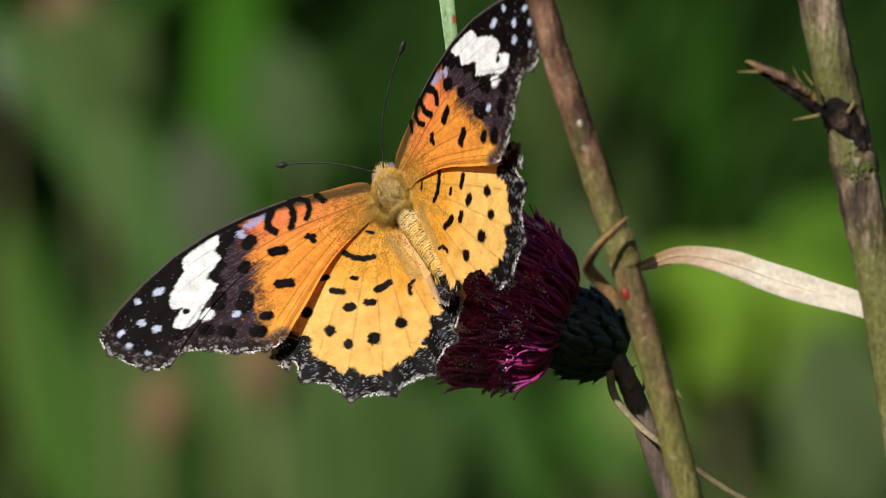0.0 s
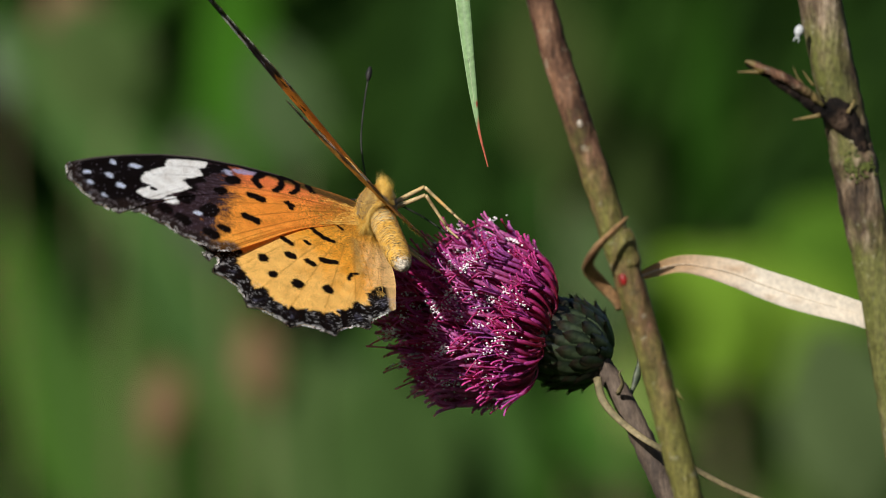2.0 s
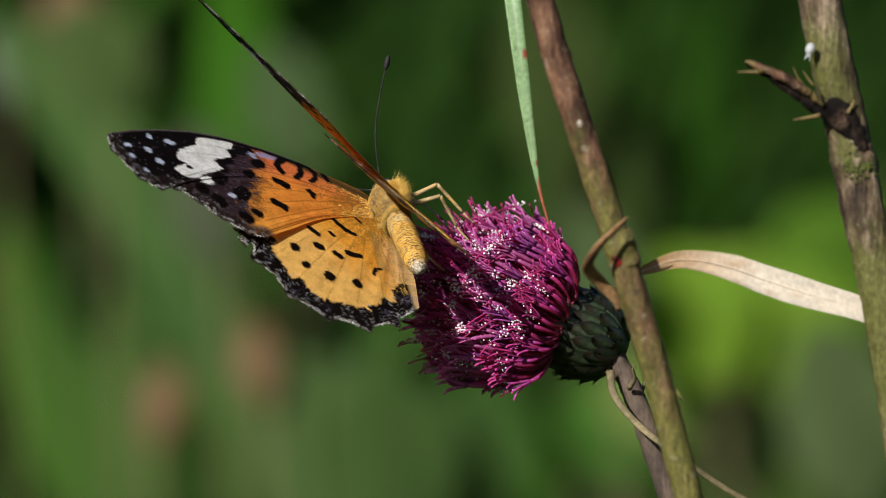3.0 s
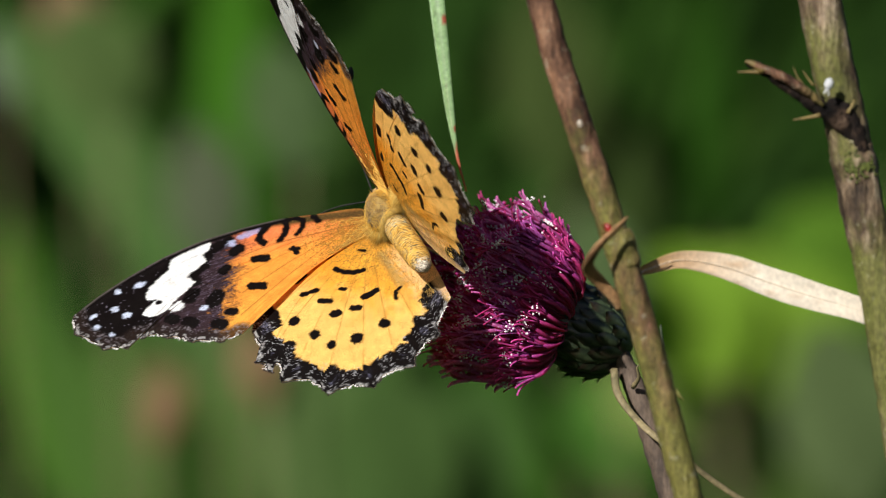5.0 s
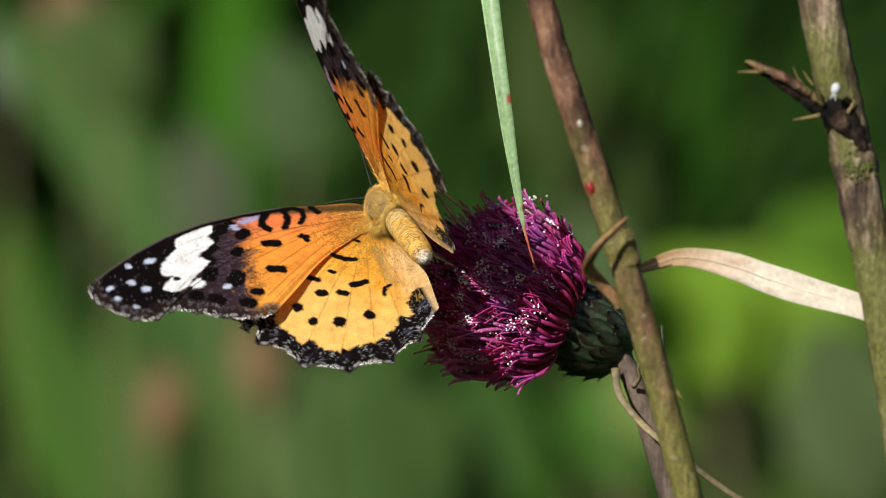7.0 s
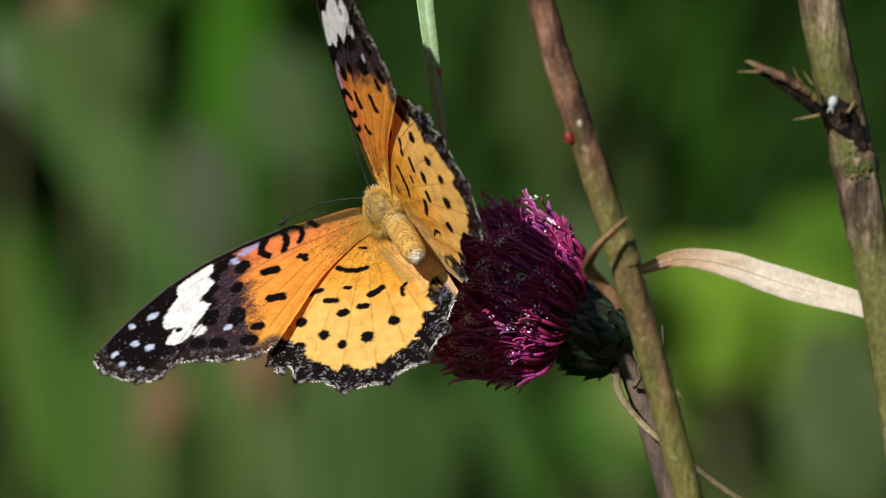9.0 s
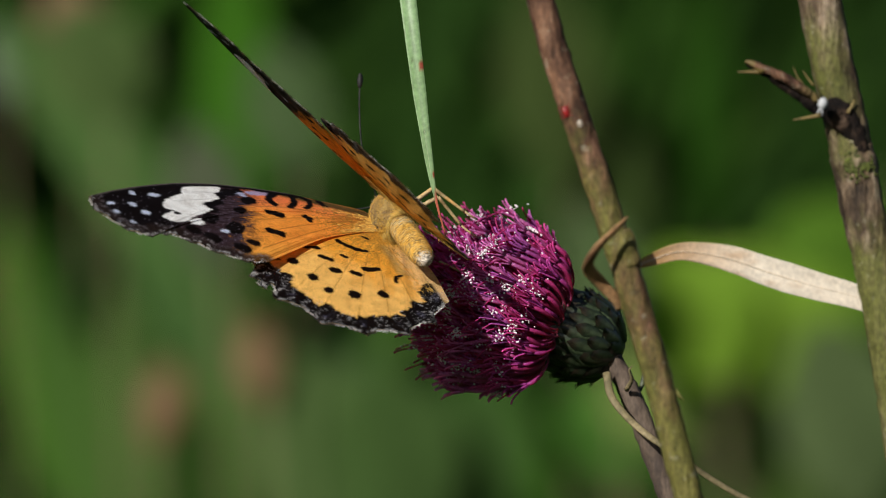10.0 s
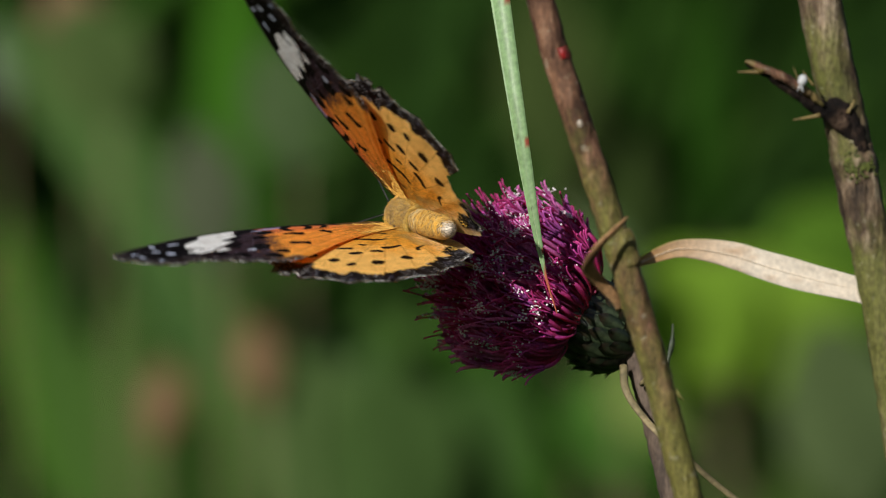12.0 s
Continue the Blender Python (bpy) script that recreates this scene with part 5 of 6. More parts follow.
    # head
    hd = mesh_object("head", *ball_data((3.0 * MM, 0, -0.6 * MM), 1.35 * MM, 1.5 * MM, 1.3 * MM, 18, 12), M_BODY, ob, "small furry head")
    for sd in (-1, 1):
        mesh_object("eye", *ball_data((3.4 * MM, sd * 1.2 * MM, -0.55 * MM), 0.85 * MM, 0.75 * MM, 0.95 * MM, 18, 12), M_EYE, hd, "glossy grey brown eye")
        tube("palp", smooth_path([(3.9 * MM, sd * 0.4 * MM, -1.1 * MM), (4.6 * MM, sd * 0.45 * MM, -1.0 * MM), (5.0 * MM, sd * 0.5 * MM, -0.6 * MM)], 8), lambda s: 0.42 * MM * (1.15 - s), M_BODY, hd, sides=8)
    pieces = []
    for i in range(700):
        a, z = rng.uniform(0, 2 * math.pi), rng.uniform(-1, 1)
        q = math.sqrt(1 - z * z)
        nrm = np.array((z, q * math.cos(a), q * math.sin(a)))
        if abs(nrm[1]) > 0.75:
            continue
        p = nrm * np.array((1.35, 1.5, 1.3)) + np.array((3.0, 0, -0.6))
        pieces.append(fur_piece(p * MM, nrm + np.array([rng.gauss(0, 0.3) for _ in range(3)]), rng.uniform(0.4, 0.9) * MM, 0.045 * MM, rng.choice(((0.45, 0.25, 0.06), (0.35, 0.2, 0.05), (0.6, 0.45, 0.25)))))
    v, f, cc = joined(pieces)
    tagged(mesh_object("fur", v, f, M_FUR, hd, colors=cc), kind="stuff")
    for sd in (-1, 1):
        an = smooth_path([(3.7 * MM, sd * 0.5 * MM, 0.4 * MM), (7.6 * MM, sd * 4.2 * MM, 2.6 * MM), (10.6 * MM, sd * 8.2 * MM, 3.8 * MM), (12.4 * MM, sd * 11.4 * MM, 4.6 * MM)], 40)
        an = an[0] + (an - an[0]) * (0.9 if sd > 0 else 1.13)
        tube("antenna", an, lambda s: (0.10 + 0.006 * math.sin(160 * s)) * MM, M_ANTENNA, hd, "thin dark antenna", sides=8)
        club = smooth_path([an[-5], an[-2], an[-1] + (an[-1] - an[-4]) * 0.7], 12)
        tube("antenna_club", club, lambda s: (0.12 + 0.30 * math.sin(math.pi * min(1, 0.08 + 0.86 * s)) ** 1.2) * MM, M_ANTENNA, hd, "dark club with a brown tip", sides=10)
    # abdomen, in its own space along -x
    rings, sg = 130, 40
    av, af, ac = [], [], []
    for i in range(rings):
        s = i / (rings - 1)
        r = 1.78 * (1 - 0.14 * s) * math.sqrt(max(0.0, 1 - max(0, (s - 0.72) / 0.2802) ** 2)) * (0.75 + 0.25 * min(1, s * 6))
        r *= 1 + 0.016 * math.cos(2 * math.pi * s * 8.5)
        for k in range(sg):
            w = 2 * math.pi * k / sg
            av.append((-s * 13.2 * MM, r * math.cos(w) * MM, r * math.sin(w) * MM))
            up = math.sin(w)
            col = np.array((0.52, 0.29, 0.045)) * (1 + 0.25 * rng.uniform(-1, 1))
            wave = math.cos(2 * math.pi * s * 8.5 + 0.5 * math.sin(3 * w))
            row = math.sin(2 * math.pi * s * 34 + 0.8 * math.sin(4 * w) + 0.5 * math.sin(9 * w))
            if row > 0.35 and rng.random() < 0.6:
                col = np.array((0.60, 0.43, 0.17)) * rng.uniform(0.7, 1.15)
            if s < 0.3 and rng.random() < 0.3:
                col = np.array((0.42, 0.40, 0.28)) * rng.uniform(0.6, 1.2)
            if up > -0.2 and rng.random() < (0.60 if row < -0.4 else 0.10) * (1.0 if wave < 0.3 else 0.55):
                col = np.array((0.07, 0.045, 0.02))
            if up < -0.5:
                col = np.array((0.60, 0.48, 0.28))
            if rng.random() < (s - 0.88) / 0.09:
                col = np.array((0.62, 0.55, 0.46)) * (rng.uniform(0.6, 1.15) if rng.random() < 0.7 else 0.12)
            ac.append(col)
    for i in range(rings - 1):
        for k in range(sg):
            k2 = (k + 1) % sg
            af.append((i * sg + k, i * sg + k2, (i + 1) * sg + k2, (i + 1) * sg + k))
    ab = mesh_object("abdomen", av, af, M_ABDOMEN, ob, "banded golden abdomen with a pale tip", colors=np.array(ac))
    pieces = []
    for i in range(4200):
        s = rng.random() ** 0.9 * 0.985
        w = rng.uniform(0, 2 * math.pi)
        r = 1.75 * (1 - 0.14 * s) * math.sqrt(max(0.0, 1 - max(0, (s - 0.72) / 0.2802) ** 2))
        p = np.array((-s * 13.2, r * math.cos(w), r * math.sin(w)))
        dv = np.array((-1.0, 0.45 * math.cos(w), 0.45 * math.sin(w))) + np.array([rng.gauss(0, 0.2) for _ in range(3)])
        col = rng.choice(((0.60, 0.34, 0.045), (0.48, 0.27, 0.035), (0.62, 0.43, 0.12), (0.50, 0.38, 0.15), (0.07, 0.045, 0.02), (0.05, 0.03, 0.015)))
        if rng.random() < (s - 0.88) / 0.09 or math.sin(w) < -0.55:
            col = rng.choice(((0.64, 0.57, 0.47), (0.50, 0.42, 0.32), (0.08, 0.06, 0.05)))
        pieces.append(fur_piece(p * MM, dv, rng.uniform(0.12, 0.26) * MM, 0.036 * MM, col))
    v, f, cc = joined(pieces)
    tagged(mesh_object("scale_fur", v, f, M_FUR, ab, colors=cc), kind="stuff")
    parts["ab"] = ab
    # legs and tongue
    legs = [((0.8, -1.0, -1.8), (1.2, -5.2, -4.8), (-1.2, -4.3, -9.4), (-2.4, -4.2, -11.0)), ((-0.4, -1.0, -1.8), (-1.4, -4.9, -4.3), (-3.4, -2.9, -8.3), (-5.0, -2.6, -10.0)),
            ((1.2, 1.2, -1.6), (2.0, 2.6, -4.6), (-1.0, 2.8, -8.2), (-3.6, 2.6, -11.0)), ((0.0, 1.2, -1.8), (-0.6, 2.6, -4.4), (-3.6, 2.6, -7.6), (-6.6, 2.2, -9.6))]
    for pts in legs:
        m = [np.array(p) * MM for p in pts]
        lg = tube("leg", smooth_path([m[0], m[0] * 0.5 + m[1] * 0.5, m[1]], 10), lambda s: (0.36 - 0.10 * s) * MM, M_LEG, ob, "slender buff leg", sides=9)
        tube("shin", smooth_path([m[1], m[1] * 0.5 + m[2] * 0.5, m[2]], 10), lambda s: (0.24 - 0.05 * s) * MM, M_LEG, lg, sides=8)
        tube("foot", smooth_path([m[2], m[2] * 0.5 + m[3] * 0.5 + np.array((0, 0, 0.3)) * MM, m[3]], 10), lambda s: (0.17 - 0.05 * s) * MM, M_LEG, lg, sides=8)
    tube("proboscis", smooth_path([(4.0 * MM, 0, -1.4 * MM), (5.0 * MM, -0.5 * MM, -4.0 * MM), (3.5 * MM, -1.0 * MM, -8.0 * MM), (0.5 * MM, -1.2 * MM, -11.0 * MM)], 24), 0.11 * MM, M_ANTENNA, ob, "thin dark tongue", sides=7)
    return ob, parts


M_STRAW_DARK = noisy("dry_sheath", [(0.3, (0.10, 0.048, 0.022)), (0.5, (0.28, 0.15, 0.065)), (0.7, (0.46, 0.29, 0.15))], 200, 0.7, 1800, (1, 1, 1), 0.0001)

build_ground()
front_stem = build_front_stem()
side_stem = build_side_stem()
dry_leaf = build_dry_leaf()
blade = build_grass_blade()
thistle = build_thistle()
butterfly, wings = build_butterfly()
mite = build_mite()
fluff = build_fluff()
build_meadow()


def motions():
    """What moves: the butterfly and its wings, the swaying thistle, the blade, the dry leaf and two tiny insects."""
    # seconds; place in mm; turn; flap left, right and sweep left, right of the forewings; the same of the hindwings; lift and yaw of the abdomen; twist of the left and right wings
    flight = [
        (0.0, -6.28, -0.84, 7.26, -73.9, -52.1, 139.7, 30.7, 32.9, -1.8, -2.4, 24.2, 26.8, -5.0, -4.2, 8, 5, -1.1, 9.4),
        (0.1, -7.29, -0.85, 7.03, -70.0, -52.5, 136.5, 39.4, 36.7, -1.4, -1.6, 34.1, 34.3, -2.8, -2.2, 8, 4, -1.3, 7.4),
        (0.2, -7.96, -1.05, 5.84, -66.1, -50.4, 126.5, 51.1, 51.9, 1.3, 2.1, 48.0, 49.7, -0.2, -0.7, 7, 2, -3.7, 2.8),
        (0.3, -8.63, -1.30, 4.54, -69.9, -48.8, 128.2, 58.2, 58.1, 3.8, 5.1, 55.7, 55.9, 0.5, -0.4, 7, 0, -4.6, 1.1),
        (0.4, -9.20, -1.63, 4.68, -76.0, -44.2, 135.1, 53.4, 52.6, 7.6, 11.6, 48.5, 49.2, -0.0, -1.7, 7, -1, -9.3, 0.7),
        (0.5, -8.45, -1.96, 5.95, -78.8, -43.6, 138.5, 46.9, 47.7, 11.4, 20.9, 41.8, 43.5, -0.7, -6.8, 6, -3, -10.3, 0.9),
        (0.6, -7.23, -1.32, 7.04, -75.7, -41.9, 132.2, 35.0, 34.2, 15.6, 19.4, 31.2, 31.5, -2.6, -5.0, 5, -3, -8.5, 0.7),
        (0.7, -6.92, -0.77, 6.82, -72.0, -41.0, 124.0, 31.7, 35.9, 9.1, 13.6, 29.5, 32.6, 0.8, -2.5, 3, -4, -3.7, -1.9),
        (0.8, -7.41, -0.41, 5.88, -65.9, -44.4, 120.1, 45.9, 42.7, 1.9, 4.1, 43.8, 40.8, 2.5, 1.1, 1, -5, -3.2, 1.5),
        (0.9, -7.83, -0.32, 5.67, -62.3, -40.1, 110.0, 62.8, 63.9, 4.2, 4.9, 60.2, 62.4, 1.9, 3.2, -0, -6, -9.3, -1.9),
        (1.0, -8.68, -0.24, 5.11, -63.2, -30.4, 110.5, 67.1, 68.1, 5.5, 17.4, 64.7, 68.3, 0.8, -1.8, -2, -6, -15.9, -6.2),
        (1.1, -9.23, -0.33, 6.26, -67.7, -38.0, 112.8, 68.3, 69.2, 5.8, 9.3, 66.1, 68.3, 0.8, -0.0, -4, -7, -8.4, -2.5),
        (1.2, -8.68, -0.44, 5.46, -67.8, -38.1, 110.4, 74.5, 73.4, 5.2, 8.5, 73.5, 72.6, 0.6, 0.4, -6, -8, -6.7, -1.1),
        (1.3, -8.84, -0.48, 4.13, -65.4, -40.1, 106.7, 80.1, 79.1, 5.6, 7.7, 79.0, 78.5, 1.6, 0.8, -7, -8, -5.4, -1.3),
        (1.4, -9.25, -0.56, 3.70, -67.8, -37.1, 110.5, 83.7, 81.7, 8.6, 11.6, 83.4, 81.6, 0.3, 0.6, -9, -9, -8.9, -2.7),
        (1.5, -9.39, -0.61, 5.48, -71.1, -27.6, 114.7, 74.9, 69.1, 15.0, 22.6, 75.0, 69.9, -5.8, 1.4, -11, -10, -22.2, -7.1),
        (1.6, -8.02, -0.55, 6.29, -70.0, -38.9, 123.0, 62.1, 60.0, 17.2, 16.4, 62.1, 58.9, -4.7, -1.6, -9, -9, -11.0, -5.8),
        (1.7, -6.84, -0.42, 6.66, -70.0, -43.5, 123.8, 53.6, 55.0, 17.9, 13.8, 51.1, 53.1, -6.2, -2.8, -7, -9, -6.5, -4.0),
        (1.8, -7.43, -0.20, 6.05, -66.0, -37.3, 118.4, 53.3, 52.5, 5.4, 4.9, 51.0, 51.1, 0.7, 1.6, -5, -8, -4.0, -1.9),
        (1.9, -9.32, -0.12, 5.18, -63.8, -30.7, 112.2, 60.2, 59.8, 1.6, 4.3, 58.0, 59.3, 2.6, 2.7, -3, -7, -7.8, -1.9),
        (2.0, -8.70, -0.13, 5.36, -63.4, -24.0, 108.1, 74.0, 70.2, -1.2, 13.3, 70.2, 74.3, 2.6, 0.6, -2, -7, -16.9, -5.3),
        (2.1, -7.18, -0.17, 6.06, -60.1, -33.8, 100.1, 83.7, 82.8, 3.5, 5.5, 78.3, 81.1, 1.9, 1.2, 0, -6, -7.1, -2.2),
        (2.2, -6.99, -0.42, 4.92, -59.4, -35.8, 104.0, 87.0, 82.9, 1.8, 4.7, 91.8, 83.6, 3.2, 1.5, 2, -5, -4.5, -1.2),
        (2.3, -7.77, -0.68, 6.31, -66.9, -40.9, 115.9, 80.4, 79.0, 7.0, 8.7, 75.9, 76.6, 0.0, 0.1, 4, -5, -6.3, -1.9),
        (2.4, -9.32, -0.89, 5.52, -72.0, -38.7, 126.1, 61.5, 59.5, 14.5, 14.1, 57.1, 55.4, -2.3, -1.0, 6, -4, -11.5, -4.6),
        (2.5, -8.55, -0.90, 6.08, -75.0, -36.2, 132.5, 44.9, 42.8, 14.5, 20.6, 39.4, 41.3, -0.5, -5.1, 8, -3, -12.1, -4.7),
        (2.6, -6.49, -0.34, 6.43, -70.6, -40.3, 125.8, 44.9, 43.8, 4.7, 12.9, 42.7, 45.5, 0.1, -6.0, 8, -3, -1.7, 5.0),
        (2.7, -6.32, 0.04, 6.74, -65.9, -38.7, 117.2, 55.3, 55.2, 0.2, 4.5, 48.3, 52.6, 3.2, 0.2, 8, -3, -3.6, 1.4),
        (2.8, -7.23, 0.28, 5.70, -62.8, -35.9, 113.7, 59.3, 57.6, -0.9, 2.4, 56.4, 55.2, 3.4, 1.9, 8, -3, -5.8, -0.6),
        (2.9, -7.88, 0.59, 5.21, -62.8, -31.2, 115.4, 72.3, 68.8, -2.0, 2.3, 64.6, 68.2, 3.3, 2.7, 8, -2, -7.6, -3.4),
        (3.0, -6.91, 0.98, 5.76, -63.4, -35.1, 116.6, 77.9, 77.1, 1.2, 10.5, 74.2, 81.3, 3.7, -5.2, 8, -2, -8.9, -11.0),
        (3.1, -6.70, 0.53, 6.27, -66.1, -36.5, 117.3, 76.8, 73.4, 6.7, 9.3, 73.1, 73.3, -1.1, -1.6, 8, -2, -8.8, -3.8),
        (3.2, -8.35, 0.24, 6.44, -73.4, -35.7, 126.5, 56.7, 54.9, 9.6, 10.3, 52.9, 53.3, -3.4, -1.0, 8, -2, -10.9, 0.8),
        (3.3, -8.50, 0.28, 6.33, -73.6, -35.7, 126.0, 60.7, 59.2, 9.1, 9.6, 57.0, 57.4, -3.3, -1.0, 9, -1, -10.5, 0.6),
        (3.4, -8.61, 0.31, 6.26, -73.8, -35.7, 125.4, 62.9, 61.5, 8.9, 9.3, 59.1, 59.5, -3.2, -1.0, 9, -1, -10.1, 0.4),
        (3.5, -8.37, 0.35, 6.55, -74.0, -35.7, 124.9, 52.0, 50.8, 11.3, 11.7, 48.2, 48.6, -3.1, -1.0, 9, -1, -9.7, 0.2),
        (3.6, -8.10, 0.38, 6.86, -74.3, -35.7, 124.3, 39.9, 38.8, 14.0, 14.3, 36.0, 36.4, -3.0, -1.0, 9, -1, -9.3, -0.0),
        (3.7, -8.43, 0.42, 6.57, -74.5, -35.7, 123.8, 50.6, 49.7, 12.1, 12.3, 46.6, 47.1, -2.8, -1.0, 9, -0, -8.9, -0.2),
        (3.8, -8.97, 0.45, 6.08, -74.7, -35.6, 123.2, 69.4, 68.7, 8.6, 8.7, 65.4, 66.0, -2.7, -1.0, 9, -0, -8.5, -0.4),
        (3.9, -9.12, 0.48, 5.97, -74.9, -35.6, 122.7, 73.2, 72.7, 8.0, 8.1, 69.2, 69.8, -2.6, -1.0, 9, 0, -8.1, -0.6),
        (4.0, -8.76, 0.52, 6.38, -75.1, -35.6, 122.1, 57.4, 57.0, 11.4, 11.4, 53.4, 54.0, -2.5, -1.0, 9, 0, -7.7, -0.8),
        (4.1, -8.39, 0.55, 6.79, -75.3, -35.6, 121.6, 41.6, 41.4, 14.9, 14.7, 37.5, 38.2, -2.4, -1.0, 9, 1, -7.3, -1.0),
        (4.2, -8.54, 0.59, 6.68, -75.5, -35.6, 121.0, 45.5, 45.4, 14.3, 14.1, 41.3, 42.0, -2.3, -1.0, 10, 1, -6.9, -1.2),
        (4.3, -9.08, 0.62, 6.19, -75.7, -35.6, 120.5, 64.3, 64.4, 10.8, 10.5, 60.1, 60.8, -2.1, -1.0, 10, 1, -6.5, -1.4),
        (4.4, -9.41, 0.65, 5.90, -75.9, -35.6, 119.9, 75.0, 75.3, 8.9, 8.6, 70.8, 71.5, -2.0, -1.0, 10, 1, -6.2, -1.6),
        (4.5, -9.14, 0.69, 6.21, -76.1, -35.6, 119.4, 62.8, 63.3, 11.6, 11.2, 58.6, 59.3, -1.9, -1.0, 10, 1, -5.8, -1.8),
        (4.6, -8.91, 0.72, 6.49, -76.3, -35.6, 118.8, 51.9, 52.5, 14.0, 13.5, 47.6, 48.4, -1.8, -1.0, 10, 2, -5.4, -2.0),
        (4.7, -9.01, 0.76, 6.43, -76.5, -35.6, 118.2, 54.1, 54.9, 13.8, 13.2, 49.8, 50.6, -1.7, -1.0, 10, 2, -5.0, -2.3),
        (4.8, -9.17, 0.79, 6.32, -76.7, -35.6, 117.7, 58.2, 59.1, 13.3, 12.6, 53.8, 54.6, -1.6, -1.0, 10, 2, -4.6, -2.5),
        (4.9, -8.26, 0.90, 5.61, -79.1, -36.5, 125.4, 56.3, 53.9, 12.5, 13.6, 53.3, 51.4, -2.8, -2.6, 16, 8, -5.6, 0.7),
        (5.0, -7.47, 1.05, 4.85, -78.3, -29.2, 119.3, 46.6, 45.7, 13.2, 18.0, 43.5, 39.7, -0.3, -4.0, 7, 0, -8.2, -6.2),
        (5.1, -8.56, 0.74, 4.29, -75.8, -31.9, 108.9, 49.9, 50.0, 5.0, 8.2, 49.2, 47.8, 2.9, 0.5, 7, -1, -3.6, -2.3),
        (5.2, -10.39, 0.53, 3.32, -73.4, -37.7, 102.4, 68.0, 68.3, 3.2, 5.7, 66.0, 66.6, 2.9, 1.5, 6, -3, -5.1, -1.1),
        (5.3, -11.28, 0.45, 2.69, -71.5, -34.9, 107.5, 76.8, 75.9, 2.7, 3.8, 74.0, 74.0, 2.8, 1.3, 6, -4, -1.3, -0.8),
        (5.4, -9.33, 0.35, 4.50, -73.6, -34.2, 112.2, 79.0, 78.1, 5.9, 8.0, 74.5, 72.9, 1.4, -0.4, 5, -6, -4.1, -1.3),
        (5.5, -7.63, 0.17, 5.28, -76.4, -24.8, 116.1, 68.6, 64.0, 9.2, 22.2, 66.1, 58.2, -0.6, -5.2, 4, -8, -14.0, -2.9),
        (5.6, -8.10, 0.10, 5.66, -77.8, -31.4, 124.0, 54.7, 52.9, 11.4, 13.5, 51.1, 47.9, -1.5, -1.8, 9, -3, -8.4, -1.7),
        (5.7, -8.96, 0.02, 5.23, -79.6, -34.4, 127.8, 37.8, 39.6, 12.5, 11.8, 36.0, 37.6, -2.1, -1.9, 14, 6, -4.6, -2.6),
        (5.8, -8.89, -0.02, 5.60, -76.9, -29.7, 122.8, 29.1, 30.6, 11.4, 13.3, 27.0, 29.3, -0.9, -2.1, 10, 0, -5.0, -0.8),
        (5.9, -8.09, 0.01, 5.59, -73.3, -26.7, 123.5, 39.1, 36.7, 4.6, 9.5, 36.2, 35.6, 1.7, 2.8, 8, -0, -5.3, -4.3),
        (6.0, -7.36, -0.13, 5.83, -70.0, -29.0, 116.9, 53.8, 50.9, -0.3, 10.8, 49.3, 51.1, 4.0, 8.7, 6, -1, -9.9, -9.2),
        (6.1, -8.65, -0.27, 5.26, -71.0, -26.1, 116.4, 65.9, 61.7, -0.2, 4.4, 61.6, 59.9, 2.5, 6.6, 8, -1, -10.7, -4.1),
        (6.2, -10.33, -0.36, 5.00, -71.8, -28.8, 115.4, 72.9, 71.5, -0.3, 1.6, 67.8, 66.6, 2.8, 4.5, 10, -2, -10.8, -1.7),
        (6.3, -10.58, -0.40, 4.61, -73.4, -33.2, 118.9, 71.3, 72.6, 2.0, 0.9, 67.2, 69.3, 2.6, 4.4, 12, -2, -6.9, -1.2),
        (6.4, -9.71, -0.42, 5.80, -78.9, -34.6, 130.0, 59.9, 59.7, 5.5, 8.4, 57.7, 57.8, 1.7, 0.5, 14, -3, -8.2, -1.3),
        (6.5, -7.44, -0.41, 5.51, -77.9, -27.5, 134.9, 42.7, 42.2, 10.7, 19.5, 38.3, 40.7, 1.2, -4.8, 16, -4, -10.9, -2.7),
        (6.6, -6.64, -0.14, 6.47, -79.7, -30.9, 138.3, 38.2, 34.4, 10.7, 17.7, 34.5, 34.4, 0.6, -4.9, 14, -2, -6.9, -1.9),
        (6.7, -8.51, 0.11, 6.93, -81.8, -31.9, 134.5, 22.2, 22.4, 10.7, 16.6, 18.2, 19.5, -1.4, -6.1, 15, -1, -1.8, -2.6),
        (6.8, -10.27, 0.35, 6.46, -82.3, -35.6, 130.0, 16.2, 20.7, 5.7, 6.1, 6.9, 14.8, -1.3, -1.6, 12, -2, -0.1, -1.6),
        (6.9, -8.17, 0.36, 6.07, -75.5, -28.9, 123.6, 38.3, 37.5, 0.9, 4.3, 25.9, 32.2, 0.7, -0.6, 10, -2, -3.7, 1.9),
        (7.0, -7.44, 0.11, 5.46, -70.2, -26.4, 121.0, 57.2, 54.1, -2.5, 1.6, 50.9, 50.8, 4.2, 4.4, 8, -3, -14.8, -0.3),
        (7.1, -8.95, -0.08, 5.43, -71.1, -29.0, 120.8, 67.7, 65.3, -1.0, 2.1, 61.9, 61.4, 4.3, 4.9, 11, -3, -13.0, -1.0),
        (7.2, -10.64, -0.19, 5.58, -73.5, -29.0, 124.9, 68.1, 67.3, 4.9, 7.7, 65.2, 63.7, 2.0, 2.5, 13, -1, -12.7, -2.2),
        (7.3, -9.60, -0.20, 6.39, -75.0, -27.0, 129.8, 48.6, 46.5, 11.4, 16.2, 43.5, 41.5, 0.6, -1.3, 11, -5, -12.8, -4.2),
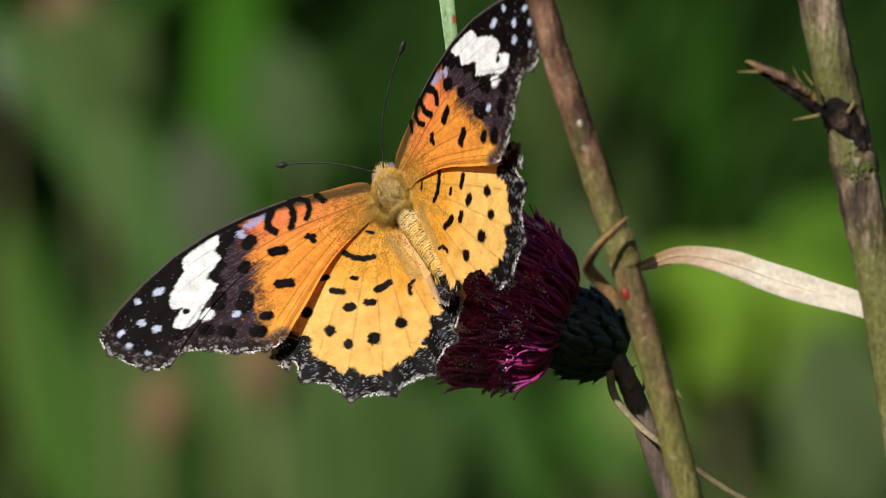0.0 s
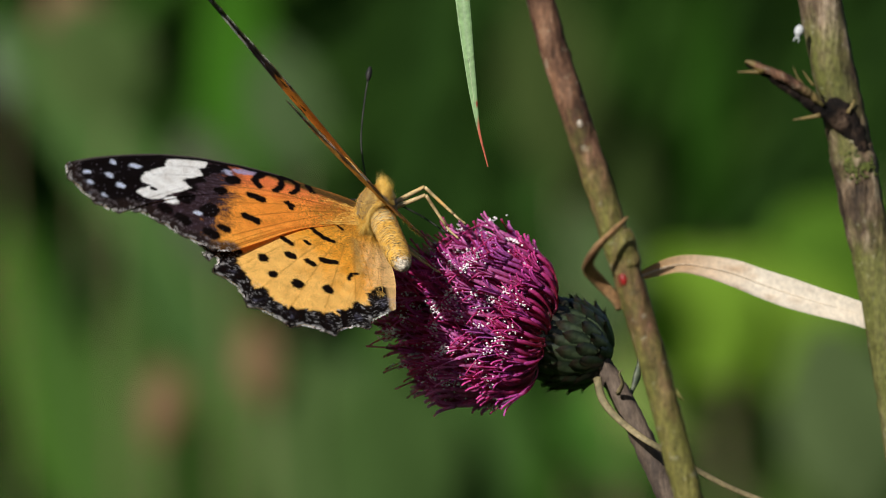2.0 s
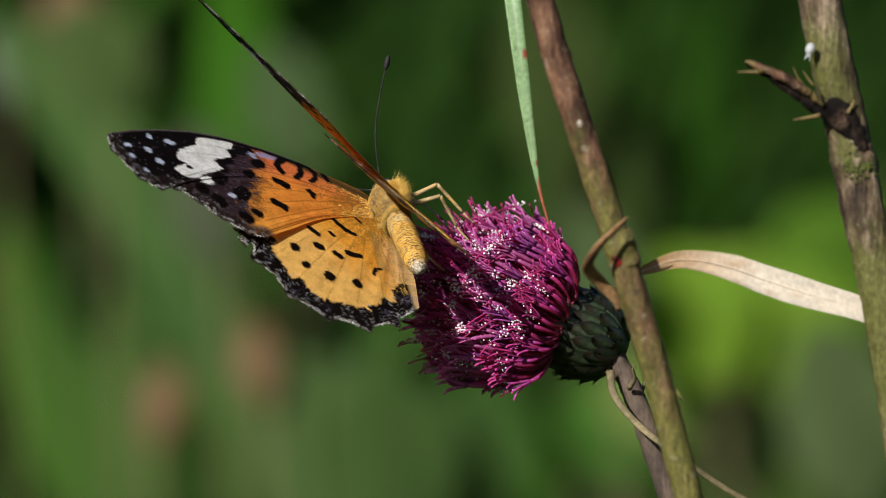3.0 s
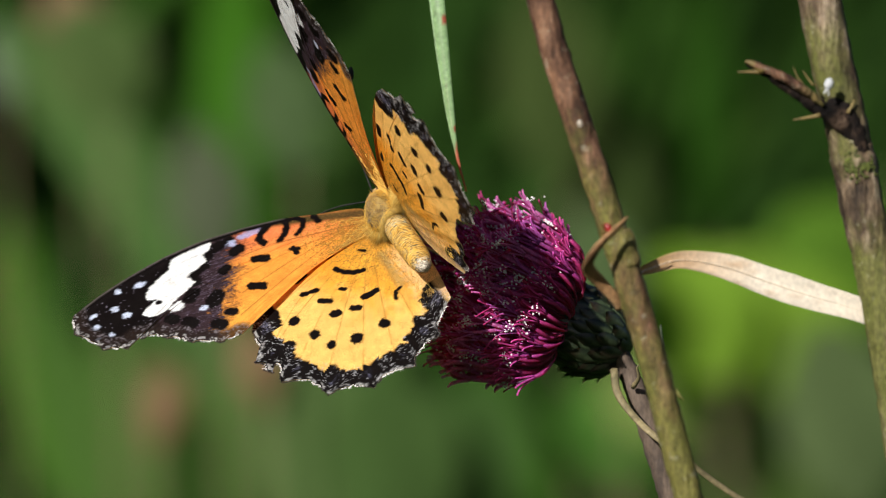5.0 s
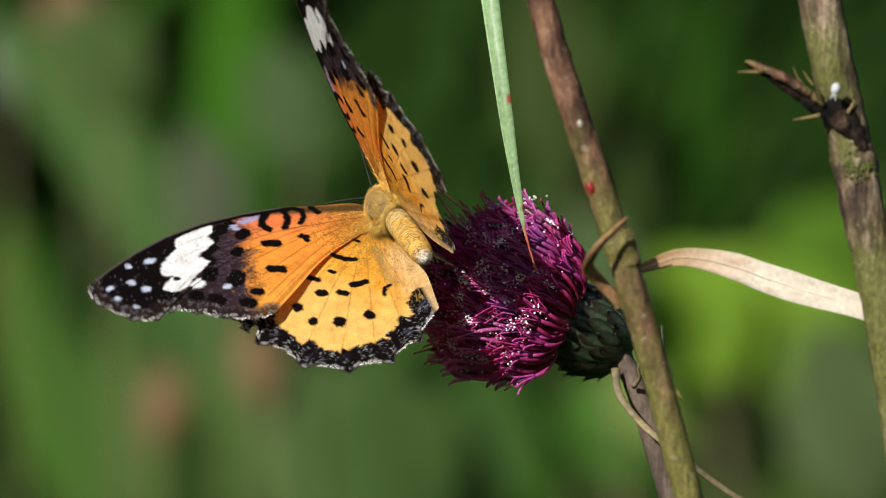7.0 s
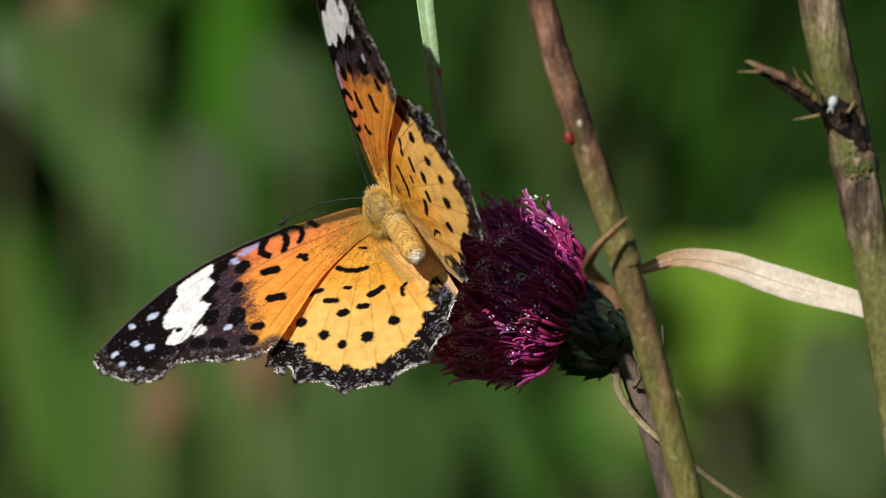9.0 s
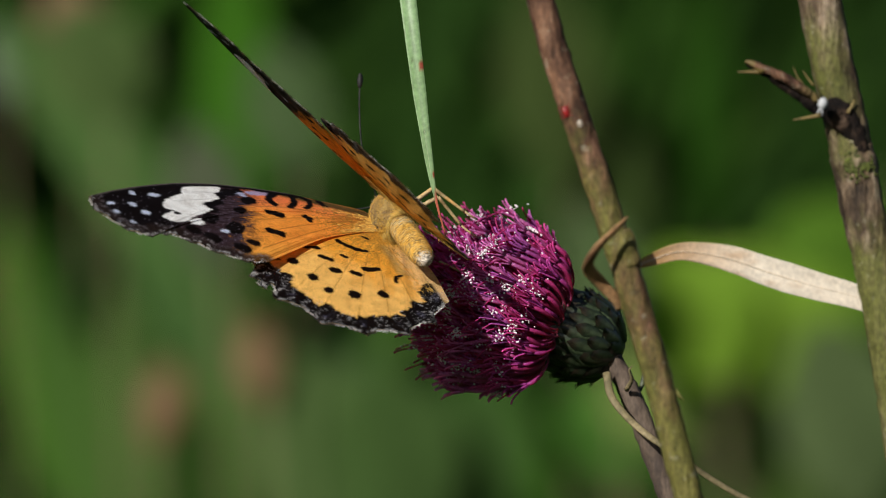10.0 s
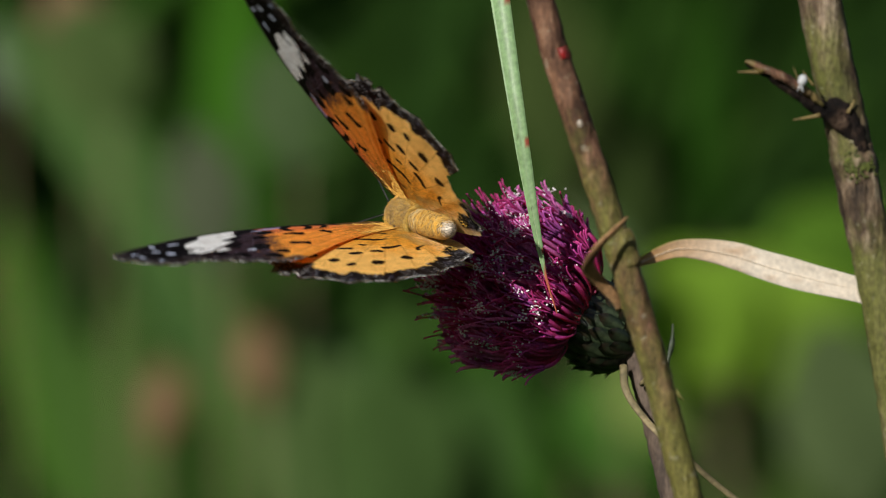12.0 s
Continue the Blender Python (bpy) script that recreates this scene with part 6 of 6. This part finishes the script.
        (7.4, -6.61, 0.05, 7.27, -75.4, -28.8, 134.5, 42.3, 40.0, 10.2, 15.1, 36.5, 35.6, 0.0, -3.3, 18, -5, -7.1, -2.1),
        (7.5, -5.95, 0.48, 7.20, -74.4, -29.8, 136.5, 34.0, 35.7, 7.6, 13.2, 27.2, 31.7, -0.5, -5.0, 18, -1, -6.0, -1.2),
        (7.6, -8.22, 0.75, 6.27, -77.0, -30.1, 131.1, 26.9, 27.6, 4.7, 9.3, 21.6, 24.6, 1.3, -2.2, 16, -1, -2.7, -1.2),
        (7.7, -9.16, 0.93, 6.10, -75.6, -32.9, 121.8, 36.2, 37.3, 3.6, 5.1, 30.0, 31.0, 2.3, 0.7, 14, 1, 0.1, -2.1),
        (7.8, -9.12, 0.92, 5.94, -75.8, -32.9, 122.4, 40.3, 41.4, 2.9, 4.6, 34.2, 35.3, 2.2, 0.3, 15, 1, -0.2, -1.9),
        (7.9, -9.04, 0.91, 5.82, -76.0, -32.8, 122.9, 42.5, 43.6, 2.6, 4.6, 36.6, 37.7, 2.0, -0.0, 16, 1, -0.4, -1.7),
        (8.0, -8.62, 0.91, 6.05, -76.2, -32.7, 123.4, 31.7, 32.7, 4.9, 7.1, 25.8, 27.0, 1.8, -0.3, 16, 1, -0.7, -1.5),
        (8.1, -8.16, 0.90, 6.31, -76.5, -32.7, 124.0, 19.5, 20.6, 7.5, 9.9, 13.8, 15.1, 1.7, -0.7, 17, 1, -1.0, -1.3),
        (8.2, -8.31, 0.90, 5.97, -76.7, -32.6, 124.5, 30.3, 31.3, 5.5, 8.2, 24.7, 26.0, 1.5, -1.0, 17, 1, -1.2, -1.2),
        (8.3, -8.66, 0.89, 5.42, -76.9, -32.5, 125.0, 49.2, 50.1, 1.9, 4.8, 43.7, 45.1, 1.3, -1.3, 18, 2, -1.5, -1.0),
        (8.4, -8.62, 0.89, 5.27, -77.1, -32.4, 125.6, 53.0, 54.0, 1.2, 4.4, 47.7, 49.1, 1.1, -1.6, 19, 2, -1.7, -0.8),
        (8.5, -8.07, 0.88, 5.62, -77.3, -32.4, 126.1, 37.3, 38.2, 4.5, 7.9, 32.1, 33.5, 1.0, -2.0, 19, 2, -2.0, -0.6),
        (8.6, -7.52, 0.87, 5.98, -77.5, -32.3, 126.6, 21.5, 22.4, 7.8, 11.4, 16.4, 18.0, 0.8, -2.3, 20, 2, -2.3, -0.4),
        (8.7, -7.48, 0.87, 5.82, -77.7, -32.2, 127.1, 25.4, 26.3, 7.2, 11.0, 20.4, 22.0, 0.6, -2.6, 21, 2, -2.5, -0.2),
        (8.8, -7.84, 0.86, 5.27, -77.9, -32.1, 127.7, 44.3, 45.1, 3.6, 7.6, 39.4, 41.1, 0.5, -3.0, 21, 2, -2.8, -0.1),
        (8.9, -7.98, 0.86, 4.93, -78.1, -32.0, 128.2, 55.0, 55.8, 1.6, 5.9, 50.3, 52.0, 0.3, -3.3, 22, 2, -3.0, 0.1),
        (9.0, -7.53, 0.85, 5.19, -78.3, -32.0, 128.7, 42.9, 43.7, 4.1, 8.7, 38.3, 40.1, 0.1, -3.6, 22, 2, -3.3, 0.3),
        (9.1, -7.10, 0.84, 5.42, -78.5, -31.9, 129.2, 32.0, 32.8, 6.4, 11.2, 27.5, 29.4, -0.1, -4.0, 23, 3, -3.6, 0.5),
        (9.2, -7.02, 0.84, 5.31, -78.7, -31.8, 129.8, 34.3, 35.0, 6.1, 11.2, 29.9, 31.8, -0.2, -4.3, 24, 3, -3.8, 0.7),
        (9.3, -6.99, 0.83, 5.14, -78.9, -31.7, 130.3, 38.4, 39.1, 5.5, 10.7, 34.2, 36.1, -0.4, -4.6, 24, 3, -4.1, 0.9),
        (9.4, -5.59, 1.06, 6.05, -78.2, -31.5, 131.0, 35.7, 35.7, 1.9, 4.5, 31.1, 33.1, -1.2, -3.3, 23, 1, -0.3, 3.3),
        (9.5, -6.62, 1.29, 5.78, -75.2, -28.2, 125.2, 30.5, 35.4, 1.2, 3.4, 23.9, 31.7, -1.3, -3.2, 18, -1, 0.1, 5.1),
        (9.6, -8.15, 0.97, 5.06, -76.4, -28.5, 130.0, 36.5, 36.3, -0.4, 3.8, 30.2, 32.7, 0.4, -2.7, 21, -3, -0.9, 2.5),
        (9.7, -6.85, 0.70, 5.42, -77.8, -34.6, 126.8, 38.0, 42.1, 1.6, 1.3, 32.2, 39.2, 0.1, -0.0, 17, -0, -2.9, 1.2),
        (9.8, -6.93, 0.49, 3.91, -72.3, -25.6, 126.4, 63.9, 61.2, -0.4, 1.5, 62.5, 61.2, 1.0, 2.5, 16, -1, -7.2, 1.3),
        (9.9, -6.03, 0.52, 4.12, -71.1, -22.0, 121.2, 78.9, 76.5, 2.2, 5.4, 78.1, 76.8, 0.4, 0.5, 14, -1, -5.8, -0.2),
        (10.0, -6.80, 0.75, 4.36, -71.9, -24.6, 120.7, 74.4, 71.1, 3.6, 8.1, 70.0, 69.0, -0.1, -0.5, 12, -2, -8.8, -2.9),
        (10.1, -8.18, 0.68, 3.84, -73.1, -28.1, 124.0, 66.9, 66.1, 5.6, 6.0, 64.3, 65.6, -1.3, -0.5, 15, 1, -5.1, -0.4),
        (10.2, -8.06, 0.76, 4.15, -74.0, -28.5, 126.1, 58.8, 57.5, 4.5, 4.9, 56.2, 57.5, -0.9, 0.2, 18, 2, -4.5, 0.7),
        (10.3, -8.08, 0.98, 4.59, -77.1, -28.4, 130.9, 46.0, 48.4, 4.4, 3.4, 42.1, 43.3, -0.1, 0.7, 21, -4, -5.7, -4.7),
        (10.4, -7.13, 1.41, 5.19, -76.3, -28.6, 133.7, 19.4, 23.8, 0.4, 2.1, 13.3, 19.1, -2.5, -3.6, 23, -0, -3.2, -0.4),
        (10.5, -6.01, 1.94, 6.72, -70.2, -28.6, 133.8, 2.3, 12.4, -4.6, -3.3, -4.4, 6.3, -7.1, -7.6, 18, 1, -2.0, 2.6),
        (10.6, -6.85, 1.55, 6.83, -74.3, -17.5, 138.8, 14.2, 16.1, -2.2, -2.8, 8.9, 11.8, -5.4, -4.2, 22, -2, -1.9, 2.9),
        (10.7, -7.89, 1.19, 5.68, -69.8, -11.4, 134.1, 29.3, 27.9, 2.0, 0.7, 25.5, 24.8, -2.9, -1.3, 18, -3, -1.5, 1.7),
        (10.8, -7.33, 1.08, 4.11, -63.0, -9.3, 125.3, 54.7, 51.0, 3.4, 2.7, 53.4, 50.0, -2.4, -1.7, 13, 3, 1.8, 3.5),
        (10.9, -6.29, 1.05, 4.47, -66.9, -11.7, 122.1, 61.3, 62.9, 4.1, 4.0, 57.6, 55.9, -1.1, -1.5, 14, 5, 2.6, 2.2),
        (11.0, -6.70, 1.17, 4.87, -69.8, -11.9, 122.0, 70.2, 67.2, 5.1, 4.6, 66.9, 61.0, -0.0, 1.5, 10, 2, -5.2, -3.7),
        (11.1, -9.11, 0.99, 4.99, -71.9, -12.1, 128.7, 59.6, 56.3, 8.4, 10.8, 54.6, 49.2, -1.0, -2.4, 13, 0, -5.1, -6.4),
        (11.2, -7.56, 1.00, 5.10, -75.5, -15.5, 123.4, 48.2, 45.6, 6.2, 10.6, 40.9, 38.2, -0.3, -3.4, 14, 3, -4.4, -0.9),
        (11.3, -6.78, 1.09, 4.87, -74.7, -15.7, 128.4, 41.8, 40.7, 3.2, 6.5, 37.5, 37.2, -1.7, -4.1, 17, 4, -2.7, 0.6),
        (11.4, -5.86, 1.32, 5.08, -74.6, -16.5, 127.1, 30.3, 33.0, -0.3, 3.1, 26.4, 29.6, -3.8, -6.7, 18, 1, -0.5, 2.0),
        (11.5, -7.09, 1.66, 5.91, -71.5, -14.1, 132.0, 1.0, 7.2, -5.3, -3.1, -5.1, 0.8, -8.3, -8.8, 17, -0, -1.7, 4.1),
        (11.6, -5.86, 1.44, 6.87, -76.5, -14.4, 132.0, 15.6, 18.4, -7.3, -7.0, 15.3, 17.9, -5.4, -5.1, 22, 0, 1.5, 5.2),
        (11.7, -5.54, 1.30, 7.58, -76.9, -16.8, 133.4, 34.2, 34.2, -5.7, -5.8, 33.7, 33.6, -2.2, -2.1, 27, 1, 2.6, 2.1),
        (11.8, -5.82, 1.22, 5.76, -75.7, -16.5, 133.6, 35.2, 36.8, -4.1, -4.5, 34.3, 35.8, -0.5, -0.5, 24, 3, 2.8, 1.0),
        (11.9, -3.19, 1.20, 5.13, -73.7, -14.6, 129.0, 43.4, 44.9, -1.2, -1.3, 41.5, 42.7, 0.8, 0.8, 22, 4, 1.1, 0.8),
        (12.0, -4.78, 1.36, 4.27, -69.3, -12.2, 123.3, 63.3, 66.0, 1.1, 0.7, 59.6, 61.0, 2.6, 2.6, 14, 1, 1.1, 1.3)]
    walk(butterfly, [(r[0], pose(r[1] * MM, r[2] * MM, EYE_Z + r[3] * MM, r[4], r[5], r[6])) for r in flight])
    hinge = (2.0 * MM, 1.5 * MM)
    for key, side, flap, sweep, twist, lift in (("fl", 1, 7, 9, 17, 0.25), ("fr", -1, 8, 10, 18, 0.25), ("hl", 1, 11, 13, 17, 0.0), ("hr", -1, 12, 14, 18, 0.0)):
        walk(wings[key], [(r[0], pose(hinge[0], side * hinge[1], lift * MM, side * r[flap]) @ pose(0, 0, 0, 0, r[twist], 0) @ pose(0, 0, 0, 0, 0, -side * r[sweep])) for r in flight])
    walk(wings["ab"], [(r[0], pose(-2.6 * MM, 0, 0.2 * MM) @ pose(0, 0, 0, 0, 0, r[16]) @ pose(0, 0, 0, 0, r[15], 0)) for r in flight])
    sway = [(0.0, 1.72), (0.1, 1.08), (0.2, -0.59), (0.3, -2.91), (0.4, -4.24), (0.5, -2.10), (0.6, 1.74), (0.7, 0.08), (0.8, -0.25), (0.9, -2.58), (1.0, -3.63), (1.1, -2.25), (1.2, -1.58), (1.3, -2.25), (1.4, -4.91), (1.5, -3.82), (1.6, 1.08), (1.7, 2.74), (1.8, 0.41), (1.9, -3.25), (2.0, -3.63), (2.1, -0.59), (2.2, 0.74), (2.3, -0.92), (2.4, -2.58), (2.5, -1.15), (2.6, 3.07), (2.7, 2.74), (2.8, 0.41), (2.9, 1.41), (3.0, 1.72), (3.1, 0.41), (3.2, 0.74), (4.8, 0.41), (4.9, 2.07), (5.0, 3.44), (5.1, -0.25), (5.2, -5.57), (5.3, -4.58), (5.4, -0.59), (5.5, 2.86), (5.6, 2.41), (5.7, 0.74), (5.8, 0.41), (5.9, 2.74), (6.0, 3.82), (6.1, -0.25), (6.2, -2.58), (6.3, -2.91), (6.4, -0.59), (6.5, 4.39), (6.6, 5.07), (6.7, 2.41), (6.8, -0.25), (6.9, 2.41), (7.0, 3.82), (7.1, 0.41), (7.2, -2.25), (7.3, 0.41), (7.4, 5.07), (7.5, 6.30), (7.6, 2.74), (7.7, 1.08), (9.3, 5.40), (9.4, 5.73), (9.5, 2.86), (9.6, 2.41), (9.7, 3.07), (9.8, 5.07), (9.9, 3.74), (10.0, 0.38), (10.1, 0.41), (10.2, 0.08), (10.3, 1.41), (10.4, 5.73), (10.5, 5.35), (10.6, 5.73), (10.7, 3.40), (10.8, 3.74), (10.9, 4.40), (11.0, 3.82), (11.1, 2.41), (11.2, 3.40), (11.3, 5.07), (11.4, 6.73), (11.5, 4.77), (11.6, 5.40), (11.7, 6.06), (11.8, 5.40), (11.9, 9.06), (12.0, 7.26)]
    home = thistle.location.copy()
    walk(thistle, [(t, pose(*home, 0, a, 0)) for t, a in sway])
    swing = [(0.0, 4.3, 7.4, 8.0), (0.2, 3.1, 7.4, 8.0), (0.3, -1.3, 8.2, 7.9), (0.4, -1.1, 6.3, 8.2), (0.5, 0.4, 7.4, 8.0), (0.6, 3.8, 6.8, 8.1), (0.7, 5.0, 6.8, 8.1), (0.8, 5.9, 6.3, 8.2), (0.9, 8.8, 7.0, 8.1), (1.0, 11.7, 7.4, 8.0), (1.1, 5.9, 8.0, 7.9), (1.2, -2.3, 6.8, 8.1), (1.3, -2.2, 4.4, 8.5), (1.4, 0.2, 4.4, 8.5), (1.5, -2.0, 3.0, 8.7), (1.6, 0.6, 5.2, 8.3), (1.7, 8.5, 5.2, 8.3), (1.8, 10.9, 6.5, 8.1), (1.9, 6.7, 9.8, 7.6), (2.0, 5.8, 10.6, 7.5), (2.1, 3.6, 9.8, 7.6), (2.2, -4.9, 7.4, 8.0), (2.3, -7.7, 8.0, 7.9), (2.4, -1.1, 7.4, 8.0), (2.5, 1.2, 7.4, 8.0), (2.6, 5.0, 6.8, 8.1), (2.7, 10.6, 6.8, 8.1), (2.8, 17.9, 6.3, 8.2), (2.9, 17.7, 5.5, 8.3), (3.0, 13.7, 3.0, 8.7), (3.1, 6.9, 4.9, 8.4), (3.2, 3.1, 5.5, 8.3), (4.8, 6.6, 6.3, 8.2), (4.9, 5.9, 7.3, 8.0), (5.0, 3.0, 7.4, 8.0), (5.1, -5.0, 8.0, 7.9), (5.2, -6.1, 5.5, 8.3), (5.3, -1.3, 5.0, 8.4), (5.4, 2.0, 5.0, 8.4), (5.5, 4.8, 4.8, 8.4), (5.6, 10.9, 6.4, 8.2), (5.7, 16.3, 6.8, 8.1), (5.8, 14.8, 3.7, 8.6), (5.9, 11.1, 2.5, 8.8), (6.0, 8.8, 0.1, 9.2), (6.1, 5.0, -2.1, 9.5), (6.2, 1.1, -2.8, 9.6), (6.3, 1.2, -6.4, 10.2), (6.4, 5.5, -5.8, 10.1), (6.5, 7.9, -4.7, 9.9), (6.6, 7.7, -2.8, 9.6), (6.7, 10.1, 0.4, 9.1), (6.8, 13.3, 2.5, 8.8), (6.9, 13.2, 1.2, 9.0), (7.0, 12.0, -2.8, 9.6), (7.1, 12.9, -0.8, 9.3), (7.2, 12.3, 1.7, 8.9), (7.3, 7.3, 6.3, 8.2), (7.4, 6.3, -0.8, 9.3), (7.5, 10.6, -2.8, 9.6), (7.6, 7.6, -6.6, 10.2), (7.7, 2.4, -6.6, 10.2), (9.3, 3.1, 4.2, 8.5), (9.4, 5.0, 5.5, 8.3), (9.5, 9.0, 6.3, 8.2), (9.6, 11.0, 5.2, 8.3), (9.7, 6.9, 5.5, 8.3), (9.8, 1.0, 6.3, 8.2), (9.9, -1.1, 3.7, 8.6), (10.0, 0.4, 1.5, 8.9), (10.1, 1.9, 4.9, 8.4), (10.2, 4.5, 4.9, 8.4), (10.3, 11.1, 3.1, 8.7), (10.4, 16.6, 6.9, 8.1), (10.5, 16.5, 9.9, 7.6), (10.6, 14.2, 6.8, 8.1), (10.7, 15.4, -0.2, 9.2), (10.8, 18.4, -9.2, 10.6), (10.9, 19.1, -8.6, 10.5), (11.0, 18.7, -7.6, 10.4), (11.1, 17.7, -8.5, 10.5), (11.2, 18.2, -5.9, 10.1), (11.3, 19.1, -9.6, 10.7), (11.4, 17.0, -8.3, 10.5), (11.5, 11.7, -6.5, 10.2), (11.6, 10.7, -2.8, 9.6), (11.7, 10.1, 6.1, 8.2), (11.8, 9.1, 6.3, 8.2), (11.9, 13.2, -1.4, 9.4), (12.0, 14.7, -8.3, 10.5)]
    walk(blade, [(t, pose(x * MM, -0.006, EYE_Z + z * MM, 0, -a, 0)) for t, x, z, a in swing])
    home2 = dry_leaf.location.copy()
    rustle = [(0.0, 1.05, 0.3), (1.0, 0.7, 0.5), (1.5, 0.5, 0.7), (2.0, 0.0, 0.0), (2.5, 0.5, 0.7), (3.0, 0.5, 0.4), (5.0, 0.5, 0.1), (5.5, 0.55, 0.0), (6.5, 0.6, 0.0), (7.5, 0.95, 0.8), (9.3, 0.6, 1.2), (9.5, 1.26, 1.2), (10.0, 1.4, 1.2), (10.5, 1.6, 1.2), (11.0, 1.65, 1.7), (11.5, 1.7, 2.2), (12.0, 1.6, 2.6)]
    walk(dry_leaf, [(t, pose(home2.x, home2.y, home2.z + up * MM, 0, -tilt, 0)) for t, up, tilt in rustle])
    crawl = [(0, (22.3, -38.0, -5.6)), (1, (22.2, -38.0, -4.7)), (2, (22.0, -38.0, -3.9)), (3, (21.4, -38.0, -1.6)), (5, (20.2, -38.0, 2.3)), (5.5, (19.8, -38.0, 3.4)), (6, (19.1, -38.0, 5.4)), (6.5, (18.4, -38.0, 5.8)), (7, (18.0, -38.0, 7.3)), (7.7, (17.0, -38.0, 9.3)), (9.3, (15.2, -38.0, 14.3)), (10, (15.0, -38.0, 16.5)), (10.5, (14.7, -38.0, 18.7)), (11, (14.7, -38.0, 20.5)), (12, (14.6, -38.0, 23.6))]
    walk(mite, [(t, pose(x * MM, y * MM + 0.0004, EYE_Z + z * MM, 0, -17, 0)) for t, (x, y, z) in crawl])
    stroll = [(0, (44.1, -17.4, 34.3)), (1, (44.5, -17.4, 31.8)), (1.5, (44.8, -17.4, 29.4)), (2, (45.0, -17.4, 27.6)), (2.5, (45.3, -17.4, 27.0)), (3, (46.4, -17.4, 25.3)), (5, (48.6, -17.4, 20.8)), (5.5, (49.5, -17.4, 20.6)), (6.5, (49.5, -17.4, 20.3)), (7.5, (49.4, -17.4, 20.0)), (9.5, (48.5, -17.4, 18.3)), (10, (47.7, -17.4, 18.3)), (10.5, (47.0, -17.4, 18.9)), (11, (46.6, -17.4, 19.3)), (11.5, (45.9, -17.4, 20.6)), (12, (45.2, -17.4, 21.2))]
    walk(fluff, [(t, pose(*by_side([(x, y - (1.8 if 3 < t < 9 else 3.0 if t > 9 else 0.0), z)])[0], 0, 15, 0)) for t, (x, y, z) in stroll])


motions()
